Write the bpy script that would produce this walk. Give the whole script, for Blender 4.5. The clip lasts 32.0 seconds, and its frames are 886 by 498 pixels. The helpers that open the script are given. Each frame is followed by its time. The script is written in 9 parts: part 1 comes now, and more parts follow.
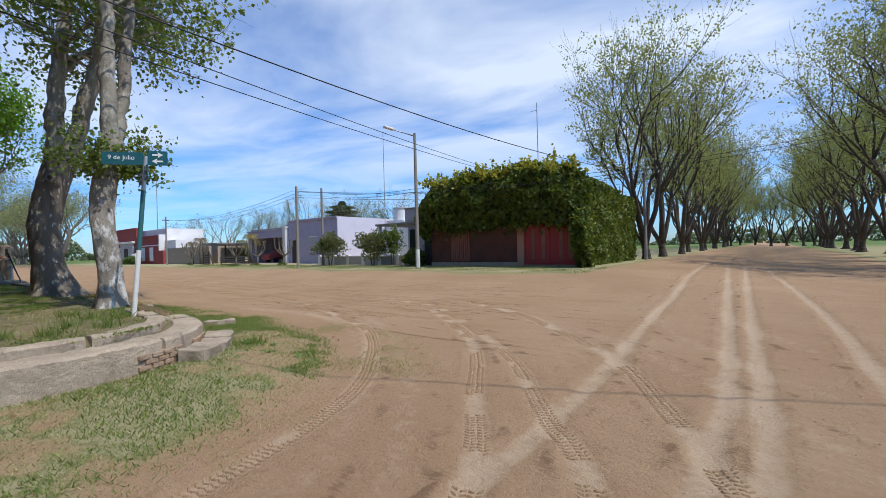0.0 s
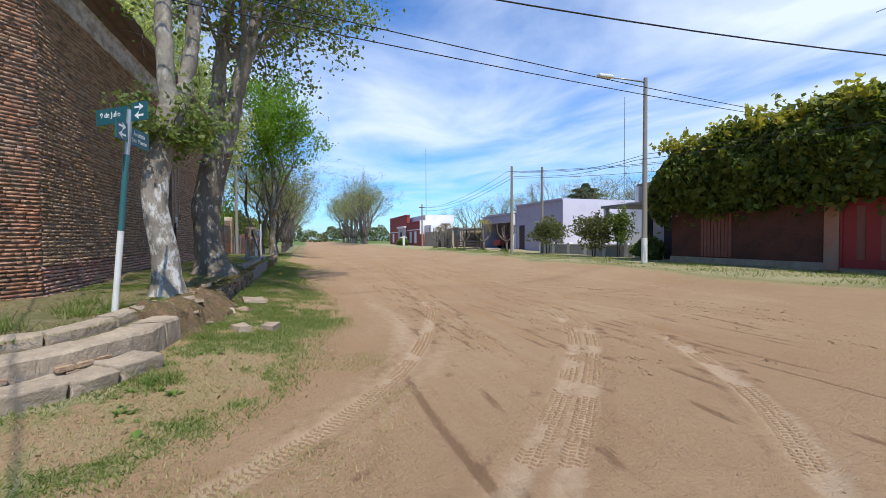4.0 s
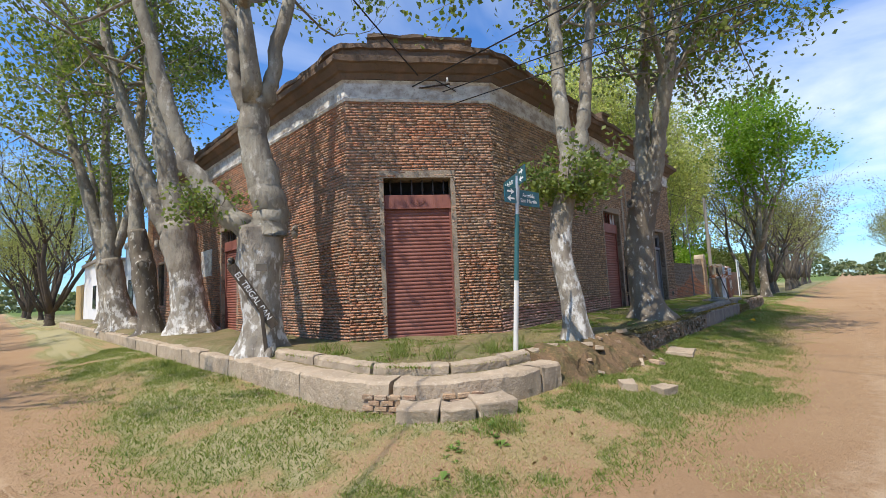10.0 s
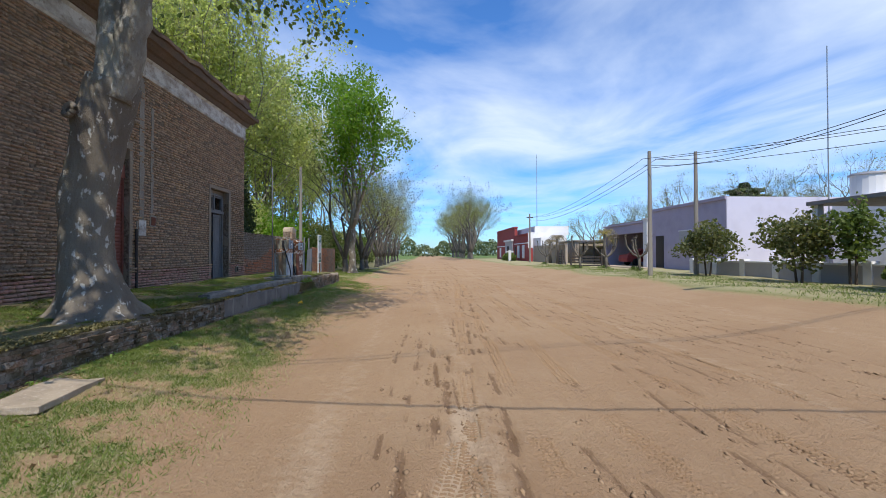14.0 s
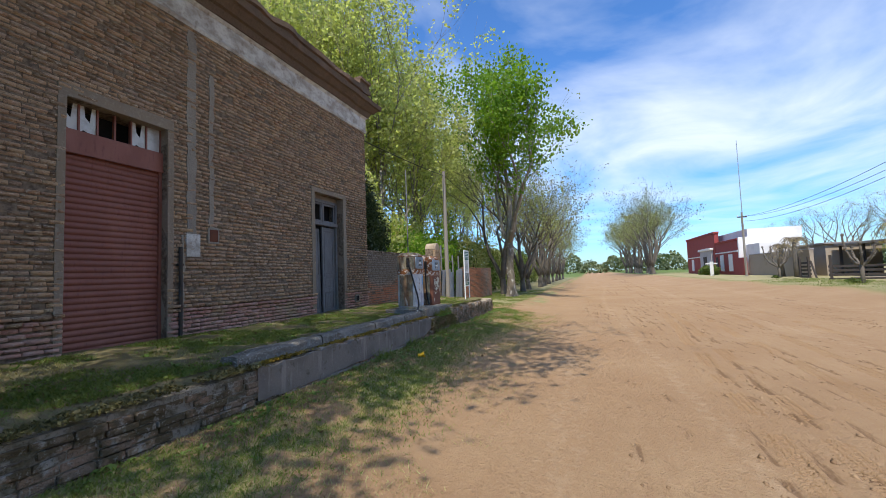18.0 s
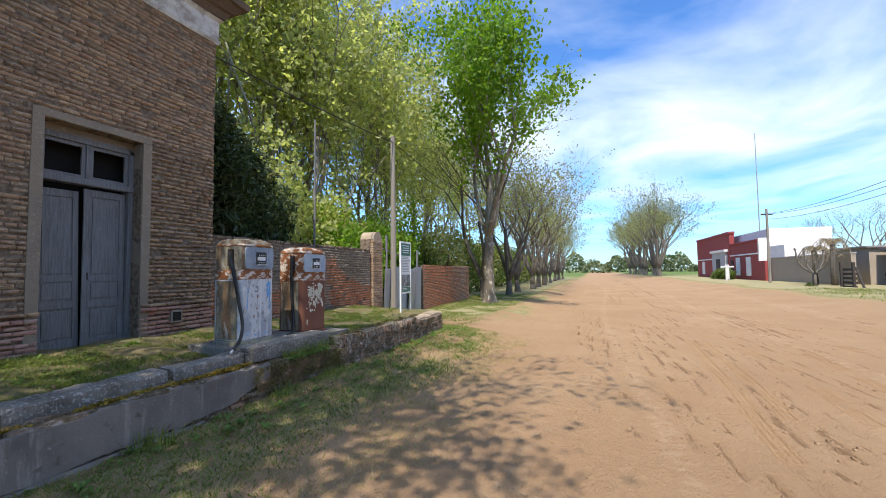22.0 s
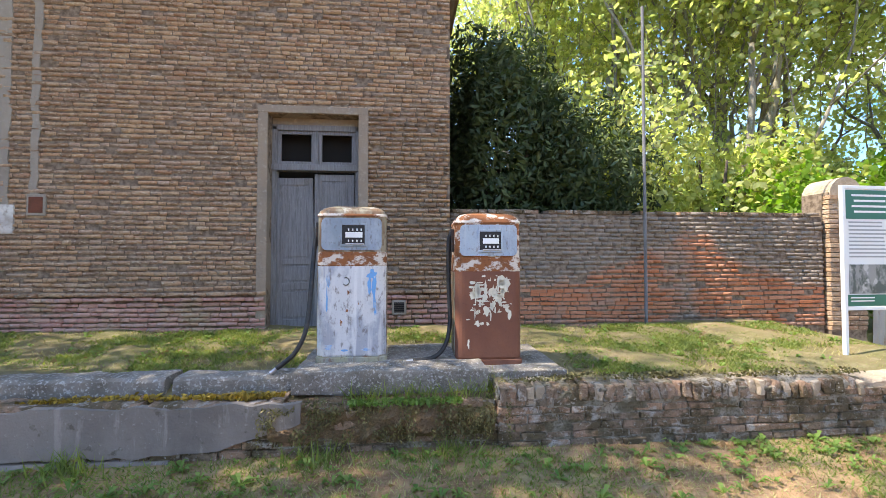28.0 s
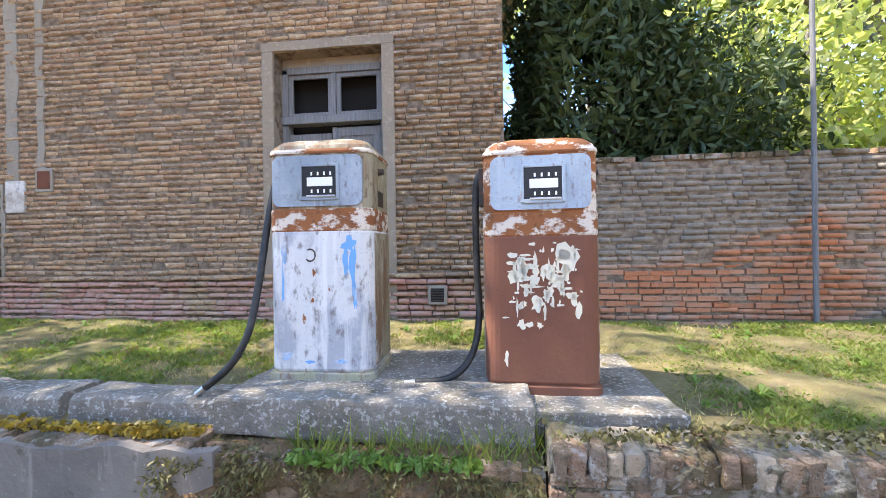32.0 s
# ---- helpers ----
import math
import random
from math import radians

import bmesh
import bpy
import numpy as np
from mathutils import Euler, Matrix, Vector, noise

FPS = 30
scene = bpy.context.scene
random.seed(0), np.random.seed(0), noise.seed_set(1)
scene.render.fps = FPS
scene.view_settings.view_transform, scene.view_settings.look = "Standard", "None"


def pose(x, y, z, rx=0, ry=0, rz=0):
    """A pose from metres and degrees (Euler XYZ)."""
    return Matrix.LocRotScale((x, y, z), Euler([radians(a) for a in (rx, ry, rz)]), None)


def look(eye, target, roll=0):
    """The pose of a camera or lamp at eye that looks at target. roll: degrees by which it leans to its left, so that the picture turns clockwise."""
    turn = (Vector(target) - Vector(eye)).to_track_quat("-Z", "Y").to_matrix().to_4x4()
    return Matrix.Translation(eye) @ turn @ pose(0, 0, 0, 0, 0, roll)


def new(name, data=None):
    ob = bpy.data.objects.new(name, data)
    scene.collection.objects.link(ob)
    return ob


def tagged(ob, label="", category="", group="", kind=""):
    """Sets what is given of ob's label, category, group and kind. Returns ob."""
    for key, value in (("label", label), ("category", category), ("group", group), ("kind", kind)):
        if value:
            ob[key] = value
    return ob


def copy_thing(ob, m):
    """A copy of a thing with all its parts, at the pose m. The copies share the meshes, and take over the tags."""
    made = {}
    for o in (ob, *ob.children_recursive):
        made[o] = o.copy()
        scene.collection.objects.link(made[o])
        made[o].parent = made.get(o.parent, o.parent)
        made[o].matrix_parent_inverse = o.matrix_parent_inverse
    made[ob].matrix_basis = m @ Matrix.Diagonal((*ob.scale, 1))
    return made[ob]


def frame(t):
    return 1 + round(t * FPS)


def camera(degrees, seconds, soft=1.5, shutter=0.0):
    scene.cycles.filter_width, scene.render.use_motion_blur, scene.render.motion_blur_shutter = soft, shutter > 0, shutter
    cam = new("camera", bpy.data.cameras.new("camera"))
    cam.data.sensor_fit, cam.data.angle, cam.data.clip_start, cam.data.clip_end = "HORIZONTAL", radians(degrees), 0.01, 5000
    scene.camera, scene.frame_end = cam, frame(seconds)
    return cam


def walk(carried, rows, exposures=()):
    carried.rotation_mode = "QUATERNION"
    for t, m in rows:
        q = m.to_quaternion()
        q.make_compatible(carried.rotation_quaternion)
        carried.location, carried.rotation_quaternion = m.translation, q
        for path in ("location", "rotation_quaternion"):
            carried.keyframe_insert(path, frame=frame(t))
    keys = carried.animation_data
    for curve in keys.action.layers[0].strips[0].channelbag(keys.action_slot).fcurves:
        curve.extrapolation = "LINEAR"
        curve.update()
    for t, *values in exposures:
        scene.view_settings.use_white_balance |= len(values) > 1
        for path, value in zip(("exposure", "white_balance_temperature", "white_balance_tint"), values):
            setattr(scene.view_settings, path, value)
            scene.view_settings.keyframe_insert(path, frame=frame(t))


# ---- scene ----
cam = camera(92.9, 32.0, 0.85)

PATH = [
    (0, (-24.5, 0.554, 1.631), (-23.274, -1.027, 1.629), -1.5),
    (0.5, (-24.536, -0.013, 1.607), (-23.416, -1.67, 1.618), -1.0),
    (1, (-24.064, -0.784, 1.637), (-22.984, -2.465, 1.548), -1.4),
    (1.5, (-23.719, -1.287, 1.663), (-22.598, -2.939, 1.544), -1.3),
    (2, (-23.576, -1.93, 1.692), (-22.207, -3.383, 1.582), -1.4),
    (2.5, (-23.096, -2.467, 1.611), (-21.589, -3.778, 1.509), 0.3),
    (4.5, (-22.613, -4.824, 1.613), (-20.619, -4.984, 1.602), -0.6),
    (5, (-22.394, -5.161, 1.634), (-20.435, -4.757, 1.651), -0.1),
    (5.5, (-22.24, -5.489, 1.682), (-20.444, -4.611, 1.723), 0.1),
    (6, (-22.105, -5.541, 1.673), (-20.469, -4.392, 1.751), 0.6),
    (6.5, (-22.089, -5.625, 1.696), (-20.635, -4.257, 1.811), 0.9),
    (7, (-22.117, -5.671, 1.705), (-20.782, -4.196, 1.907), 0.8),
    (8, (-22.111, -5.698, 1.716), (-20.81, -4.207, 2.007), -0.0),
    (9, (-22.051, -5.741, 1.686), (-20.733, -4.272, 2.01), -0.7),
    (10, (-21.524, -5.655, 1.64), (-20.075, -4.289, 1.834), -2.5),
    (10.5, (-21.092, -5.733, 1.599), (-19.505, -4.526, 1.762), -3.2),
    (11, (-20.487, -5.894, 1.573), (-18.666, -5.08, 1.709), -3.3),
    (11.5, (-19.889, -6.061, 1.606), (-17.936, -5.647, 1.717), -3.0),
    (12, (-19.288, -6.296, 1.611), (-17.3, -6.123, 1.754), -1.3),
    (12.5, (-18.513, -6.448, 1.612), (-16.525, -6.595, 1.77), -1.2),
    (13, (-17.809, -6.64, 1.588), (-15.826, -6.848, 1.75), -1.0),
    (13.5, (-17.14, -6.73, 1.576), (-15.155, -6.956, 1.665), -0.3),
    (14, (-16.412, -6.871, 1.597), (-14.415, -6.962, 1.62), -0.1),
    (14.5, (-15.754, -6.903, 1.607), (-13.754, -6.913, 1.633), -0.2),
    (15, (-15.002, -6.921, 1.612), (-13.015, -6.691, 1.659), -0.4),
    (15.5, (-14.422, -6.833, 1.614), (-12.478, -6.376, 1.722), -1.2),
    (17.5, (-11.774, -6.336, 1.497), (-9.98, -5.463, 1.642), -1.9),
    (18, (-11.063, -6.206, 1.582), (-9.176, -5.555, 1.71), -2.1),
    (19, (-9.726, -6.14, 1.608), (-7.76, -5.805, 1.764), -2.6),
    (20, (-8.259, -6.16, 1.629), (-6.272, -5.993, 1.783), -2.2),
    (21, (-6.991, -6.312, 1.724), (-5.009, -6.089, 1.871), -1.4),
    (22, (-5.757, -6.457, 1.722), (-3.874, -5.79, 1.83), -0.7),
    (23, (-4.708, -6.467, 1.716), (-3.071, -5.318, 1.717), -0.5),
    (24, (-3.724, -6.57, 1.684), (-2.424, -5.051, 1.676), -1.4),
    (25, (-2.779, -6.609, 1.732), (-1.799, -4.865, 1.703), -0.7),
    (25.5, (-2.431, -6.534, 1.657), (-1.645, -4.695, 1.634), -0.9),
    (27.5, (-0.929, -6.042, 1.717), (-0.507, -4.087, 1.733), -0.4),
    (28, (-0.652, -5.965, 1.698), (-0.467, -3.974, 1.755), -0.0),
    (28.5, (-0.445, -5.881, 1.705), (-0.422, -3.882, 1.761), -0.3),
    (29, (-0.274, -5.753, 1.686), (-0.318, -3.754, 1.745), -0.2),
    (29.5, (-0.182, -5.722, 1.68), (-0.231, -3.723, 1.696), -0.3),
    (30, (-0.122, -5.643, 1.671), (-0.248, -3.647, 1.621), -0.4),
    (30.5, (-0.132, -5.376, 1.621), (-0.296, -3.383, 1.556), -0.7),
    (31, (-0.123, -5.016, 1.549), (-0.316, -3.027, 1.467), -0.5),
    (31.5, (-0.087, -4.718, 1.535), (-0.33, -2.737, 1.41), -1.0),
    (32, (-0.117, -4.432, 1.542), (-0.359, -2.447, 1.539), -0.9),
]
EXPOSURES = [(0, -0.12, 6250, 10), (2, -0.08, 6250, 10), (6, 0.3, 6700, 10), (8.5, 0.42, 7050, 11), (10.5, 0.3, 6750, 11), (12, 0.1, 6400, 10), (14, 0.05, 6350, 10), (17, 0.22, 6600, 10), (20, 0.25, 6750, 11),
             (22.5, 0.6, 6800, 11), (24, 0.9, 6650, 10.5), (25.5, 1.15, 6950, 11), (28, 1.55, 7150, 12), (30, 1.88, 7050, 12), (32, 2.05, 7050, 12)]
walk(cam, [(t, look(eye, target, roll)) for t, eye, target, roll in PATH], EXPOSURES)

# ---- light ----
SUN_EL, SUN_TRAVEL = 57.0, 4.0  # height of the sun, and the way its light goes, from +x towards +y
world = bpy.data.worlds.new("sky")
scene.world = world
world.use_nodes = True


def build_sky():
    t = world.node_tree
    t.nodes.clear()
    n, lk = t.nodes.new, t.links.new
    out, bg, sky = n("ShaderNodeOutputWorld"), n("ShaderNodeBackground"), n("ShaderNodeTexSky")
    sky.sky_type, sky.sun_disc = "NISHITA", False
    sky.sun_elevation = radians(SUN_EL)
    sky.sun_rotation = radians(270 - SUN_TRAVEL)
    sky.air_density, sky.dust_density, sky.ozone_density = 1.0, 0.6, 2.5
    bg.inputs["Strength"].default_value = 0.15
    co, sep = n("ShaderNodeTexCoord"), n("ShaderNodeSeparateXYZ")
    lk(co.outputs["Generated"], sep.inputs[0])
    # thin streaks of cirrus on a flat layer high above
    zz = n("ShaderNodeMath"); zz.operation = "MAXIMUM"; zz.inputs[1].default_value = 0.06
    lk(sep.outputs["Z"], zz.inputs[0])
    dx, dy = n("ShaderNodeMath"), n("ShaderNodeMath")
    dx.operation = dy.operation = "DIVIDE"
    lk(sep.outputs["X"], dx.inputs[0]); lk(zz.outputs[0], dx.inputs[1])
    lk(sep.outputs["Y"], dy.inputs[0]); lk(zz.outputs[0], dy.inputs[1])
    comb = n("ShaderNodeCombineXYZ")
    lk(dx.outputs[0], comb.inputs[0]); lk(dy.outputs[0], comb.inputs[1])
    mp = n("ShaderNodeMapping")
    mp.inputs["Rotation"].default_value = (0, 0, radians(35))
    mp.inputs["Scale"].default_value = (0.42, 0.62, 1)
    mp.inputs["Location"].default_value = (0.3, 0.9, 0)
    lk(comb.outputs[0], mp.inputs[0])
    ns = n("ShaderNodeTexNoise")
    ns.inputs["Scale"].default_value, ns.inputs["Detail"].default_value = 1.15, 7
    ns.inputs["Roughness"].default_value, ns.inputs["Distortion"].default_value = 0.52, 0.5
    lk(mp.outputs[0], ns.inputs["Vector"])
    rp = n("ShaderNodeValToRGB")
    rp.color_ramp.elements[0].position, rp.color_ramp.elements[1].position = 0.43, 0.74
    # more cloud to the south and east than to the north
    lean = n("ShaderNodeMath"); lean.operation = "MULTIPLY_ADD"; lean.inputs[1].default_value = -0.085
    lk(sep.outputs["Y"], lean.inputs[0]); lk(ns.outputs["Fac"], lean.inputs[2])
    east = n("ShaderNodeMath"); east.operation = "MULTIPLY_ADD"; east.inputs[1].default_value = 0.095
    lk(sep.outputs["X"], east.inputs[0]); lk(lean.outputs[0], east.inputs[2])
    lk(east.outputs[0], rp.inputs[0])
    fac = n("ShaderNodeMath"); fac.operation = "MULTIPLY"; fac.inputs[1].default_value = 0.88
    low = n("ShaderNodeMapRange")
    low.inputs[1].default_value, low.inputs[2].default_value, low.inputs[3].default_value = 0.04, 0.28, 0.12
    lk(sep.outputs["Z"], low.inputs[0])
    thin = n("ShaderNodeMath"); thin.operation = "MULTIPLY"
    lk(rp.outputs[0], thin.inputs[0]); lk(low.outputs[0], thin.inputs[1])
    lk(thin.outputs[0], fac.inputs[0])
    tint = n("ShaderNodeMix"); tint.data_type, tint.blend_type = "RGBA", "MULTIPLY"
    high = n("ShaderNodeMapRange")
    high.inputs[1].default_value, high.inputs[2].default_value = -0.15, 0.06
    lk(sep.outputs["Z"], high.inputs[0]); lk(high.outputs[0], tint.inputs["Factor"])
    lk(sky.outputs[0], tint.inputs[6]); tint.inputs[7].default_value = (0.50, 0.88, 1.32, 1)
    mx = n("ShaderNodeMix"); mx.data_type = "RGBA"
    lk(fac.outputs[0], mx.inputs["Factor"]); lk(tint.outputs[2], mx.inputs[6])
    mx.inputs[7].default_value = (6.0, 6.65, 7.6, 1)
    lk(mx.outputs[2], bg.inputs["Color"]); lk(bg.outputs[0], out.inputs[0])


build_sky()
sun_data = bpy.data.lights.new("sun", "SUN")
sun_data.energy, sun_data.angle, sun_data.color = 4.5, radians(0.53), (1.0, 0.95, 0.86)
sun = new("sun", sun_data)
_c, _s = math.cos(radians(SUN_EL)), math.sin(radians(SUN_EL))
_d = Vector((_c * math.cos(radians(SUN_TRAVEL)), _c * math.sin(radians(SUN_TRAVEL)), -_s))
sun.matrix_world = look((0, 0, 40), Vector((0, 0, 40)) + _d)

# ---- materials ----


def material(name, base, rough=0.85, metal=0.0, layers=(), bump=(), spec=0.35, ramp_random=0.0, coord="Object", normal_mix=None):
    """A node material. layers: (kind, scale, stretch xyz, low, high, colour, amount) blends over the base where a texture is high;
    bump: (scale, stretch, distance). ramp_random: brightness spread by Object Info's Random."""
    m = bpy.data.materials.new(name)
    m.use_nodes = True
    t = m.node_tree
    n, lk = t.nodes.new, t.links.new
    bsdf = t.nodes["Principled BSDF"]
    bsdf.inputs["Roughness"].default_value, bsdf.inputs["Metallic"].default_value = rough, metal
    bsdf.inputs["Specular IOR Level"].default_value = spec
    if coord == "Position":
        src = n("ShaderNodeNewGeometry").outputs["Position"]
    else:
        src = n("ShaderNodeTexCoord").outputs[coord]
    rgb = n("ShaderNodeRGB")
    rgb.outputs[0].default_value = (*base, 1)
    col = rgb.outputs[0]

    def tex(kind, scale, stretch):
        mp = n("ShaderNodeMapping")
        mp.inputs["Scale"].default_value = stretch
        lk(src, mp.inputs[0])
        if kind == "voronoi":
            x = n("ShaderNodeTexVoronoi"); x.inputs["Scale"].default_value = scale
            lk(mp.outputs[0], x.inputs["Vector"])
            return x.outputs["Distance"]
        x = n("ShaderNodeTexNoise")
        x.inputs["Scale"].default_value, x.inputs["Detail"].default_value = scale, 6
        x.inputs["Roughness"].default_value = 0.62
        lk(mp.outputs[0], x.inputs["Vector"])
        return x.outputs["Fac"]

    for kind, scale, stretch, low, high, colour, amount in layers:
        if kind == "island" or kind == "random":
            fac = n("ShaderNodeNewGeometry").outputs["Random Per Island"] if kind == "island" else n("ShaderNodeObjectInfo").outputs["Random"]
        elif kind.startswith("attr:"):
            a = n("ShaderNodeAttribute"); a.attribute_name = kind[5:]
            fac = a.outputs["Fac"]
            if scale:
                w = tex("noise", scale, stretch)
                ad = n("ShaderNodeMath"); ad.operation = "MULTIPLY_ADD"
                lk(w, ad.inputs[0]); ad.inputs[1].default_value = 1.2; lk(fac, ad.inputs[2])
                sb = n("ShaderNodeMath"); sb.operation = "SUBTRACT"
                lk(ad.outputs[0], sb.inputs[0]); sb.inputs[1].default_value = 0.6
                fac = sb.outputs[0]
        else:
            fac = tex(kind, scale, stretch)
        mr = n("ShaderNodeMapRange")
        mr.inputs[1].default_value, mr.inputs[2].default_value = low, high
        mr.inputs[3].default_value, mr.inputs[4].default_value = 0.0, amount
        lk(fac, mr.inputs[0])
        mx = n("ShaderNodeMix"); mx.data_type = "RGBA"
        lk(mr.outputs[0], mx.inputs["Factor"]); lk(col, mx.inputs[6])
        mx.inputs[7].default_value = (*colour, 1)
        col = mx.outputs[2]
    lk(col, bsdf.inputs["Base Color"])
    last = None
    for scale, stretch, dist in bump:
        b = n("ShaderNodeBump")
        b.inputs["Distance"].default_value, b.inputs["Strength"].default_value = dist, 0.9
        lk(tex("noise", scale, stretch), b.inputs["Height"])
        if last:
            lk(last, b.inputs["Normal"])
        last = b.outputs[0]
    if last:
        lk(last, bsdf.inputs["Normal"])
    return m


def leaf_material(name, base, other, light):
    """Leaves: two tones from leaf to leaf, with light passing through."""
    m = bpy.data.materials.new(name)
    m.use_nodes = True
    t = m.node_tree
    n, lk = t.nodes.new, t.links.new
    bsdf, out = t.nodes["Principled BSDF"], t.nodes["Material Output"]
    bsdf.inputs["Roughness"].default_value, bsdf.inputs["Specular IOR Level"].default_value = 0.55, 0.3
    g = n("ShaderNodeNewGeometry")
    mx = n("ShaderNodeMix"); mx.data_type = "RGBA"
    lk(g.outputs["Random Per Island"], mx.inputs["Factor"])
    mx.inputs[6].default_value, mx.inputs[7].default_value = (*base, 1), (*other, 1)
    lk(mx.outputs[2], bsdf.inputs["Base Color"])
    tr = n("ShaderNodeBsdfTranslucent")
    hs = n("ShaderNodeMix"); hs.data_type, hs.blend_type = "RGBA", "MULTIPLY"
    hs.inputs["Factor"].default_value = 1
    lk(mx.outputs[2], hs.inputs[6]); hs.inputs[7].default_value = (1.5, 1.62, 0.85, 1)
    lk(hs.outputs[2], tr.inputs["Color"])
    sh = n("ShaderNodeMixShader"); sh.inputs[0].default_value = light
    lk(bsdf.outputs[0], sh.inputs[1]); lk(tr.outputs[0], sh.inputs[2]); lk(sh.outputs[0], out.inputs[0])
    return m


ONE = (1, 1, 1)
M_GROUND = material("earth_road", (0.335, 0.211, 0.119), 0.95, layers=[
    ("noise", 0.35, ONE, 0.38, 0.66, (0.395, 0.266, 0.156), 0.85),
    ("noise", 2.4, (0.45, 2.6, 1), 0.45, 0.75, (0.31, 0.19, 0.105), 0.5),
    ("noise", 9.0, ONE, 0.50, 0.70, (0.33, 0.205, 0.118), 0.55),
    ("noise", 55.0, ONE, 0.56, 0.72, (0.27, 0.168, 0.098), 0.32),
    ("noise", 30.0, ONE, 0.58, 0.72, (0.46, 0.34, 0.22), 0.4),
    ("noise", 150.0, ONE, 0.60, 0.70, (0.25, 0.155, 0.09), 0.28),
    ("attr:rut", 22.0, (0.35, 2.4, 1), 0.24, 0.60, (0.19, 0.112, 0.063), 0.8),
    ("attr:pale", 7.0, ONE, 0.3, 0.9, (0.48, 0.35, 0.23), 0.8),
    ("attr:grass", 5.0, ONE, 0.25, 0.60, (0.33, 0.265, 0.135), 0.85),
    ("attr:grass", 9.0, ONE, 0.55, 0.85, (0.20, 0.20, 0.07), 0.75),
    ("attr:grass", 34.0, ONE, 0.50, 0.75, (0.14, 0.155, 0.045), 0.7),
    ("attr:grass", 90.0, ONE, 0.62, 0.90, (0.40, 0.34, 0.20), 0.75),
    ("attr:far", 0.0, ONE, 0.0, 1.0, (0.12, 0.17, 0.05), 1.0)],
    bump=[(4.0, ONE, 0.05), (26.0, ONE, 0.035), (110.0, ONE, 0.012)], coord="Position", spec=0.12)
BRICK_WEAR = [
    ("noise", 0.6, ONE, 0.42, 0.62, (0.30, 0.205, 0.14), 0.55),
    ("noise", 2.2, (1, 1, 2.5), 0.50, 0.70, (0.50, 0.39, 0.285), 0.45),
    ("noise", 5.0, (1, 1, 4), 0.54, 0.66, (0.15, 0.10, 0.072), 0.75),
    ("noise", 20.0, (1, 1, 2.2), 0.55, 0.64, (0.60, 0.50, 0.37), 0.6),
    ("noise", 48.0, ONE, 0.55, 0.64, (0.13, 0.09, 0.063), 0.65)]
BRICK_BUMP = [(20.0, (1, 1, 2), 0.014), (80.0, ONE, 0.009)]


def brick_tones(kind):
    """Brown to tan from brick to brick, with burnt dark ones and a few limed pale ones."""
    return [(kind, 0, ONE, 0.0, 1.0, (0.48, 0.345, 0.205), 0.95), (kind, 0, ONE, 0.78, 0.80, (0.18, 0.118, 0.082), 0.75),
            (kind, 0, ONE, 0.12, 0.10, (0.58, 0.48, 0.36), 0.6), (kind, 0, ONE, 0.30, 0.28, (0.27, 0.16, 0.105), 0.45)]


M_BRICK = material("old_brick", (0.405, 0.225, 0.13), 0.92, layers=brick_tones("island") + BRICK_WEAR, bump=BRICK_BUMP, coord="Position", spec=0.15)
M_BRICK_PIECE = material("old_brick_piece", (0.405, 0.225, 0.13), 0.92, layers=brick_tones("random") + BRICK_WEAR, bump=BRICK_BUMP, coord="Position", spec=0.15)
M_BRICK_CORNER = material("old_red_brick", (0.43, 0.172, 0.098), 0.92, layers=[("island", 0, ONE, 0.0, 1.0, (0.44, 0.245, 0.148), 0.7), ("island", 0, ONE, 0.80, 0.82, (0.16, 0.095, 0.07), 0.7)] + BRICK_WEAR, bump=BRICK_BUMP, coord="Position", spec=0.15)
M_BRICK_CORNER_PIECE = material("old_red_brick_piece", (0.43, 0.172, 0.098), 0.92, layers=[("random", 0, ONE, 0.0, 1.0, (0.44, 0.245, 0.148), 0.7), ("random", 0, ONE, 0.80, 0.82, (0.16, 0.095, 0.07), 0.7)] + BRICK_WEAR, bump=BRICK_BUMP, coord="Position", spec=0.15)
M_BRICK_PINK = material("pink_washed_brick", (0.46, 0.235, 0.19), 0.92, layers=[
    ("island", 0, ONE, 0.0, 1.0, (0.50, 0.33, 0.27), 0.8),
    ("noise", 1.6, ONE, 0.52, 0.66, (0.42, 0.33, 0.20), 0.7),
    ("noise", 11.0, (1, 1, 2), 0.54, 0.68, (0.22, 0.15, 0.11), 0.7),
    ("noise", 26.0, ONE, 0.57, 0.68, (0.60, 0.52, 0.44), 0.5)], bump=BRICK_BUMP, coord="Position", spec=0.15)
M_BRICK_RED = material("red_brick", (0.40, 0.15, 0.085), 0.92, layers=[
    ("island", 0, ONE, 0.0, 1.0, (0.43, 0.24, 0.17), 0.85),
    ("noise", 1.5, ONE, 0.5, 0.68, (0.34, 0.27, 0.20), 0.65),
    ("noise", 22.0, ONE, 0.6, 0.72, (0.55, 0.46, 0.38), 0.5)],
    bump=[(30.0, ONE, 0.02)], coord="Position", spec=0.15)
M_MORTAR = material("lime_mortar", (0.25, 0.195, 0.145), 0.95, layers=[
    ("noise", 14.0, ONE, 0.40, 0.60, (0.10, 0.072, 0.052), 0.85)], bump=[(60.0, ONE, 0.01)], coord="Position", spec=0.1)
M_RENDER = material("grey_render", (0.27, 0.215, 0.16), 0.92, layers=[
    ("noise", 1.8, ONE, 0.45, 0.7, (0.20, 0.165, 0.13), 0.7),
    ("noise", 18.0, ONE, 0.55, 0.75, (0.45, 0.40, 0.33), 0.5)], bump=[(25.0, ONE, 0.015)], coord="Position", spec=0.2)
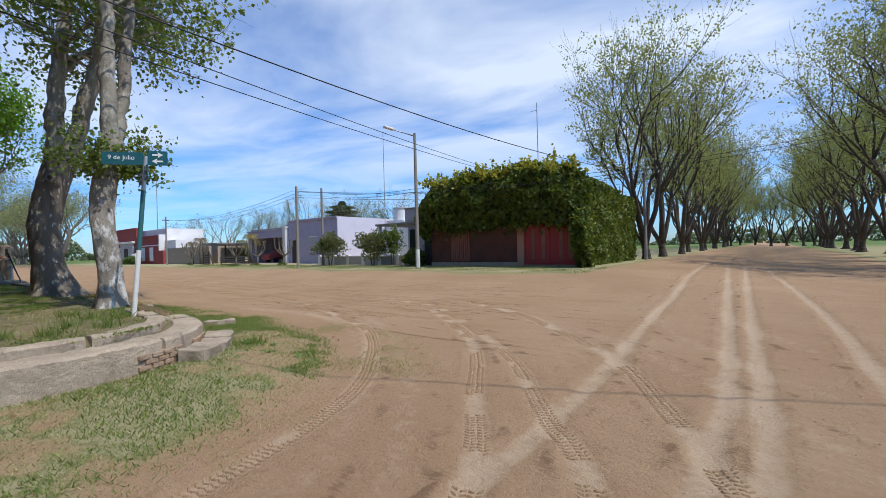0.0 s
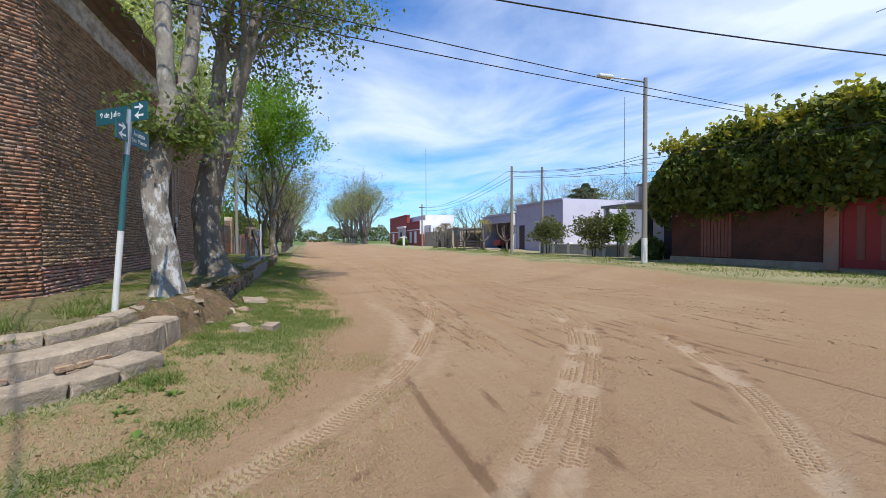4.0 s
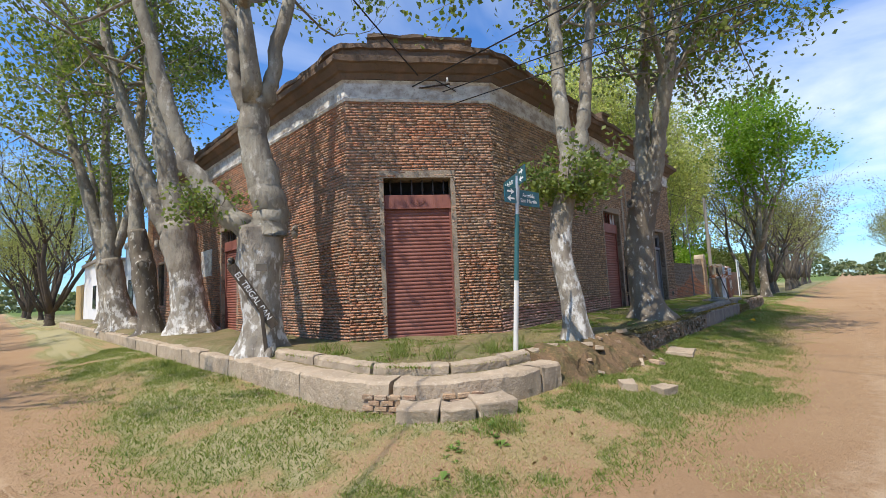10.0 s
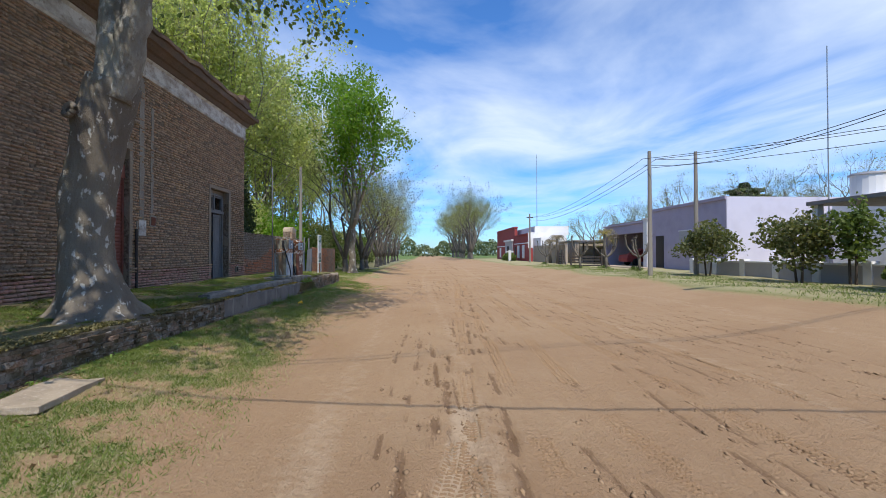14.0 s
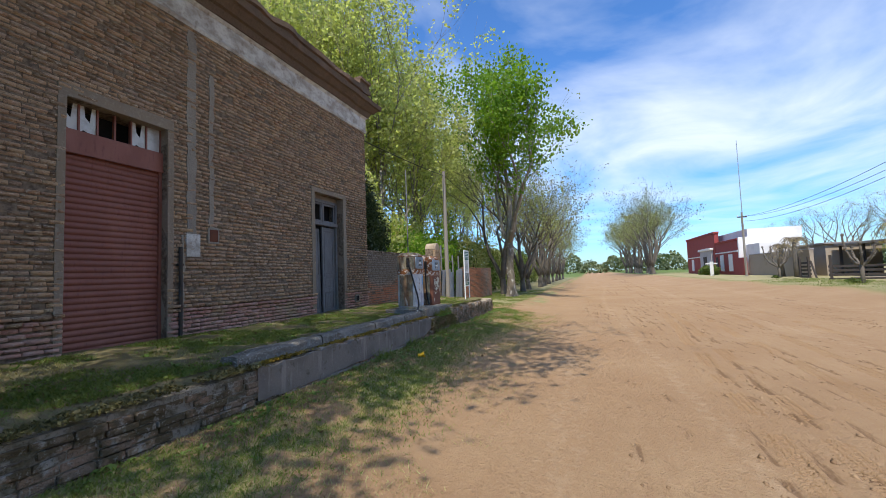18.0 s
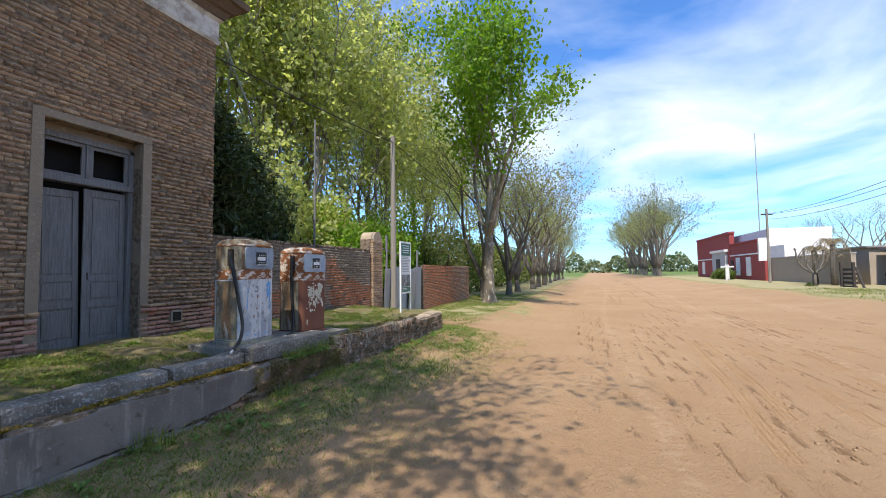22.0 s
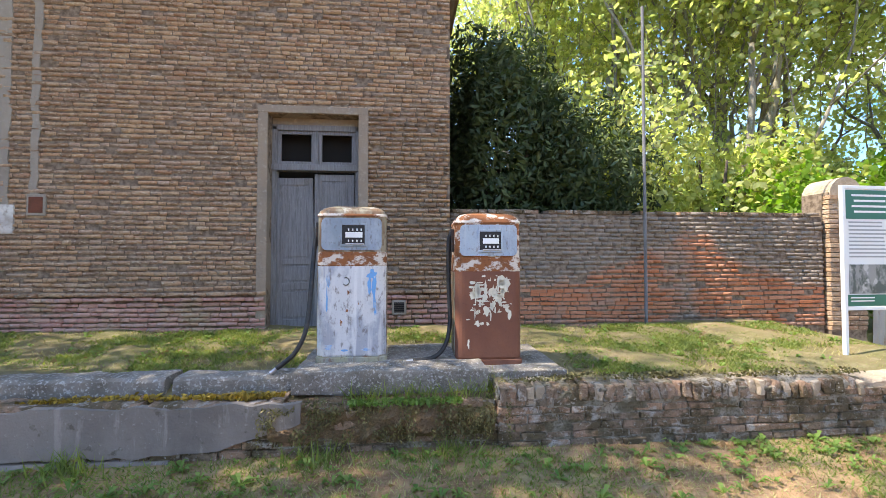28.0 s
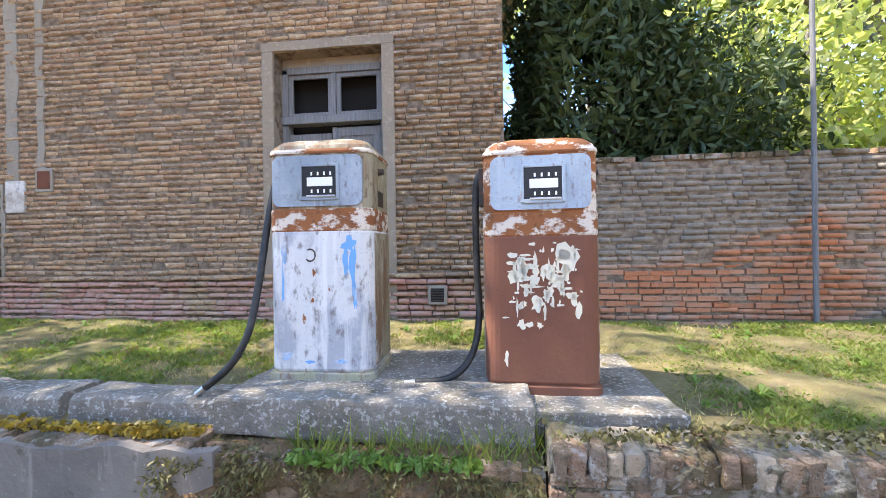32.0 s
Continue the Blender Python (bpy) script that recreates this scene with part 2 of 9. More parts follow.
M_WHITEWASH = material("flaking_whitewash", (0.62, 0.60, 0.56), 0.9, layers=[
    ("noise", 2.6, (1, 1, 1.5), 0.42, 0.60, (0.33, 0.28, 0.24), 0.85),
    ("noise", 14.0, ONE, 0.55, 0.7, (0.22, 0.17, 0.13), 0.7)], bump=[(20.0, ONE, 0.02)], coord="Position", spec=0.2)
M_CORNICE = material("sooty_cornice", (0.15, 0.108, 0.08), 0.93, layers=[
    ("noise", 2.0, ONE, 0.48, 0.7, (0.25, 0.155, 0.105), 0.7),
    ("noise", 16.0, ONE, 0.55, 0.75, (0.08, 0.065, 0.05), 0.7)], bump=[(22.0, ONE, 0.03)], coord="Position", spec=0.15)
M_SHUTTER = material("oxide_red_shutter", (0.215, 0.075, 0.054), 0.6, layers=[
    ("noise", 1.6, (1, 1, 0.6), 0.45, 0.7, (0.30, 0.118, 0.085), 0.7),
    ("noise", 26.0, (1, 1, 0.2), 0.56, 0.7, (0.15, 0.045, 0.04), 0.6)], bump=[(70.0, ONE, 0.002)], coord="Position", spec=0.4)
M_OLDWOOD = material("weathered_grey_wood", (0.19, 0.19, 0.195), 0.85, layers=[
    ("noise", 5.0, (9, 9, 0.5), 0.42, 0.7, (0.10, 0.095, 0.09), 0.8),
    ("noise", 30.0, (6, 6, 0.4), 0.52, 0.72, (0.30, 0.30, 0.30), 0.7)], bump=[(40.0, (8, 8, 0.4), 0.006)], coord="Position", spec=0.25)
M_CONCRETE = material("weathered_concrete", (0.41, 0.325, 0.235), 0.93, layers=[
    ("noise", 2.0, ONE, 0.42, 0.68, (0.25, 0.195, 0.14), 0.8),
    ("noise", 26.0, ONE, 0.55, 0.7, (0.54, 0.455, 0.36), 0.65),
    ("noise", 5.0, ONE, 0.62, 0.74, (0.12, 0.13, 0.05), 0.6)], bump=[(16.0, ONE, 0.03), (80.0, ONE, 0.008)], coord="Position", spec=0.15)
M_SLAB = material("lichen_spotted_concrete", (0.235, 0.21, 0.18), 0.93, layers=[
    ("noise", 3.0, ONE, 0.42, 0.62, (0.12, 0.105, 0.085), 0.8),
    ("noise", 42.0, ONE, 0.54, 0.61, (0.46, 0.44, 0.40), 0.75),
    ("noise", 7.0, ONE, 0.60, 0.70, (0.07, 0.07, 0.035), 0.7)], bump=[(16.0, ONE, 0.03), (80.0, ONE, 0.01)], coord="Position", spec=0.15)
M_DARKREND = material("dark_render", (0.215, 0.185, 0.16), 0.9, layers=[
    ("noise", 1.6, ONE, 0.42, 0.62, (0.135, 0.115, 0.10), 0.8),
    ("noise", 3.0, (3, 1, 0.5), 0.56, 0.64, (0.30, 0.265, 0.23), 0.7),
    ("noise", 8.0, ONE, 0.60, 0.68, (0.10, 0.085, 0.06), 0.8),
    ("noise", 30.0, ONE, 0.62, 0.72, (0.35, 0.32, 0.28), 0.7)], bump=[(30.0, ONE, 0.008)], coord="Position", spec=0.2)
M_MOSS = material("mossy_brick", (0.25, 0.19, 0.14), 0.95, layers=[
    ("random", 0, ONE, 0.0, 1.0, (0.40, 0.24, 0.155), 0.8),
    ("noise", 4.0, ONE, 0.44, 0.54, (0.10, 0.08, 0.045), 0.85),
    ("noise", 7.0, ONE, 0.56, 0.64, (0.46, 0.42, 0.37), 0.75),
    ("noise", 34.0, ONE, 0.58, 0.66, (0.50, 0.46, 0.40), 0.6),
    ("noise", 60.0, ONE, 0.58, 0.66, (0.06, 0.05, 0.035), 0.6)], bump=[(28.0, ONE, 0.04), (90.0, ONE, 0.015)], coord="Position", spec=0.1)
M_KERBMORTAR = material("mossy_lime_mortar", (0.30, 0.265, 0.215), 0.95, layers=[
    ("noise", 5.0, ONE, 0.44, 0.56, (0.12, 0.10, 0.06), 0.85),
    ("noise", 40.0, ONE, 0.52, 0.64, (0.09, 0.07, 0.05), 0.7)], bump=[(40.0, ONE, 0.03)], coord="Position", spec=0.1)
M_EARTHMOSS = material("mossy_earth", (0.19, 0.125, 0.075), 0.96, layers=[
    ("noise", 2.5, ONE, 0.45, 0.62, (0.10, 0.10, 0.04), 0.7),
    ("noise", 16.0, ONE, 0.54, 0.66, (0.33, 0.20, 0.10), 0.7),
    ("noise", 45.0, ONE, 0.55, 0.66, (0.07, 0.05, 0.03), 0.7)], bump=[(14.0, ONE, 0.06), (60.0, ONE, 0.025)], coord="Position", spec=0.08)
M_WALK = material("earthy_sidewalk", (0.20, 0.15, 0.085), 0.95, layers=[
    ("noise", 1.3, ONE, 0.40, 0.60, (0.11, 0.115, 0.045), 0.7),
    ("noise", 40.0, ONE, 0.5, 0.66, (0.17, 0.19, 0.07), 0.6),
    ("noise", 8.0, ONE, 0.5, 0.7, (0.28, 0.23, 0.15), 0.6)], bump=[(7.0, ONE, 0.05), (50.0, ONE, 0.02)], coord="Position", spec=0.1)
M_BARK = material("plane_bark", (0.28, 0.255, 0.205), 0.9, layers=[
    ("noise", 2.2, (1, 1, 0.45), 0.46, 0.62, (0.17, 0.145, 0.115), 0.85),
    ("noise", 14.0, (1, 1, 0.6), 0.55, 0.68, (0.13, 0.11, 0.085), 0.6),
    ("noise", 5.5, (1, 1, 0.6), 0.56, 0.66, (0.47, 0.44, 0.38), 0.8)], bump=[(9.0, (1, 1, 0.5), 0.05), (50.0, ONE, 0.01)], coord="Position", spec=0.15)
M_LIMED = material("limewashed_bark", (0.30, 0.265, 0.215), 0.92, layers=[
    ("noise", 2.6, (1, 1, 0.5), 0.45, 0.62, (0.14, 0.115, 0.09), 0.8),
    ("attr:lime", 7.0, (1, 1, 0.55), 0.42, 0.54, (0.66, 0.64, 0.60), 0.85),
    ("noise", 16.0, (1, 1, 0.5), 0.58, 0.66, (0.20, 0.165, 0.13), 0.7)], bump=[(9.0, (1, 1, 0.5), 0.05), (50.0, ONE, 0.01)], coord="Position", spec=0.15)
M_LIMEFOOT = material("bark_with_old_lime", (0.20, 0.17, 0.13), 0.9, layers=[
    ("noise", 2.2, (1, 1, 0.45), 0.40, 0.60, (0.14, 0.115, 0.09), 0.85),
    ("noise", 9.0, (1, 1, 0.6), 0.58, 0.63, (0.55, 0.52, 0.46), 0.8)], bump=[(9.0, (1, 1, 0.5), 0.05), (50.0, ONE, 0.01)], coord="Position", spec=0.15)
M_DARKBARK = material("dark_bark", (0.075, 0.06, 0.048), 0.92, layers=[
    ("noise", 3.0, (1, 1, 0.4), 0.45, 0.7, (0.13, 0.105, 0.08), 0.7)], bump=[(14.0, (1, 1, 0.3), 0.04)], coord="Position", spec=0.1)
M_GREYTWIG = material("grey_twig", (0.16, 0.14, 0.115), 0.92, layers=[("noise", 3.0, ONE, 0.4, 0.7, (0.09, 0.075, 0.06), 0.7)], coord="Position", spec=0.1)
M_LEAF_PLANE = leaf_material("plane_leaf", (0.085, 0.135, 0.035), (0.21, 0.24, 0.07), 0.42)
M_LEAF_DARK = leaf_material("shaded_leaf", (0.085, 0.125, 0.035), (0.16, 0.20, 0.05), 0.45)
M_LEAF_BRIGHT = leaf_material("fresh_leaf", (0.10, 0.20, 0.022), (0.20, 0.31, 0.035), 0.5)
M_LEAF_YELLOW = leaf_material("yellow_green_leaf", (0.25, 0.285, 0.115), (0.54, 0.53, 0.255), 0.6)
M_LEAF_LAUREL = leaf_material("laurel_leaf", (0.028, 0.048, 0.02), (0.075, 0.105, 0.04), 0.2)
M_LEAF_VINE = leaf_material("vine_leaf", (0.05, 0.085, 0.015), (0.16, 0.175, 0.028), 0.3)
M_LEAF_PALE = leaf_material("pale_spring_leaf", (0.20, 0.22, 0.085), (0.31, 0.31, 0.14), 0.45)
M_LEAF_FAR = leaf_material("far_leaf", (0.12, 0.15, 0.075), (0.20, 0.22, 0.12), 0.3)
M_GRASS = leaf_material("grass_blade", (0.095, 0.145, 0.03), (0.22, 0.245, 0.068), 0.4)
M_DRYGRASS = leaf_material("dry_grass_blade", (0.26, 0.22, 0.09), (0.40, 0.35, 0.18), 0.3)
M_IRON = material("dark_iron", (0.05, 0.045, 0.042), 0.6, 0.4, layers=[("noise", 20.0, ONE, 0.5, 0.7, (0.13, 0.06, 0.03), 0.7)], coord="Position")
# near-black colour that stands in for the shade inside openings
M_DARK = material("interior_shade", (0.012, 0.011, 0.01), 0.95)
M_GALV = material("galvanised_steel", (0.38, 0.40, 0.42), 0.45, 0.6, layers=[("noise", 4.0, (1, 1, 0.3), 0.5, 0.7, (0.26, 0.20, 0.15), 0.6)], coord="Position")
M_CONCPOLE = material("concrete_pole", (0.25, 0.225, 0.19), 0.9, layers=[("noise", 3.0, (1, 1, 0.2), 0.45, 0.7, (0.24, 0.21, 0.18), 0.7)], coord="Position", spec=0.2)
M_POST_WHITE = material("white_post_paint", (0.62, 0.61, 0.57), 0.7, layers=[("noise", 9.0, (1, 1, 0.3), 0.55, 0.72, (0.38, 0.34, 0.29), 0.7)], coord="Position")
M_POST_TEAL = material("teal_post_paint", (0.03, 0.115, 0.12), 0.5, layers=[("noise", 9.0, (1, 1, 0.3), 0.55, 0.72, (0.07, 0.15, 0.15), 0.7)], coord="Position")
M_CABLE = material("black_cable", (0.02, 0.02, 0.022), 0.6)
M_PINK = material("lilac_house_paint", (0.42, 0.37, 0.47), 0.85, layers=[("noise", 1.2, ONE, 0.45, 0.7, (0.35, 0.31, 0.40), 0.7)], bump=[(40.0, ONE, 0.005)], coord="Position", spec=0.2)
M_WHITE = material("white_house_paint", (0.72, 0.70, 0.69), 0.85, layers=[("noise", 1.0, ONE, 0.5, 0.72, (0.56, 0.53, 0.51), 0.6)], bump=[(40.0, ONE, 0.004)], coord="Position", spec=0.2)
M_GREYHOUSE = material("grey_house_paint", (0.42, 0.40, 0.41), 0.85, layers=[("noise", 1.0, ONE, 0.5, 0.72, (0.32, 0.30, 0.30), 0.6)], coord="Position", spec=0.2)
M_REDHOUSE = material("red_house_paint", (0.30, 0.055, 0.05), 0.8, layers=[("noise", 1.4, ONE, 0.5, 0.72, (0.22, 0.05, 0.045), 0.7)], coord="Position")
M_GARAGE = material("red_garage_paint", (0.30, 0.035, 0.035), 0.6, layers=[("noise", 3.0, (2, 2, 0.4), 0.5, 0.72, (0.22, 0.035, 0.035), 0.6)], coord="Position")
M_BEIGE = material("beige_house_paint", (0.36, 0.295, 0.23), 0.88, layers=[("noise", 1.2, ONE, 0.5, 0.72, (0.32, 0.26, 0.20), 0.7)], coord="Position")
M_ROOF = material("dull_metal_roof", (0.28, 0.25, 0.23), 0.6, 0.2, layers=[("noise", 1.5, ONE, 0.5, 0.7, (0.22, 0.12, 0.08), 0.6)], coord="Position")

# ---- mesh helpers ----


def mesh_from(name, verts, faces, mat, smooth=False):
    me = bpy.data.meshes.new(name)
    me.from_pydata([tuple(v) for v in verts], [], faces)
    if mat is not None:
        me.materials.append(mat)
    if smooth:
        me.polygons.foreach_set("use_smooth", [True] * len(me.polygons))
    me.update()
    return me


def mesh_np(name, verts, faces, mat):
    """A mesh from arrays: verts (n, 3), faces (m, k) with one k for all."""
    verts, faces = np.asarray(verts, np.float32), np.asarray(faces, np.int32)
    me = bpy.data.meshes.new(name)
    m, k = faces.shape
    me.vertices.add(len(verts)); me.loops.add(m * k); me.polygons.add(m)
    me.vertices.foreach_set("co", verts.ravel())
    me.loops.foreach_set("vertex_index", faces.ravel())
    me.polygons.foreach_set("loop_start", np.arange(0, m * k, k, dtype=np.int32))
    me.update(calc_edges=True)
    me.materials.append(mat)
    return me


def thing(name, at=(0, 0, 0), rz=0.0, label="", category="", group="", kind=""):
    ob = new(name)
    ob.matrix_basis = pose(*at, 0, 0, rz)
    return tagged(ob, label, category, group, kind)


def part(name, bm, mat, parent=None, label="", smooth=False):
    """One mesh object from a bmesh (or a ready mesh), under a thing or a part."""
    if isinstance(bm, bpy.types.Mesh):
        me = bm
    else:
        me = bpy.data.meshes.new(name)
        bm.to_mesh(me)
        bm.free()
        me.materials.append(mat)
        if smooth:
            me.polygons.foreach_set("use_smooth", [True] * len(me.polygons))
    ob = new(name, me)
    if parent is not None:
        ob.parent = parent
    if label:
        ob["label"] = label
    return ob


def add_box(bm, x0, x1, y0, y1, z0, z1, bevel=0.0, m=None):
    r = bmesh.ops.create_cube(bm, size=1.0, matrix=Matrix.Translation(((x0 + x1) / 2, (y0 + y1) / 2, (z0 + z1) / 2)) @ Matrix.Diagonal((x1 - x0, y1 - y0, z1 - z0, 1)))
    vs = r["verts"]
    if bevel:
        es = list({e for v in vs for e in v.link_edges})
        g = bmesh.ops.bevel(bm, geom=es, offset=bevel, segments=2, profile=0.6, affect="EDGES")
        vs = g["verts"]
    if m is not None:
        bmesh.ops.transform(bm, matrix=m, verts=list(set(vs)))
    return vs


def box(x0, x1, y0, y1, z0, z1, bevel=0.0):
    bm = bmesh.new()
    add_box(bm, x0, x1, y0, y1, z0, z1, bevel)
    return bm


def add_cyl(bm, p, q, r0, r1=None, seg=12, caps=True):
    p, q = Vector(p), Vector(q)
    d = q - p
    m = Matrix.Translation((p + q) / 2) @ d.to_track_quat("Z", "Y").to_matrix().to_4x4()
    return bmesh.ops.create_cone(bm, cap_ends=caps, segments=seg, radius1=r0, radius2=r0 if r1 is None else r1, depth=d.length, matrix=m)["verts"]


def cyl(p, q, r0, r1=None, seg=12):
    bm = bmesh.new()
    add_cyl(bm, p, q, r0, r1, seg)
    return bm


def tube(points, radii, seg=8):
    """Verts and quads of a tube along points."""
    pts = [Vector(p) for p in points]
    vs, fs = [], []
    up = Vector((0.31, 0.17, 0.93))
    for i, p in enumerate(pts):
        d = (pts[min(i + 1, len(pts) - 1)] - pts[max(i - 1, 0)]).normalized()
        a = d.cross(up)
        a = d.cross(Vector((1, 0, 0))) if a.length < 0.05 else a
        a.normalize()
        b = d.cross(a)
        for k in range(seg):
            t = 2 * math.pi * k / seg
            vs.append(p + (math.cos(t) * a + math.sin(t) * b) * float(radii[i]))
    for i in range(len(pts) - 1):
        for k in range(seg):
            fs.append((i * seg + k, i * seg + (k + 1) % seg, (i + 1) * seg + (k + 1) % seg, (i + 1) * seg + k))
    fs.append(tuple(range(seg - 1, -1, -1)))
    fs.append(tuple((len(pts) - 1) * seg + k for k in range(seg)))
    return vs, fs


def tube_mesh(name, points, radii, mat, seg=8):
    vs, fs = tube(points, radii, seg)
    return mesh_from(name, vs, fs, mat, True)


def extrude_profile(path, profile, closed=False):
    """A band swept along a level path (list of (x, y)); profile: (out, z) pairs, out to the right-hand side of the path. Mitred corners."""
    vs, fs = [], []
    n, k = len(path), len(profile)
    P = [Vector((x, y)) for x, y in path]
    for i, p in enumerate(P):
        a = (p - P[i - 1]).normalized() if i else (P[1] - p).normalized()
        b = (P[i + 1] - p).normalized() if i < n - 1 else a
        na, nb = Vector((a.y, -a.x)), Vector((b.y, -b.x))
        mit = (na + nb)
        mit = mit / max(mit.dot(na), 0.3)
        for o, z in profile:
            vs.append((p.x + mit.x * o, p.y + mit.y * o, z))
    for i in range(n - 1):
        for j in range(k):
            j2 = (j + 1) % k
            fs.append((i * k + j, (i + 1) * k + j, (i + 1) * k + j2, i * k + j2))
    fs.append(tuple(range(k)))
    fs.append(tuple((n - 1) * k + j for j in range(k - 1, -1, -1)))
    return vs, fs

# ---- ground ----
KERB_Y, KERB_X = -2.60, -18.48


def smooth(a, b, x):
    t = np.clip((x - a) / (b - a), 0, 1)
    return t * t * (3 - 2 * t)


def corner_dist(x, y):
    """How far a place lies outside the raised pavement of the corner house."""
    cx, cy, r = KERB_X + 2.1, KERB_Y + 2.1, 2.1
    dx, dy = np.maximum(cx - x, 0), np.maximum(cy - y, 0)
    return np.where((x < cx) & (y < cy), np.hypot(dx, dy) - r, np.maximum(KERB_X - x, KERB_Y - y))


def ground_z(x, y):
    d = corner_dist(x, y)
    z = 0.2 * smooth(2.2, 0.3, d)
    # the far side of both streets lies a little higher
    z = z + 0.5 * smooth(-12.5, -18.0, y) * smooth(-27.0, -19.0, x)
    z = z + 0.3 * smooth(-31.0, -34.0, x)
    return z


def grid_axis(lo, hi, fine_lo, fine_hi, step):
    a = list(np.arange(fine_lo, fine_hi + 1e-6, step))
    s, x = step, fine_hi
    while x < hi:
        s *= 1.18
        x += s
        a.append(min(x, hi))
    s, x = step, fine_lo
    while x > lo:
        s *= 1.18
        x -= s
        a.insert(0, max(x, lo))
    return np.array(a)


def value_noise(X, Y, cell, seed):
    """Smooth noise from 0 to 1 on a lattice of that cell."""
    tab = np.random.RandomState(seed).uniform(0, 1, (256, 256))
    gx, gy = np.asarray(X, float) / cell, np.asarray(Y, float) / cell
    ix, iy = np.floor(gx).astype(int), np.floor(gy).astype(int)
    fx, fy = gx - ix, gy - iy
    fx, fy = fx * fx * (3 - 2 * fx), fy * fy * (3 - 2 * fy)
    a, b = tab[ix % 256, iy % 256], tab[(ix + 1) % 256, iy % 256]
    c, d = tab[ix % 256, (iy + 1) % 256], tab[(ix + 1) % 256, (iy + 1) % 256]
    return (a * (1 - fx) + b * fx) * (1 - fy) + (c * (1 - fx) + d * fx) * fy


def turf(X, Y):
    """How well the grass grows, from place to place."""
    return 0.45 * value_noise(X, Y, 0.9, 1) + 0.33 * value_noise(X, Y, 0.34, 2) + 0.22 * value_noise(X, Y, 0.13, 3)


def verge_edge(X, Y):
    """1 at the kerb, 0 where the bare road begins; by the pumps the best grass grows a step out from the kerb."""
    d = corner_dist(X, Y)
    corner = smooth(-16.0, -18.0, X) * smooth(-5.0, -3.0, Y)
    reach = 1.5 + 0.75 * corner + 0.75 * smooth(-16.0, -14.0, X) * smooth(-8.0, -10.5, X) + 0.25 * np.sin(X * 0.7) + 0.2 * np.sin(Y * 0.9 + 1)
    e = smooth(reach + 0.5, reach - 0.7, d)
    return e * (1 - smooth(-10.0, -8.0, X) * (0.62 - 0.5 * np.exp(-((d - 1.2) / 0.38) ** 2)))


FURROWS = 60


def furrow(k, X):
    """Line, strength and width of a wheel furrow along the avenue; three run side by side."""
    r = random.Random(1000 + k)
    g = random.Random(500 + k // 3)
    y0 = -6.3 - 7.6 * ((k // 3) * 0.618 % 1.0) - 0.26 * (k % 3)
    slope = 0.03 * math.sin((k // 3) * 2.4) + r.uniform(-0.004, 0.004)
    yy = y0 + slope * (X + 8) + 0.2 * np.sin(X * 0.19 + k // 3) + 0.04 * np.sin(X * 1.1 + 2 * k)
    ph = g.uniform(0, 6.28)
    s = np.clip(3.2 * (-0.36 + np.sin(X * 0.36 + ph) * 0.7 + np.sin(X * 1.3 + k) * 0.35 + 0.45 * np.sin(X * 4.3 + 2 * k) + 0.25 * np.sin(X * 9.7 + k)), 0, 1)
    return yy, s * r.uniform(0.45, 1.0), r.uniform(0.022, 0.036)


TYRE_TRACKS = (((-14.5, -9.6), (-17.0, -8.4), (-20.2, -5.7), (-21.9, -3.3), (-22.95, -1.5), (-23.6, 1.5)),
               ((-14.6, -9.9), (-17.2, -8.6), (-21.1, -5.3), (-22.65, -3.4), (-23.6, -2.1), (-24.3, 0.5)),
               ((-17.5, -9.9), (-20.0, -8.4), (-22.6, -5.8), (-23.7, -4.0), (-24.6, -2.0), (-25.2, 0.6)),
               ((-12.0, -7.3), (-14.0, -6.9), (-17.6, -5.5), (-19.8, -3.7), (-21.0, -1.9), (-21.7, 1.5)))
AVENUE_TRACKS = (((-18.5, -7.0), (-12.0, -7.35), (-4.0, -7.9), (6.0, -8.6)), ((-18.5, -7.9), (-12.0, -7.9), (-4.0, -8.3), (6.0, -8.9)), ((-17.5, -9.1), (-11.0, -8.7), (-4.0, -9.2), (6.0, -9.5)),
                 ((-17.5, -10.4), (-10.0, -9.8), (-2.0, -10.0), (6.0, -10.6)), ((-16.0, -11.4), (-9.0, -10.9), (0.0, -11.4), (6.0, -11.5)))
STRAIGHT_TRACKS = (((-21.6, -29.0), (-22.3, -11.7), (-22.7, -6.2), (-22.85, -3.0), (-22.9, 0.5)),
                   ((-22.5, -30.0), (-23.75, -10.5), (-24.1, -5.2), (-24.1, -3.0), (-24.0, 3.0)),
                   ((-23.3, -30.0), (-24.15, -10.7), (-24.4, -5.4), (-24.5, -2.0), (-24.6, 3.0)),
                   ((-24.1, -30.0), (-25.3, -13.2), (-25.5, -6.1), (-25.6, -1.0), (-25.7, 3.0)))


def spread_line(keys, step=0.06):
    """Places a step apart along a smooth line through a few places, with the way it goes."""
    K = np.array(keys, float)
    t = np.linspace(0, len(K) - 1, 400)
    k = np.minimum(t.astype(int), len(K) - 2)
    u = (t - k)[:, None]
    p0, p1, p2, p3 = K[np.maximum(k - 1, 0)], K[k], K[k + 1], K[np.minimum(k + 2, len(K) - 1)]
    p = 0.5 * (2 * p1 + (p2 - p0) * u + (2 * p0 - 5 * p1 + 4 * p2 - p3) * u ** 2 + (3 * p1 - p0 - 3 * p2 + p3) * u ** 3)
    acc = np.concatenate([[0], np.cumsum(np.hypot(*np.diff(p, axis=0).T))])
    s = np.arange(0, acc[-1], step)
    q = np.stack([np.interp(s, acc, p[:, 0]), np.interp(s, acc, p[:, 1])], 1)
    d = np.gradient(q, axis=0)
    return q, d / np.linalg.norm(d, axis=1)[:, None]


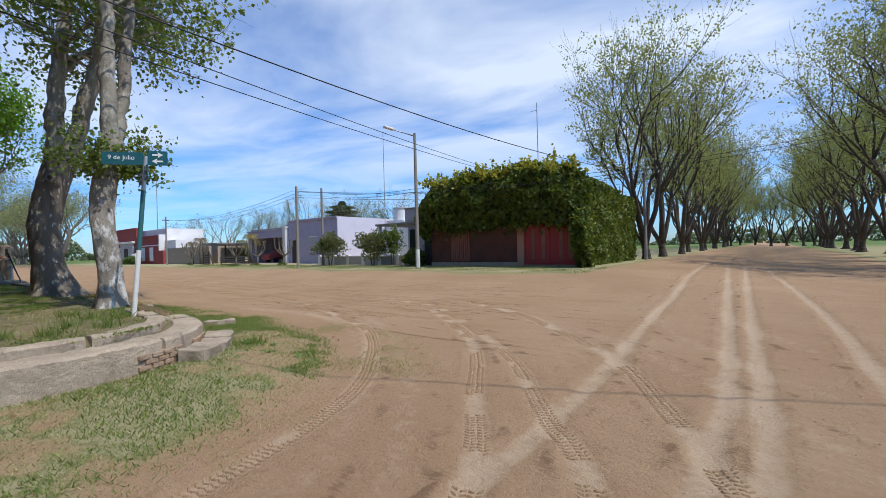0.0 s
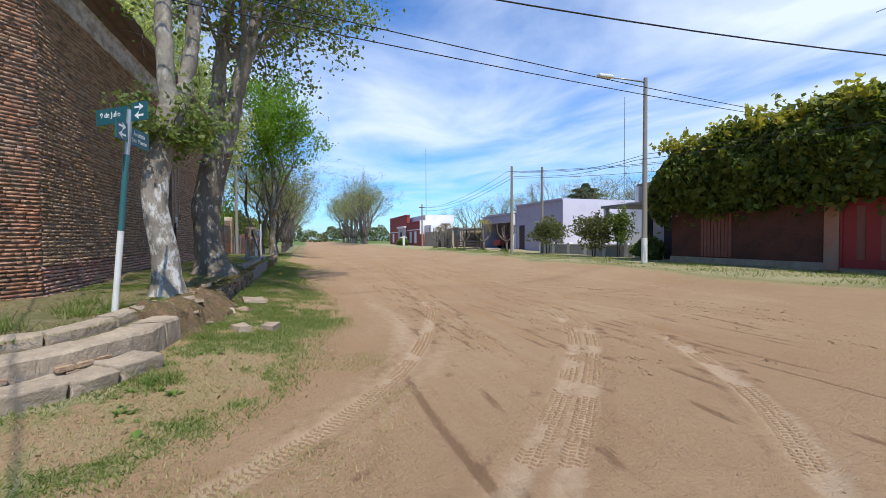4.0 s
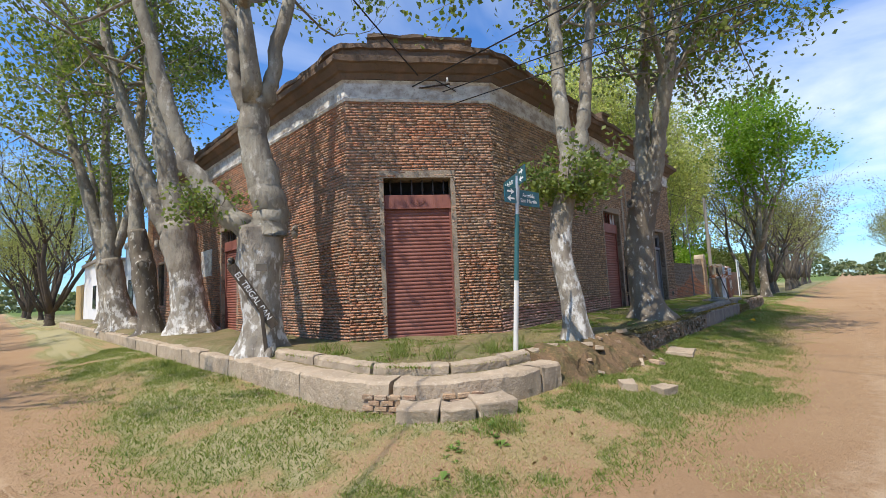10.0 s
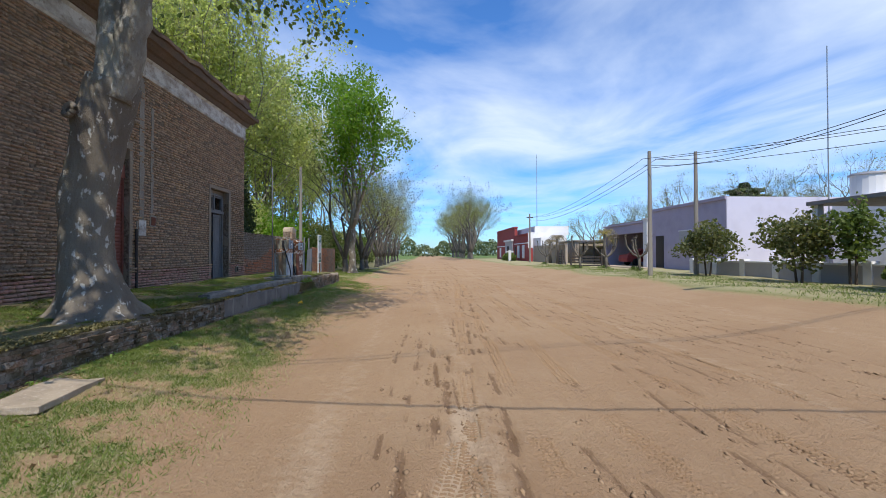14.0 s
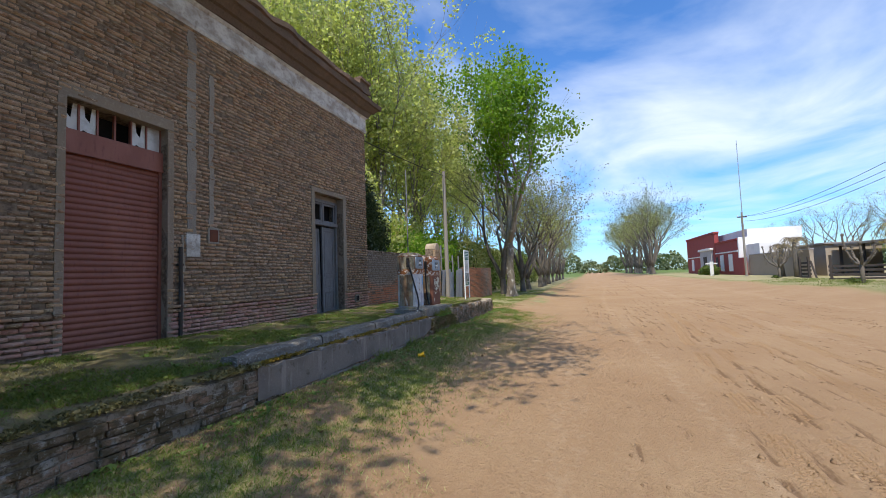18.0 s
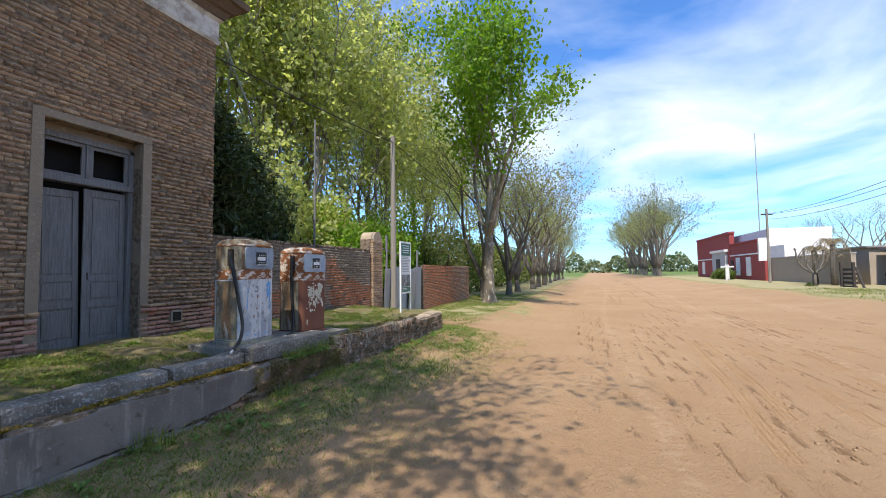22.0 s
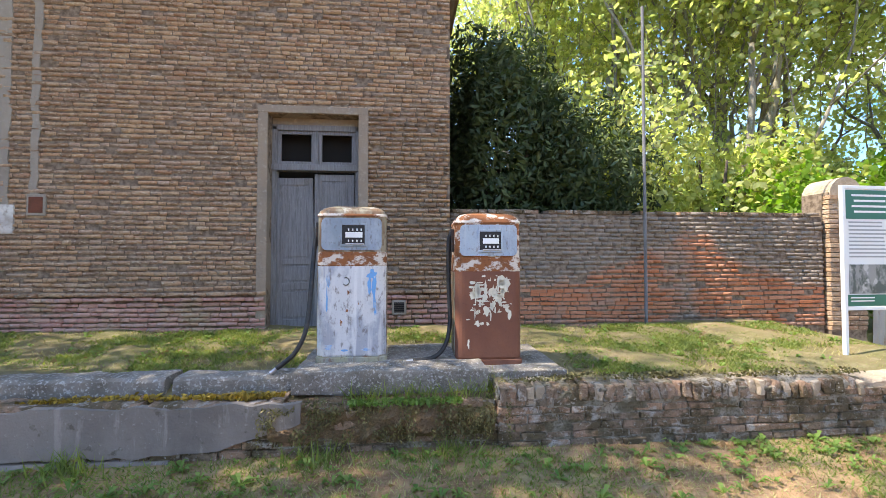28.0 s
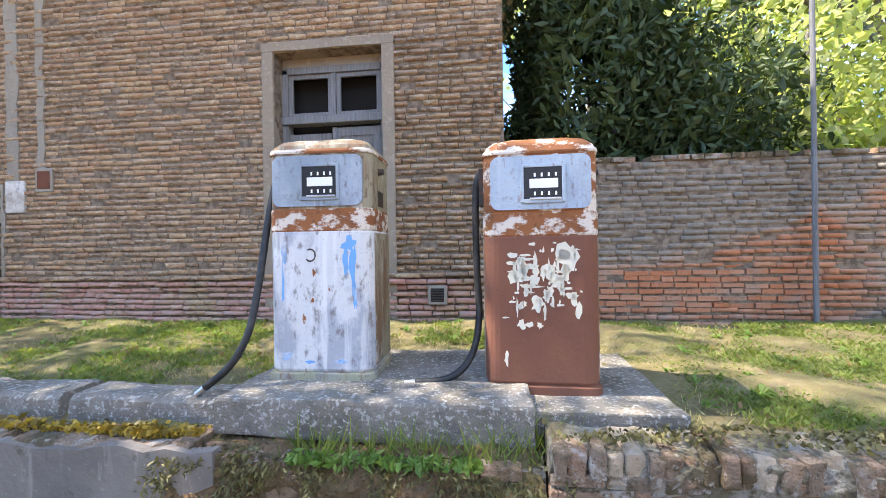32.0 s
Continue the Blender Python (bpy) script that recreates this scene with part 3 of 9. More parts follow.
def near_line(X, Y, keys, reach):
    """Distance of the grid's places to a line, worked out only near it."""
    q, _ = spread_line(keys, 0.05)
    best = np.full(X.shape, 9.0)
    box_ = (X > q[:, 0].min() - reach) & (X < q[:, 0].max() + reach) & (Y > q[:, 1].min() - reach) & (Y < q[:, 1].max() + reach)
    xs, ys = X[box_], Y[box_]
    d = np.full(xs.shape, 9.0)
    for a in range(0, len(xs), 20000):
        d[a:a + 20000] = np.sqrt(((xs[a:a + 20000, None] - q[None, :, 0]) ** 2 + (ys[a:a + 20000, None] - q[None, :, 1]) ** 2).min(1))
    best[box_] = d
    return best


GRID = {}


def ground_at(x, y):
    """The ground's height as built, between the corners of its grid."""
    xs, ys, z = GRID["xs"], GRID["ys"], GRID["z"]
    i, j = np.clip(np.searchsorted(xs, x) - 1, 0, len(xs) - 2), np.clip(np.searchsorted(ys, y) - 1, 0, len(ys) - 2)
    u, v = (x - xs[i]) / (xs[i + 1] - xs[i]), (y - ys[j]) / (ys[j + 1] - ys[j])
    return (z[i, j] * (1 - u) + z[i + 1, j] * u) * (1 - v) + (z[i, j + 1] * (1 - u) + z[i + 1, j + 1] * u) * v


def build_ground():
    xs, ys = grid_axis(-1500, 1500, -27, 9, 0.07), grid_axis(-1500, 1500, -13.5, 0.5, 0.042)
    X, Y = np.meshgrid(xs, ys, indexing="ij")
    rng = np.random.RandomState(3)
    z = ground_z(X, Y)
    d = corner_dist(X, Y)
    # low lumps
    for _ in range(26):
        kx, ky, ph = rng.uniform(-2.2, 2.2), rng.uniform(-2.2, 2.2), rng.uniform(0, 6.28)
        z = z + 0.0035 * np.sin(kx * X + ky * Y + ph)
    rough = value_noise(X, Y, 0.16, 5)
    # wheel furrows along the avenue
    rut, pale = np.zeros_like(X), np.zeros_like(X)
    along = smooth(-19.5, -15.5, X) * smooth(-4.9, -6.0, Y)
    for k in range(FURROWS):
        yy, s, w = furrow(k, X)
        g = s * np.exp(-((Y - yy) / w) ** 2) * along * (0.55 + 0.9 * rough)
        rut += g
        z = z - 0.035 * g + 0.028 * s * np.exp(-((Y - yy - 1.8 * w) / w) ** 2) * along * rough
    for y0, w in ((-5.6, 0.35), (-7.1, 0.22), (-10.8, 0.3), (-14.2, 0.4)):
        pale += 0.4 * np.exp(-((Y - y0 - 0.3 * np.sin(X * 0.15)) / w) ** 2) * along
    # pressed tracks on the crossing, those that turn and those that go straight on
    for keys in AVENUE_TRACKS:
        e = near_line(X, Y, keys, 0.6)
        g = np.exp(-(e / 0.13) ** 4)
        z = z - 0.010 * g
        rut += 0.30 * g * smooth(0.35, 0.7, value_noise(X, Y, 0.8, 71))
    for k, keys in enumerate(TYRE_TRACKS + STRAIGHT_TRACKS):
        e = near_line(X, Y, keys, 0.6)
        w = 0.13 if k < len(TYRE_TRACKS) else 0.12
        g = np.exp(-(e / w) ** 4)
        pale += 0.8 * g
        z = z - 0.018 * g + 0.014 * np.exp(-((e - 0.22) / 0.06) ** 2) * rough
        rut += 0.45 * np.exp(-((e - 0.25) / 0.05) ** 2) * smooth(0.35, 0.8, rough)
    for cx, cy, r in ((-14.0, 2.6, 8.6), (-13.2, 3.2, 13.6), (-31.5, -12.5, 8.2), (-31.5, -12.5, 9.6), (-12.5, 4.0, 11.2)):
        ang = np.arctan2(Y - cy, X - cx)
        rr = np.hypot(X - cx, Y - cy) + 0.12 * np.sin(ang * 5)
        lim = smooth(2.5, -1, Y) * smooth(-10, -15, X)
        pale += 0.4 * np.exp(-((rr - r) / 0.2) ** 2) * lim
        rut += 0.6 * np.exp(-((rr - r - 0.28) / 0.06) ** 2) * lim * smooth(0.45, 0.8, rough)
    # churned stripes where the turning wheels meet the avenue
    for k in range(26):
        yy = -5.2 - 0.27 * k + 0.12 * np.sin(X * 0.6 + k) + 0.05 * (X + 18) * math.sin(k * 1.7)
        s = smooth(0.55, 0.9, value_noise(X, Y + 9 * k, 0.9, 40 + k)) * smooth(-23.5, -20.5, X) * smooth(-13.0, -15.5, X)
        g = s * np.exp(-((Y - yy) / 0.05) ** 2)
        rut += g
        z = z - 0.02 * g + 0.02 * s * np.exp(-((Y - yy - 0.1) / 0.05) ** 2) * rough
    # damp dark earth by the kerb near the pumps
    rut += 0.75 * smooth(1.35, 0.2, d) * smooth(-10.5, -8.5, X) * (0.25 + 0.75 * value_noise(X, Y, 0.35, 6))
    grass = verge_edge(X, Y) * (0.40 + 0.8 * smooth(0.32, 0.62, turf(X, Y)))
    grass = np.maximum(grass, 0.95 * smooth(-15.5, -17.4, Y + 0.3 * np.sin(X * 0.6)) * smooth(-19.2, -17.6, X))
    grass = np.maximum(grass, 0.95 * smooth(-16.0, -18.0, Y) * smooth(-29.6, -31.5, X))
    grass = np.maximum(grass, 0.9 * smooth(-30.0, -32.0, X))
    grass = np.maximum(grass, 0.9 * smooth(6.0, 9.0, X) * smooth(-3.8, -2.4, Y))
    far = np.maximum(smooth(60, 110, np.abs(X)), smooth(60, 120, np.abs(Y))) * np.clip(1 - smooth(-3.0, -5.0, Y) * smooth(-17.5, -15.5, Y) - smooth(-18.8, -20, X) * smooth(-30.5, -29, X), 0, 1)
    GRID.update(xs=xs, ys=ys, z=z)
    nx, ny = X.shape
    idx = np.arange(nx * ny).reshape(nx, ny)
    f = np.stack([idx[:-1, :-1], idx[1:, :-1], idx[1:, 1:], idx[:-1, 1:]], -1).reshape(-1, 4)
    me = mesh_np("ground", np.stack([X, Y, z], -1).reshape(-1, 3), f, M_GROUND)
    for nm, a in (("rut", rut), ("pale", pale), ("grass", grass), ("far", far)):
        at = me.attributes.new(nm, "FLOAT", "POINT")
        at.data.foreach_set("value", np.clip(a, 0, 1).astype(np.float32).ravel())
    me.polygons.foreach_set("use_smooth", [True] * len(me.polygons))
    tagged(new("ground", me), "rutted bare earth road with worn grass verges", "ground", kind="structure")


build_ground()

# ---- corner house ----
WALL_TOP, FRIEZE_TOP, CORNICE_TOP = 5.98, 6.45, 7.0
CH_R, CH_L = (-13.7, 0.0), (-16.3, 2.1)  # the two ends of the cut-off corner
L_END = 19.6


def wall_with_holes(name, p, q, z0, z1, thick, holes, mat, label):
    """An upright wall whose outer face runs from p to q (outside to the right), with openings (u0, u1, z0, z1) through it."""
    p, q = Vector((*p, 0)), Vector((*q, 0))
    length = (q - p).length
    d = (q - p) / length
    inward = Vector((-d.y, d.x, 0))
    us = sorted({0, length, *(u for h in holes for u in h[:2])})
    zs = sorted({z0, z1, *(z for h in holes for z in h[2:])})
    solid = lambda a, b: not any(h[0] - 1e-6 <= us[a] and us[a + 1] <= h[1] + 1e-6 and h[2] - 1e-6 <= zs[b] and zs[b + 1] <= h[3] + 1e-6 for h in holes)
    vs, fs = [], []

    def quad(*pts):
        k = len(vs)
        vs.extend(pts)
        fs.append((k, k + 1, k + 2, k + 3))

    P = lambda u, z, o: p + d * u + inward * o + Vector((0, 0, z))
    na, nb = len(us) - 1, len(zs) - 1
    for a in range(na):
        for b in range(nb):
            if not solid(a, b):
                continue
            u0, u1, w0, w1 = us[a], us[a + 1], zs[b], zs[b + 1]
            quad(P(u0, w0, 0), P(u1, w0, 0), P(u1, w1, 0), P(u0, w1, 0))
            quad(P(u1, w0, thick), P(u0, w0, thick), P(u0, w1, thick), P(u1, w1, thick))
            if a == 0 or not solid(a - 1, b):
                quad(P(u0, w0, thick), P(u0, w0, 0), P(u0, w1, 0), P(u0, w1, thick))
            if a == na - 1 or not solid(a + 1, b):
                quad(P(u1, w0, 0), P(u1, w0, thick), P(u1, w1, thick), P(u1, w1, 0))
            if b == 0 or not solid(a, b - 1):
                quad(P(u0, w0, thick), P(u1, w0, thick), P(u1, w0, 0), P(u0, w0, 0))
            if b == nb - 1 or not solid(a, b + 1):
                quad(P(u0, w1, 0), P(u1, w1, 0), P(u1, w1, thick), P(u0, w1, thick))
    return tagged(new(name, mesh_from(name, vs, fs, mat)), label, "wall", kind="structure")


BR_L, BR_H, JOINT = 0.172, 0.051, 0.017


def brick_courses(length, z0, z1, holes, rng, plinth=None):
    """Places of bricks on a wall face: rows of u0, u1, z0, z1, proud."""
    rows = []
    z, k = z0, 0
    while z + BR_H < z1 + 0.02:
        u = -BR_L * (0.5 if k % 2 else 0.0) + rng.uniform(-0.02, 0.02)
        while u < length:
            w = BR_L * (rng.uniform(0.62, 0.95) if rng.rand() < 0.55 else rng.uniform(1.15, 1.5))
            a, b = max(u, 0.0), min(u + w, length)
            u += w + 0.007
            if b - a < 0.05:
                continue
            zc = z + BR_H / 2
            for h in holes:
                if h[2] < zc < h[3] and b > h[0] and a < h[1]:
                    if a < h[0] - 0.05:
                        b = min(b, h[0])
                    elif b > h[1] + 0.05:
                        a = max(a, h[1])
                    else:
                        a = b
            if b - a < 0.05:
                continue
            proud = 0.018 + rng.uniform(-0.010, 0.009)
            if rng.rand() < 0.09:
                proud -= 0.016
            if plinth and z < plinth:
                proud += 0.05 if z > plinth - 0.1 else 0.018
            wave = 0.010 * math.sin(0.9 * a + 0.31 * k) + 0.006 * math.sin(2.7 * a + 1.7 * k)
            rows.append((a, b, z + wave + rng.uniform(-0.006, 0.006), z + wave + BR_H + rng.uniform(-0.008, 0.005), proud))
        z += BR_H + JOINT
        k += 1
    return rows


BOX_F = np.array([(0, 1, 2, 3), (0, 3, 7, 4), (1, 5, 6, 2), (3, 2, 6, 7), (0, 4, 5, 1)])


def even_courses(rows):
    """The better kept brickwork of the corner: bricks close together in long even rows."""
    return [(a, b + 0.005, z0, z1, 0.018 + 0.45 * (pr - 0.018)) for a, b, z0, z1, pr in rows]


def brick_mesh(name, rows, p, q, mat):
    """All bricks of a face in one mesh: a chamfered front a little smaller than the back."""
    p, q = np.array([*p, 0.0]), np.array([*q, 0.0])
    d = (q - p) / np.linalg.norm(q - p)
    out = np.array([d[1], -d[0], 0.0])
    r = np.array(rows)
    c = 0.006
    n = len(r)
    V = np.zeros((n, 8, 3))
    chip = np.random.RandomState(n).normal(0, 1, (n, 4, 3)) * (0.005, 0.0035, 0.003)
    for k, (iu, iz) in enumerate(((0, 2), (1, 2), (1, 3), (0, 3))):
        su, sz = (1 if iu == 0 else -1), (1 if iz == 2 else -1)
        V[:, k] = p + (r[:, iu] + su * c)[:, None] * d + r[:, 4][:, None] * out
        V[:, k, 2] += r[:, iz] + sz * c + chip[:, k, 1]
        V[:, k] += chip[:, k, 0][:, None] * d + chip[:, k, 2][:, None] * out
        V[:, k + 4] = p + r[:, iu][:, None] * d - 0.01 * out
        V[:, k + 4, 2] += r[:, iz]
    F = (BOX_F[None] + (np.arange(n) * 8)[:, None, None]).reshape(-1, 4)
    return mesh_np(name, V.reshape(-1, 3), F, mat)


# openings, as distances along each face
DOOR_R = (11.18, 12.41, 0.72, 3.745)     # grey double door
SHUT_R = (6.05, 7.42, 0.72, 4.06)        # roller shutter
R_LEN = 13.7
CH_LEN = math.hypot(CH_R[0] - CH_L[0], CH_R[1] - CH_L[1])
DOOR_C = (0.80, 2.32, 0.62, 4.19)
L_LEN = L_END - CH_L[1]
L_HOLES = [(L_END - 9.65, L_END - 8.3, 0.62, 3.95), (L_END - 14.2, L_END - 13.0, 0.62, 3.6), (L_END - 17.8, L_END - 16.8, 1.5, 3.4)]


def pave_z(x, y):
    """Height of the raised pavement: it climbs towards the street wall."""
    up = np.clip((y - KERB_Y) / 2.6, 0, 1) * smooth(-13.0, -9.5, x)
    return 0.64 + 0.14 * up
wall_r = wall_with_holes("wall_south", CH_R, (0, 0), 0.0, WALL_TOP, 0.45, [DOOR_R, SHUT_R], M_MORTAR, "weathered brick street wall of the corner house")
wall_c = wall_with_holes("wall_corner", CH_L, CH_R, 0.0, WALL_TOP, 0.45, [DOOR_C], M_MORTAR, "weathered brick wall across the cut-off corner")
wall_l = wall_with_holes("wall_west", (CH_L[0], L_END), CH_L, 0.0, WALL_TOP, 0.45, L_HOLES, M_MORTAR, "weathered brick wall along the side street")
wall_with_holes("wall_east", (0, 0.005), (0, 12), 0.0, WALL_TOP, 0.45, [], M_BRICK, "plain brick end wall of the corner house")
wall_with_holes("wall_north", (0, 12), (CH_L[0], L_END), 0.0, WALL_TOP, 0.45, [], M_BRICK, "plain rear wall of the corner house")

OUTLINE = [(CH_L[0], L_END), CH_L, CH_R, (0, 0), (0, 6)]


def ragged(me, amount, scale, up_only=False, zmin=-1e9):
    """Worn edges: moves each vertex by smooth noise."""
    for v in me.vertices:
        if v.co.z < zmin:
            continue
        n = noise.noise_vector(v.co * scale)
        v.co += Vector((0, 0, min(n.z, 0.0))) * amount if up_only else n * amount
    me.update()
    return me


def dense(path, step):
    out = []
    for a, b in zip(path[:-1], path[1:]):
        n = max(1, int(math.dist(a, b) / step))
        out += [(a[0] + (b[0] - a[0]) * i / n, a[1] + (b[1] - a[1]) * i / n) for i in range(n)]
    return out + [path[-1]]


def band(name, profile, mat, label, worn=0.012, path=None):
    vs, fs = extrude_profile(dense(path or OUTLINE, 0.18), profile)
    me = mesh_from(name, vs, fs, mat)
    ragged(me, worn, 2.1)
    return tagged(new(name, me), label, "cornice", kind="structure")


F = FRIEZE_TOP
band("trim_frieze", [(-0.2, WALL_TOP - 0.02), (0.035, WALL_TOP - 0.02), (0.06, WALL_TOP + 0.04), (0.035, WALL_TOP + 0.08), (0.035, F - 0.07), (0.09, F - 0.01), (-0.2, F - 0.01)], M_WHITEWASH, "flaking whitewashed frieze band under the cornice", 0.01)
band("trim_cornice", [(-0.3, F), (0.10, F), (0.16, F + 0.12), (0.22, F + 0.14), (0.33, F + 0.26), (0.39, F + 0.28), (0.41, F + 0.40), (0.2, F + 0.46), (-0.3, F + 0.46)], M_CORNICE, "dark moulded brick cornice with crumbling edges", 0.03)
band("trim_parapet", [(-0.25, F + 0.46), (0.10, F + 0.46), (0.10, CORNICE_TOP + 0.15), (0.16, CORNICE_TOP + 0.17), (0.16, CORNICE_TOP + 0.29), (-0.25, CORNICE_TOP + 0.29)], M_CORNICE, "dark brick parapet above the cornice", 0.07)
_du = ((CH_R[0] - CH_L[0]) / CH_LEN, (CH_R[1] - CH_L[1]) / CH_LEN)
band("trim_pediment", [(-0.25, CORNICE_TOP + 0.28), (0.12, CORNICE_TOP + 0.28), (0.12, CORNICE_TOP + 0.40), (0.18, CORNICE_TOP + 0.42), (0.18, CORNICE_TOP + 0.49), (-0.25, CORNICE_TOP + 0.50)], M_CORNICE, "raised crumbling brick pediment over the corner", 0.11,
     [(CH_L[0] + _du[0] * 0.55, CH_L[1] + _du[1] * 0.55), (CH_R[0] - _du[0] * 0.45, CH_R[1] - _du[1] * 0.45)])
for nm, x0, x1 in (("trim_pier_1", -0.42, 0.14), ("trim_pier_2", -7.4, -6.9)):
    band(nm, [(-0.25, CORNICE_TOP + 0.28), (0.14, CORNICE_TOP + 0.28), (0.14, CORNICE_TOP + 0.45), (0.2, CORNICE_TOP + 0.47), (0.2, CORNICE_TOP + 0.54), (-0.25, CORNICE_TOP + 0.54)], M_CORNICE, "dark brick pier on the parapet", 0.03, [(x0, 0), (x1, 0)])
RP = ((-16.1, L_END - 0.2), (-16.1, 2.2), (-13.6, 0.2), (-0.2, 0.2), (-0.2, 11.9))
roof = new("roof", mesh_from("roof", [(x, y, WALL_TOP + 0.12) for x, y in RP] + [(x, y, WALL_TOP) for x, y in RP],
                             [(0, 1, 2, 3, 4), (9, 8, 7, 6, 5)] + [(i, 5 + i, 5 + (i + 1) % 5, (i + 1) % 5) for i in range(5)], M_ROOF))
tagged(roof, "flat metal roof of the corner house behind its parapet", "roof", kind="structure")


def face_frame(p, q, u, z=0.0, out=0.0):
    """A matrix that lays local x along a wall face, y inwards and z up."""
    d = (Vector((*q, 0)) - Vector((*p, 0))).normalized()
    o = Vector((*p, 0)) + d * u + Vector((d.y, -d.x, 0)) * out + Vector((0, 0, z))
    m = Matrix(((d.x, -d.y, 0, o.x), (d.y, d.x, 0, o.y), (0, 0, 1, o.z), (0, 0, 0, 1)))
    return m


def on_face(ob, p, q, u, z=0.0, out=0.0):
    ob.matrix_basis = face_frame(p, q, u, z, out)
    return ob


M_GLASS_DIRTY = material("dirty_broken_glass", (0.55, 0.56, 0.55), 0.25, layers=[("noise", 6.0, ONE, 0.45, 0.65, (0.38, 0.36, 0.33), 0.8)], spec=0.5)
M_RUSTPLATE = material("rusted_plate", (0.16, 0.055, 0.03), 0.8, 0.2, layers=[("noise", 12.0, ONE, 0.45, 0.7, (0.09, 0.04, 0.025), 0.8)])


def surround(parent, w, z0, z1, side, top, proud, mat):
    """Jambs and lintel of an opening."""
    for nm, x0, x1, a, b in (("jamb", -side, 0.0, z0, z1), ("jamb", w, w + side, z0, z1), ("lintel", -side, w + side, z1, z1 + top)):
        bm = box(x0, x1, -proud, 0.30, a, b, 0.008)
        bmesh.ops.subdivide_edges(bm, edges=[e for e in bm.edges if e.calc_length() > 0.4], cuts=6)
        me = bpy.data.meshes.new(nm)
        bm.to_mesh(me); bm.free()
        me.materials.append(mat)
        part(nm, ragged(me, 0.008, 4.0), None, parent)


def roller_shutter(name, p, q, hole, panes, label, emblem, bars, inset=0.16):
    u0, u1, z0, z1 = hole
    w, h = u1 - u0, z1 - z0
    ob = tagged(new(name), label, "shutter door")
    on_face(ob, p, q, u0, z0)
    surround(ob, w, 0.0, h, 0.0001 + 0.10, 0.17, 0.022, M_RENDER)
    tr = 0.38                                     # height of the open transom
    y = inset
    for x in (0.0, w - 0.045):
        part("guide_rail", box(x, x + 0.045, y - 0.05, y + 0.05, 0, h - tr, 0.004), M_SHUTTER, ob)
    top = h - tr - 0.3
    n = int(top / 0.082)
    sv, sf = [], []
    pr = [(0.0, 0.0), (-0.016, 0.012), (-0.020, 0.036), (-0.014, 0.060), (0.0, 0.074), (0.0, 0.082)]
    for k, x in enumerate((0.045, w - 0.045)):
        sv += [(x, o, z) for o, z in pr]
    m = len(pr)
    sf = [(i, m + i, m + i + 1, i + 1) for i in range(m - 1)]
    slat = mesh_from("slat", sv, sf, M_SHUTTER, True)
    for k in range(n):
        s = part("slat", slat, None, ob)
        s.location = (0, y, k * top / n)
        s.scale = (1, 1, top / n / 0.082)
    part("bottom_bar", box(0.045, w - 0.045, y - 0.03, y + 0.01, 0.0, 0.06, 0.005), M_SHUTTER, ob)
    part("hood", box(0.0, w, y - 0.07, y + 0.02, top, top + 0.3, 0.006), M_SHUTTER, ob)
    part("hood_rail", box(0.0, w, y - 0.085, y - 0.06, top - 0.012, top + 0.02, 0.004), M_SHUTTER, ob)
    if emblem:
        bm = bmesh.new()
        for s_, o in ((0.13, 0.0), (0.075, -0.006)):
            vs = [bm.verts.new((w / 2 + a * s_ * 1.35, y - 0.072 + o - dd, top + 0.15 + b * s_ * 0.75)) for dd in (0.0, 0.012) for a, b in ((-1, 0), (0, -1), (1, 0), (0, 1))]
            bm.faces.new(vs[4:])
            for i in range(4):
                bm.faces.new((vs[i], vs[(i + 1) % 4], vs[4 + (i + 1) % 4], vs[4 + i]))
        part("emblem", bm, M_SHUTTER, ob, "raised lozenge on the hood")
    part("transom_sill", box(0, w, y - 0.06, y + 0.05, h - tr - 0.03, h - tr + 0.01, 0.004), M_SHUTTER, ob)
    # added sheet, coloured as the unlit room behind the shutter
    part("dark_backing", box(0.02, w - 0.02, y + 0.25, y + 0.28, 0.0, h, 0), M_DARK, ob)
    if bars:
        for i in range(6):
            x = w * (i + 0.6) / 6.2
            bm = cyl((x, y, h - tr), (x, y, h), 0.014, 0.014, 8)
            add_cyl(bm, (x, y, h - tr + 0.12), (x, y, h - tr + 0.26), 0.026, 0.02, 8)
            part("bar", bm, M_IRON, ob)
    rng = random.Random(7)
    for i in range(panes):
        x0, x1 = w * i / panes + 0.012, w * (i + 1) / panes - 0.012
        part("mullion", box(x1, x1 + 0.024, y - 0.02, y + 0.03, h - tr, h, 0.003), M_SHUTTER, ob)
        kind = (1, 1, 0, 0, 1, 2)[i % 6]
        if kind == 0:
            continue
        bm = bmesh.new()
        if kind == 2:
            pts = [(x0, 0.0), (x1, 0.0), (x1, tr), (x0, tr)]
        else:
            a = rng.uniform(0.2, 0.5)
            pts = [(x0, 0.0), (x0 + (x1 - x0) * a, 0.05), (x1 - 0.03, 0.0), (x1, 0.0), (x1, tr), (x0 + (x1 - x0) * 0.75, tr), (x0 + (x1 - x0) * 0.62, tr * 0.45), (x0 + (x1 - x0) * 0.35, tr * 0.62), (x0 + (x1 - x0) * 0.28, tr), (x0, tr)]
        fr = [bm.verts.new((px, y, h - tr + pz)) for px, pz in pts]
        bk = [bm.verts.new((px, y + 0.004, h - tr + pz)) for px, pz in pts]
        bm.faces.new(fr); bm.faces.new(bk[::-1])
        for k in range(len(pts)):
            bm.faces.new((fr[k], bk[k], bk[(k + 1) % len(pts)], fr[(k + 1) % len(pts)]))
        part("broken_pane", bm, M_GLASS_DIRTY, ob, "jagged dirty glass")
    return ob


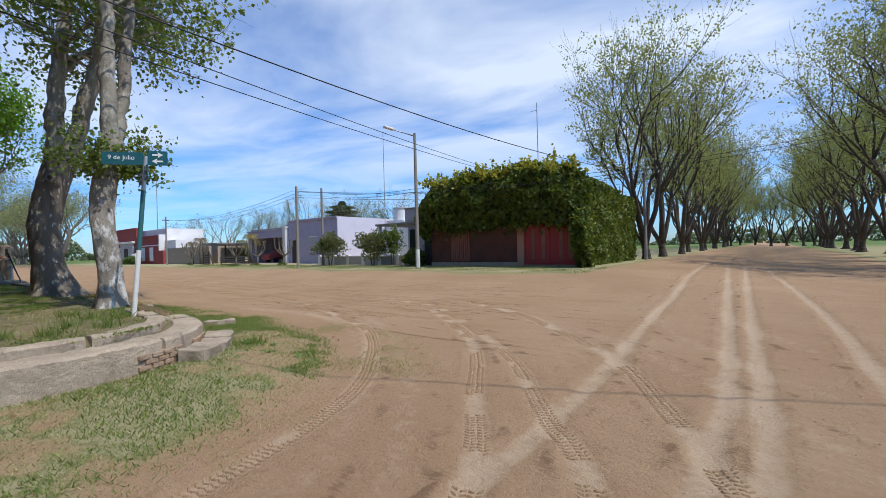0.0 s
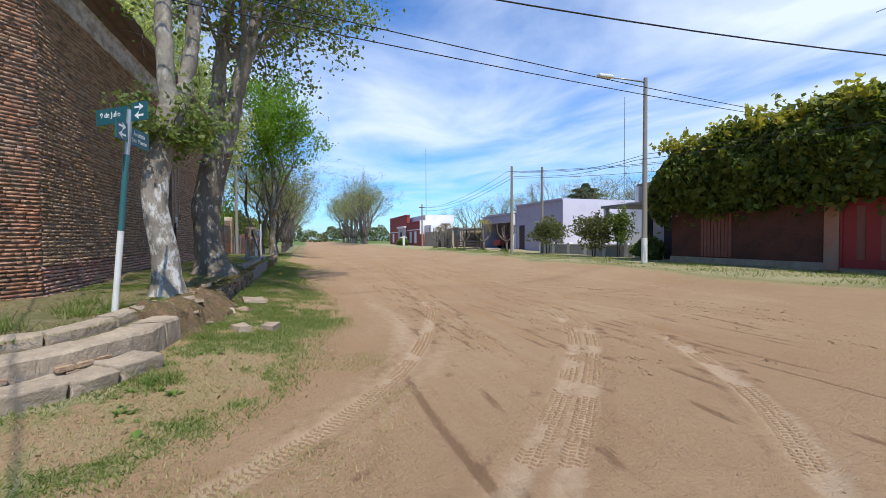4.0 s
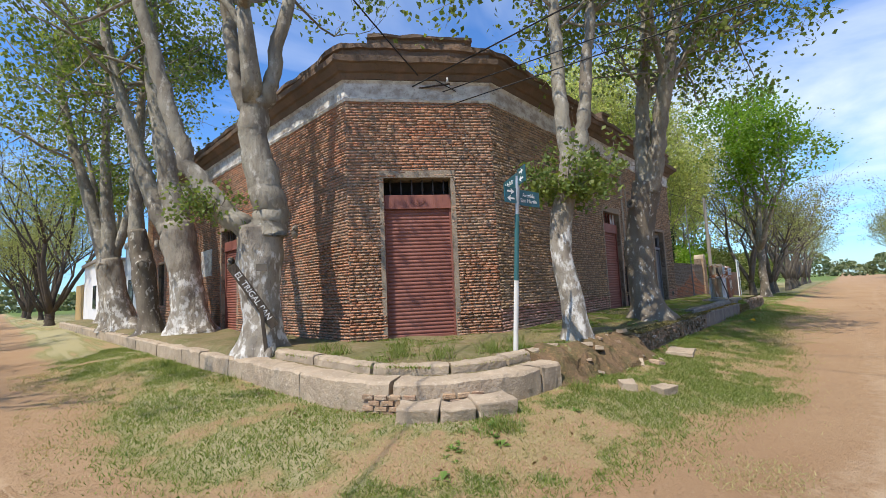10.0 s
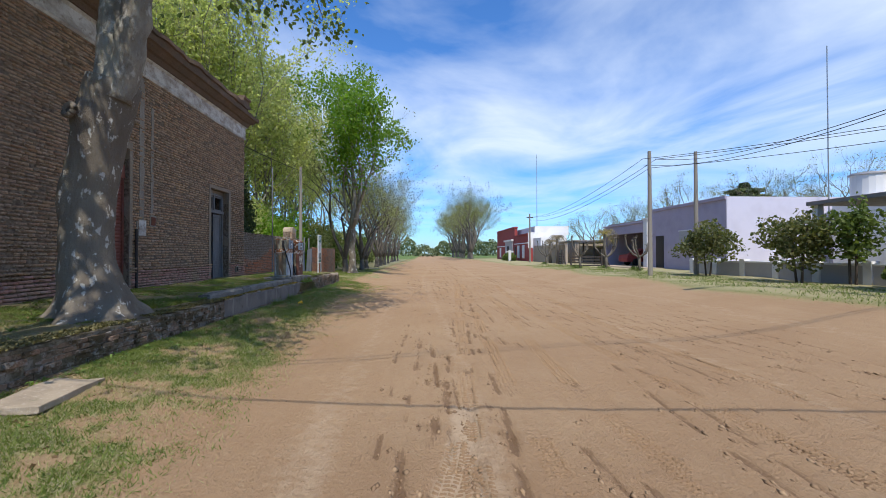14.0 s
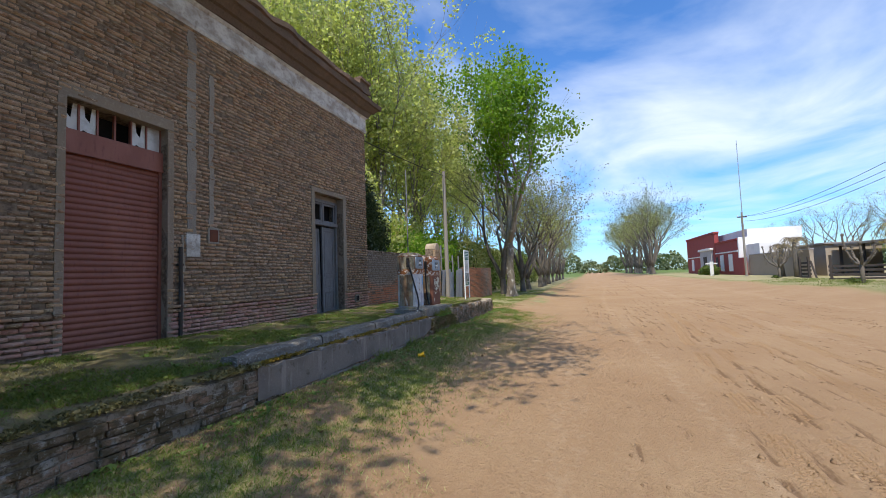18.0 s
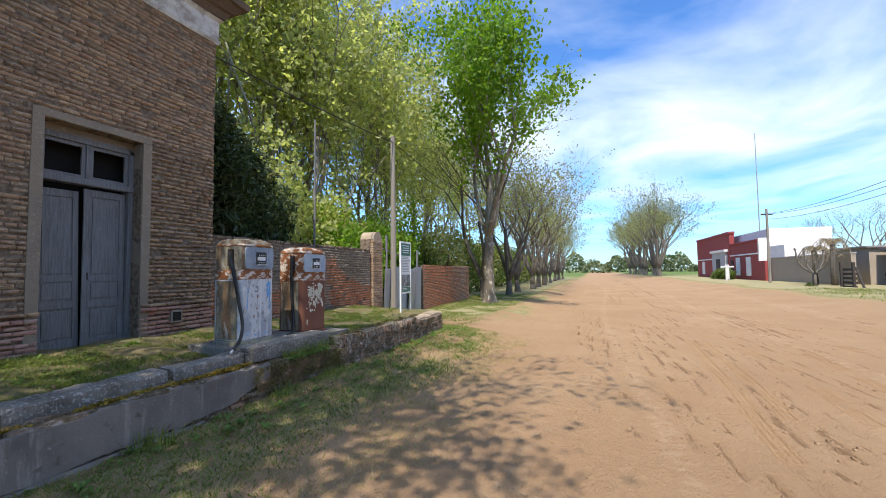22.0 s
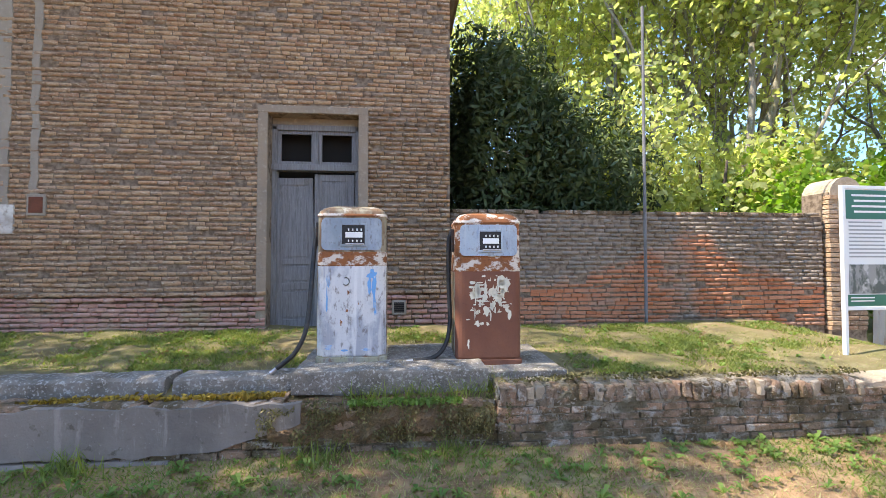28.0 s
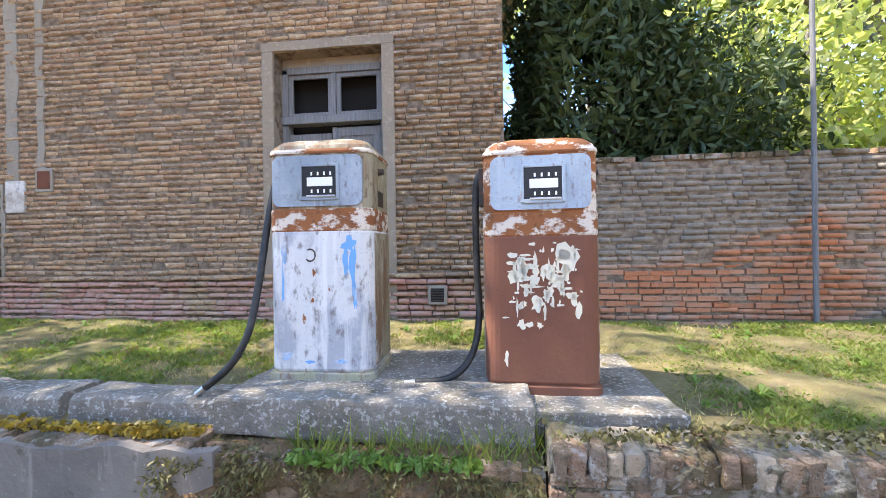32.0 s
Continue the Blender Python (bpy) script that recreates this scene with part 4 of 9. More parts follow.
roller_shutter("shutter_door", CH_L, CH_R, DOOR_C, 0, "oxide-red metal roller shutter in the cut-off corner, under barred transom", True, True)
roller_shutter("shutter_door", CH_R, (0, 0), SHUT_R, 6, "oxide-red metal roller shutter with smashed transom panes", False, False)
roller_shutter("shutter_door", (CH_L[0], L_END), CH_L, L_HOLES[0], 0, "oxide-red roller shutter on the side street", False, True)


def wooden_door():
    u0, u1, z0, z1 = DOOR_R
    w, h = u1 - u0, z1 - z0
    ob = tagged(new("double_door"), "weathered grey wooden double door with a sagging leaf", "door")
    on_face(ob, CH_R, (0, 0), u0, z0)
    surround(ob, w, 0.0, h, 0.135, 0.10, 0.03, M_RENDER)
    y = 0.20
    for x in (0.0, w - 0.07):
        part("frame_post", box(x, x + 0.07, y - 0.03, y + 0.09, 0, h - 0.12, 0.006), M_OLDWOOD, ob)
    part("frame_head", box(0, w, y - 0.03, y + 0.09, h - 0.18, h - 0.10, 0.006), M_OLDWOOD, ob)
    part("head_board", box(0, w, y - 0.01, y + 0.03, h - 0.10, h, 0.003), M_RENDER, ob)
    zt = h - 0.72
    part("transom_rail", box(0.0, w, y - 0.06, y + 0.09, zt - 0.04, zt + 0.05, 0.012), M_OLDWOOD, ob)
    part("transom_mullion", box(w / 2 - 0.025, w / 2 + 0.025, y - 0.02, y + 0.05, zt + 0.05, h - 0.18, 0.004), M_OLDWOOD, ob)
    for s in (0, 1):
        x0, x1 = (0.07, w / 2 - 0.025) if s == 0 else (w / 2 + 0.025, w - 0.07)
        sash = part("transom_sash", box(x0, x1, y, y + 0.03, zt + 0.05, zt + 0.10, 0.003), M_OLDWOOD, ob)
        for b in ((x0, x0 + 0.05, zt + 0.1, h - 0.18), (x1 - 0.05, x1, zt + 0.1, h - 0.18), (x0 + 0.05, x1 - 0.05, h - 0.23, h - 0.18)):
            part("sash_bar", box(b[0], b[1], y, y + 0.03, b[2], b[3], 0.003), M_OLDWOOD, sash)
    # near-black sheet in place of the shaded room behind the leaves
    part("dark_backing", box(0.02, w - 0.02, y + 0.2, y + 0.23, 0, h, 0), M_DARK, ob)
    lw, lh = (w - 0.14) / 2 - 0.006, zt - 0.05
    for s in (0, 1):
        lh_s = lh - (0.09 if s == 0 else 0.03)
        st = 0.075
        me = bpy.data.meshes.new("leaf")
        bm = bmesh.new()
        for b in ((0, st, 0, lh_s), (lw - st, lw, 0, lh_s), (st, lw - st, 0, 0.14), (st, lw - st, lh_s - 0.10, lh_s), (st, lw - st, 0.56, 0.66), (st, lw - st, 0.92, 1.0)):
            add_box(bm, b[0], b[1], 0, 0.04, b[2], b[3], 0.005)
        bm.to_mesh(me); bm.free()
        me.materials.append(M_OLDWOOD)
        leaf = part("leaf", me, None, ob, "sagging grey leaf" if s == 0 else "")
        leaf.matrix_basis = pose(0.075 if s == 0 else w / 2 + 0.003, y + 0.02, 0.0, 0, -1.6 if s == 0 else -0.3, 5.0 if s == 0 else 0)
        for z0_, z1_ in ((0.14, 0.56), (0.66, 0.92), (1.0, lh_s - 0.1)):
            part("panel", box(st, lw - st, 0.014, 0.03, z0_, z1_, 0.0), M_OLDWOOD, leaf)
            part("raised_field", box(st + 0.03, lw - st - 0.03, 0.004, 0.02, z0_ + 0.03, z1_ - 0.03, 0.006), M_OLDWOOD, leaf)
        if s == 1:
            part("cover_strip", box(-0.02, 0.03, -0.02, 0.0, 0.0, lh_s, 0.006), M_OLDWOOD, leaf)
            part("lock", box(0.02, 0.06, -0.012, 0.0, 0.95, 1.05, 0.003), M_IRON, leaf)
    return ob


wooden_door()


def side_openings():
    ob = tagged(new("double_door"), "closed oxide-red metal door on the side street", "door")
    u0, u1, z0, z1 = L_HOLES[1]
    on_face(ob, (CH_L[0], L_END), CH_L, u0, z0)
    w, h = u1 - u0, z1 - z0
    surround(ob, w, 0, h, 0.1, 0.12, 0.02, M_RENDER)
    for s in (0, 1):
        part("leaf", box(s * w / 2 + 0.005, (s + 1) * w / 2 - 0.005, 0.14, 0.18, 0, h, 0.01), M_SHUTTER, ob)
    ob = tagged(new("window_1"), "barred window on the side street", "window", kind="structure")
    u0, u1, z0, z1 = L_HOLES[2]
    on_face(ob, (CH_L[0], L_END), CH_L, u0, z0)
    w, h = u1 - u0, z1 - z0
    surround(ob, w, 0, h, 0.08, 0.1, 0.02, M_RENDER)
    # the unlit inside, painted on a sheet behind the bars
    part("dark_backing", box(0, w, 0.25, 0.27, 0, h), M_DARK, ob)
    for i in range(7):
        x = w * (i + 0.5) / 7
        part("bar", cyl((x, 0.1, 0), (x, 0.1, h), 0.012, 0.012, 6), M_IRON, ob)
    ob = tagged(new("notice_panel"), "faded white painted notice panel on the brick wall", "wall panel")
    on_face(ob, (CH_L[0], L_END), CH_L, L_END - 11.65, 2.5)
    part("board", box(0, 1.1, -0.035, -0.006, 0, 0.95, 0.006), M_WHITEWASH, ob)


side_openings()

# small things fixed to the street wall
M_STAIN = material("cement_patch", (0.30, 0.265, 0.22), 0.92, layers=[("noise", 3.0, (1, 1, 0.4), 0.45, 0.7, (0.20, 0.17, 0.14), 0.7), ("noise", 30.0, ONE, 0.6, 0.7, (0.42, 0.38, 0.32), 0.6)], bump=[(26.0, ONE, 0.02)], coord="Position", spec=0.15)


def wall_bits():
    def strip(x, w, z0, z1, label, seed):
        rng = random.Random(seed)
        bm = bmesh.new()
        n = 22
        L, R = [], []
        for i in range(n + 1):
            z = z0 + (z1 - z0) * i / n
            L.append((x - w / 2 + rng.uniform(-0.02, 0.02), z)); R.append((x + w / 2 + rng.uniform(-0.02, 0.02), z))
        ring = L + R[::-1]
        fr = [bm.verts.new((a, -0.022, b)) for a, b in ring]
        bk = [bm.verts.new((a, 0.0, b)) for a, b in ring]
        for i in range(n):
            bm.faces.new((fr[i], fr[2 * n + 1 - i], fr[2 * n - i], fr[i + 1]))
        for k in range(len(ring)):
            k2 = (k + 1) % len(ring)
            bm.faces.new((fr[k], fr[k2], bk[k2], bk[k]))
        ob = part("plaster_chase", bm, M_STAIN, None)
        tagged(ob, label, "plaster strip", "chases in the brick wall")
    strip(-5.86, 0.17, 2.4, 5.9, "pale cement strip filling a chase in the brickwork", 1)
    strip(-5.47, 0.10, 2.55, 5.3, "narrow cement strip filling a chase in the brickwork", 2)
    strip(-6.02, 0.05, 0.78, 2.4, "thin cement strip beside the shutter", 3)
    ob = thing("meter_box", (-5.43, 0, 2.31), 0, "rusty square meter cover on the brick wall", "meter box")
    part("frame", box(-0.115, 0.115, -0.03, 0.02, -0.02, 0.26, 0.008), M_STAIN, ob)
    part("cover", box(-0.085, 0.085, -0.036, -0.02, 0.015, 0.225, 0.004), M_RUSTPLATE, ob)
    ob = thing("meter_box", (-5.83, 0, 2.15), 0, "square cement patch with yellowed stain where a meter was", "wall patch")
    part("patch", box(-0.13, 0.13, -0.03, 0.02, -0.1, 0.28, 0.008), M_WHITEWASH, ob)
    ob = thing("air_vent", (-0.715, 0, 0.955), 0, "square iron air vent in the brick plinth", "air vent")
    part("frame", box(-0.1, 0.1, -0.075, 0.0, 0.0, 0.2, 0.006), M_STAIN, ob)
    # shade of the vent hole, painted as a near-black block
    part("opening", box(-0.07, 0.07, -0.078, -0.06, 0.03, 0.17), M_DARK, ob)
    for i in range(5):
        part("slat", box(-0.07, 0.07, -0.082, -0.077, 0.038 + i * 0.027, 0.048 + i * 0.027), M_IRON, ob)
    ob = thing("downpipe", (-6.08, 0, 0), 0, "dark iron drainpipe beside the shutter", "drainpipe")
    part("pipe", cyl((0, -0.05, 0.74), (0, -0.05, 2.2), 0.03, 0.03, 10), M_IRON, ob)
    part("bracket", box(-0.05, 0.05, -0.06, 0.0, 1.9, 1.93), M_IRON, ob)
    ob = thing("cable_bracket", (-14.9, 0.9, 6.3), 39, "iron bracket that carries cables at the house corner", "bracket")
    part("arm", cyl((0, 0.2, 0), (0, -0.55, 0.05), 0.02, 0.02, 8), M_IRON, ob)
    for x in (-0.12, 0.12):
        part("insulator", cyl((x, -0.5, 0.03), (x, -0.5, 0.14), 0.03, 0.02, 8), M_WHITE, ob)


wall_bits()

# ---- raised pavement and kerbs ----
def kerb_line(off=0.0, n=12, y_top=34.0):
    cx, cy, r = KERB_X + 2.1, KERB_Y + 2.1, 2.1 - off
    pts = [(KERB_X + off, y) for y in (y_top, 28, 22, 18, 14, 11, 8, 5, 2)]
    return pts + [(cx - r * math.cos(a), cy - r * math.sin(a)) for a in [math.pi / 2 * i / n for i in range(n + 1)]]


def build_pavement():
    xs = np.concatenate([np.arange(-18.4, 4.9, 0.1), [4.95]])
    ys = np.concatenate([np.arange(-2.5, 2.6, 0.085), np.arange(2.8, 34.0, 0.6)])
    X, Y = np.meshgrid(xs, ys, indexing="ij")
    ok = (corner_dist(X, Y) < -0.12)
    chamfer_side = (X - CH_L[0]) * -(CH_R[1] - CH_L[1]) + (Y - CH_L[1]) * (CH_R[0] - CH_L[0])
    ok &= ~((X > CH_L[0] + 0.4) & (Y > 0.35) & (chamfer_side > 1.2))
    Z = pave_z(X, Y)
    for k, (a, b) in enumerate(((1.3, 0.7), (-0.8, 1.9), (2.6, -1.1), (0.5, 3.1), (3.7, 2.3))):
        Z = Z + 0.012 * np.sin(a * X * 1.7 + b * Y * 1.7 + k)
    Z = Z - 0.3 * smooth(-0.15, -0.02, corner_dist(X, Y) + 0.1) * smooth(-16.0, -15.5, X) * smooth(-12.4, -12.9, X)
    cd = corner_dist(X, Y)
    Z = Z - (Z - 0.53) * np.maximum(smooth(-0.34, -0.18, cd), smooth(-0.66, -0.58, cd) * smooth(-14.9, -15.3, X) * smooth(2.9, 2.5, Y))
    idx = -np.ones(X.shape, int)
    idx[ok] = np.arange(ok.sum())
    q = np.stack([idx[:-1, :-1], idx[1:, :-1], idx[1:, 1:], idx[:-1, 1:]], -1).reshape(-1, 4)
    q = q[(q >= 0).all(1)]
    me = mesh_np("pavement", np.stack([X[ok], Y[ok], Z[ok]], -1), q, M_WALK)
    me.polygons.foreach_set("use_smooth", [True] * len(me.polygons))
    tagged(new("pavement", me), "raised earth pavement with patchy grass and worn paving", "pavement", kind="structure")
    # earth core under the pavement
    poly = kerb_line(0.16) + [(4.9, KERB_Y + 0.16), (4.9, 0.2), (-13.6, 0.2), (-16.1, 2.2), (-16.1, 34.0)]
    n = len(poly)
    me = mesh_from("pavement_core", [(x, y, 0.50) for x, y in poly] + [(x, y, -0.1) for x, y in poly],
                   [tuple(range(n))] + [(i, n + i, n + (i + 1) % n, (i + 1) % n) for i in range(n)], M_WALK)
    tagged(new("pavement_core", me), "packed earth fill under the raised pavement", "pavement", kind="structure")


build_pavement()


def stone_run(parent, path, width, z0, z1, lengths, gap, mat, rng, name="kerb_stone", worn=0.02, round_=0.03, tilt=0.012):
    """Kerb stones laid end to end along a path whose outer side is to the right."""
    pts = dense(path, 0.03)
    acc = [0.0]
    for a, b in zip(pts[:-1], pts[1:]):
        acc.append(acc[-1] + math.dist(a, b))
    s = 0.0
    while s < acc[-1] - 0.12:
        ln = rng.uniform(*lengths)
        e = min(s + ln, acc[-1])
        sel = [p for p, c in zip(pts, acc) if s <= c <= e - gap]
        s = e
        if len(sel) < 3:
            continue
        dz = rng.uniform(-tilt, tilt)
        top = z1 + dz
        prof = [(-width, z0), (0.0, z0), (0.005, (z0 + top) / 2), (0.0, top - round_), (-round_, top), (-width * 0.5, top + 0.004), (-width + 0.02, top), (-width, top - 0.02)]
        vs, fs = extrude_profile(sel, prof)
        me = mesh_from(name, vs, fs, mat, False)
        ragged(me, worn, 3.3)
        ragged(me, worn * 0.5, 11.0)
        part(name, me, None, parent)


def kerb_bricks(parent, x0, x1, y, z0, z1, mat, rng, name="brick", length=0.24, height=0.055, proud=0.0, recess=0.03):
    z, k = z0, 0
    while z + height < z1 + 0.01:
        x = x0 - (0.5 * length if k % 2 else 0)
        while x < x1:
            w = length * rng.uniform(0.75, 1.1)
            a, b = max(x, x0), min(x + w, x1)
            x += w + 0.012
            if b - a < 0.06 or rng.random() < 0.04:
                continue
            o = rng.uniform(-recess, recess * 0.4)
            bm = box(a, b, y - proud + o, y + 0.12, z + rng.uniform(-0.006, 0.006), z + height, 0.008)
            me = bpy.data.meshes.new(name); bm.to_mesh(me); bm.free(); me.materials.append(mat)
            part(name, ragged(me, 0.016, 9.0), None, parent)
        z += height + 0.012
        k += 1
    part("mortar_bed", box(x0 + 0.01, x1 - 0.01, y + 0.012, y + 0.2, 0.02, z1 - 0.01), M_KERBMORTAR, parent)


def build_kerbs():
    rng = random.Random(5)
    low = tagged(new("kerb_low"), "cracked rounded concrete kerb round the street corner", "kerb", kind="structure")
    line = kerb_line(0.0)
    end = [p for p in line] + [(-16.0, KERB_Y - 0.06)]
    stone_run(low, end, 0.40, 0.10, 0.545, (1.3, 2.8), 0.012, M_CONCRETE, rng, worn=0.025, round_=0.035)
    inner = tagged(new("kerb_inner"), "weathered inner concrete kerb one step higher", "kerb", kind="structure")
    arc = [p for p in kerb_line(0.5) if p[1] < 2.6] + [(-15.3, KERB_Y + 0.45), (-15.0, KERB_Y + 0.5)]
    stone_run(inner, arc, 0.24, 0.45, 0.67, (0.8, 1.6), 0.02, M_CONCRETE, rng, worn=0.022)
    # brick showing where the render of the low kerb has fallen off
    for k, (a0, n) in enumerate(((0.42, 3), (0.9, 2))):
        cx, cy, r = KERB_X + 2.1, KERB_Y + 2.1, 2.11
        for row in range(4):
            for i in range(n + row % 2):
                a = a0 + i * 0.085 - (row % 2) * 0.04
                x, y = cx - r * math.cos(a), cy - r * math.sin(a)
                b = part("brick", box(-0.075, 0.075, -0.025, 0.1, 0, 0.055, 0.008), M_BRICK_PIECE, low)
                b.matrix_basis = pose(x, y, 0.15 + row * 0.066, 0, 0, math.degrees(a) - 90)
    # stone steps set against the corner kerb
    for deg, w, h in ((40, 0.46, 0.23), (50.5, 0.38, 0.21), (61, 0.46, 0.25)):
        bm = box(-w / 2, w / 2, -0.2, 0.2, 0, h, 0.02)
        bmesh.ops.subdivide_edges(bm, edges=bm.edges[:], cuts=2, use_grid_fill=True)
        me = bpy.data.meshes.new("step_stone"); bm.to_mesh(me); bm.free(); me.materials.append(M_CONCRETE)
        ragged(me, 0.035, 4.0 + deg * 0.02)
        x, y = KERB_X + 2.1 - 2.34 * math.cos(radians(deg)), KERB_Y + 2.1 - 2.34 * math.sin(radians(deg))
        ob = part("step_stone", me, None, None)
        ob.matrix_basis = pose(x, y, float(ground_z(np.array(x), np.array(y))) - 0.07, 0, 0, deg - 90)
        tagged(ob, "broken concrete step stone lying before the kerb", "stone block", "step stones")
    # stacked bricks holding the pavement on the avenue side
    bk = tagged(new("kerb_brick"), "low retaining wall of stacked worn bricks under moss", "kerb", kind="structure")
    kerb_bricks(bk, -12.7, -7.2, KERB_Y, 0.16, 0.60, M_MOSS, rng, recess=0.04)
    stone = tagged(new("kerb_rendered"), "kerb with dark cement render flaking from bricks", "kerb", kind="structure")
    def wavy(z_):
        return z_ + rng.uniform(-0.02, 0.02)
    # dark render, ragged along its lower edge and its broken end
    xs = [-7.2 + 0.12 * i for i in range(49)]
    top = [(x, wavy(0.60)) for x in xs]
    bot = [(x, wavy(0.24 + (0.22 * max(0, (x + 2.1) / 0.7)) ** 1.0)) for x in xs]
    bm = bmesh.new()
    fr = [[bm.verts.new((x, KERB_Y - 0.012, z)) for x, z in row] for row in (bot, top)]
    bkk = [[bm.verts.new((x, KERB_Y + 0.05, z)) for x, z in row] for row in (bot, top)]
    for i in range(len(xs) - 1):
        bm.faces.new((fr[0][i], fr[0][i + 1], fr[1][i + 1], fr[1][i]))
        bm.faces.new((fr[1][i], fr[1][i + 1], bkk[1][i + 1], bkk[1][i]))
        bm.faces.new((bkk[0][i], bkk[0][i + 1], fr[0][i + 1], fr[0][i]))
    bm.faces.new((fr[0][-1], bkk[0][-1], bkk[1][-1], fr[1][-1]))
    part("render_skin", bm, M_DARKREND, stone, "dark grey cement render, broken along its edge")
    vs, fs = extrude_profile(dense([(-7.1, KERB_Y), (-2.4, KERB_Y)], 0.08), [(-0.1, 0.10), (0.03, 0.10), (0.035, 0.17), (0.01, 0.215), (-0.1, 0.22)])
    part("render_foot", ragged(ragged(mesh_from("render_foot", vs, fs, M_DARKREND), 0.03, 3.0), 0.012, 11.0), None, stone, "broken lower lip of the render")
    kerb_bricks(stone, -7.2, 0.1, KERB_Y + 0.02, 0.13, 0.58, M_MOSS, rng, recess=0.02)
    stone_run(stone, [(-7.2, KERB_Y + 0.02), (-1.55, KERB_Y + 0.02)], 0.25, 0.52, 0.61, (0.9, 1.6), 0.02, M_MOSS, rng, "ledge_stone", 0.03, 0.02)
    stone_run(stone, [(-7.2, KERB_Y + 0.28), (-1.55, KERB_Y + 0.28)], 0.26, 0.55, 0.745, (1.2, 2.2), 0.015, M_SLAB, rng, "kerb_stone", 0.02)
    # earth and moss slumping over the upper bricks below the slab
    vs, fs = extrude_profile(dense([(-1.66, KERB_Y + 0.03), (0.06, KERB_Y + 0.03)], 0.045), [(-0.2, 0.30), (0.035, 0.31), (0.05, 0.36), (0.045, 0.42), (0.05, 0.48), (0.02, 0.54), (-0.05, 0.585), (-0.2, 0.60)])
    me = mesh_from("earth_slump", vs, fs, M_EARTHMOSS)
    part("earth_slump", ragged(ragged(me, 0.045, 6.0), 0.022, 19.0), None, stone, "mossy earth slumped over the bricks")
    # slab that carries the pumps
    bm = box(-1.56, 0.06, KERB_Y + 0.16, -1.35, 0.60, 0.80, 0.02)
    bmesh.ops.subdivide_edges(bm, edges=bm.edges[:], cuts=7, use_grid_fill=True)
    me = bpy.data.meshes.new("pump_slab"); bm.to_mesh(me); bm.free(); me.materials.append(M_SLAB)
    tagged(new("pump_slab", ragged(me, 0.018, 4.5)), "lichen-spotted concrete slab under the fuel pumps", "slab")
    bm = box(-0.25, 0.78, KERB_Y + 0.25, -1.2, 0.62, 0.745, 0.012)
    bmesh.ops.subdivide_edges(bm, edges=bm.edges[:], cuts=6, use_grid_fill=True)
    me = bpy.data.meshes.new("pump_slab"); bm.to_mesh(me); bm.free(); me.materials.append(M_SLAB)
    tagged(new("pump_slab", ragged(me, 0.012, 4.5)), "low cracked concrete slab under the rusty pump", "slab")
    # brick kerb on the far side of the pumps, with a course of bricks on edge
    b2 = tagged(new("kerb_brick_east"), "mossy brick kerb topped with bricks on edge", "kerb", kind="structure")
    kerb_bricks(b2, 0.1, 4.95, KERB_Y - 0.02, 0.13, 0.58, M_MOSS, rng, recess=0.02)
    x = 0.12
    while x < 3.3:
        w = rng.uniform(0.05, 0.085)
        if rng.random() < 0.07:
            x += w
            continue
        bm = box(-w / 2, w / 2, -0.01, 0.24, -0.13, 0.0, 0.014)
        bmesh.ops.subdivide_edges(bm, edges=[e for e in bm.edges if e.calc_length() > 0.08], cuts=1)
        me = bpy.data.meshes.new("edge_brick"); bm.to_mesh(me); bm.free(); me.materials.append(M_CONCRETE if rng.random() < 0.22 else M_MOSS)
        for v in me.vertices:
            v.co += noise.noise_vector(v.co * 17 + Vector((x * 9, 0, 0))) * 0.016
        b = part("edge_brick", me, None, b2)
        b.matrix_basis = pose(x + w / 2, KERB_Y - 0.03 + rng.uniform(-0.02, 0.03), 0.70 + rng.uniform(-0.03, 0.012) - 0.012 * (x > 2), rng.uniform(-10, 4), rng.uniform(-9, 9), rng.uniform(-7, 7))
        x += w + rng.uniform(0.004, 0.014)
    # mortar smeared between and over the bricks on edge
    vs, fs = extrude_profile(dense([(0.1, KERB_Y), (3.34, KERB_Y)], 0.05), [(-0.22, 0.5), (0.012, 0.5), (0.018, 0.58), (0.02, 0.64), (-0.02, 0.675), (-0.22, 0.69)])
    me = mesh_from("mortar_smear", vs, fs, M_KERBMORTAR)
    part("mortar_smear", ragged(ragged(me, 0.025, 5.0), 0.018, 15.0), None, b2, "lumpy mossy mortar round the bricks")
    stone_run(b2, [(3.35, KERB_Y + 0.02), (4.95, KERB_Y + 0.02), (4.97, KERB_Y + 0.05), (4.97, -1.2)], 0.3, 0.3, 0.67, (0.5, 1.0), 0.02, M_CONCRETE, rng, "kerb_stone", 0.03)
    # bank of earth where the kerb is gone beside the tree
    vs, fs = extrude_profile(dense([(-16.05, KERB_Y + 0.1), (-14.4, KERB_Y + 0.02), (-12.6, KERB_Y + 0.05)], 0.09), [(-0.45, 0.1), (0.42, 0.1), (0.36, 0.22), (0.22, 0.30), (0.10, 0.42), (-0.02, 0.54), (-0.2, 0.63), (-0.45, 0.65)])
    bank = mesh_from("earth_bank", vs, fs, M_EARTHMOSS)
    tagged(new("earth_bank", ragged(ragged(bank, 0.14, 2.1), 0.06, 7.0)), "crumbled bank of mossy earth beside the tree", "earth bank", kind="structure")
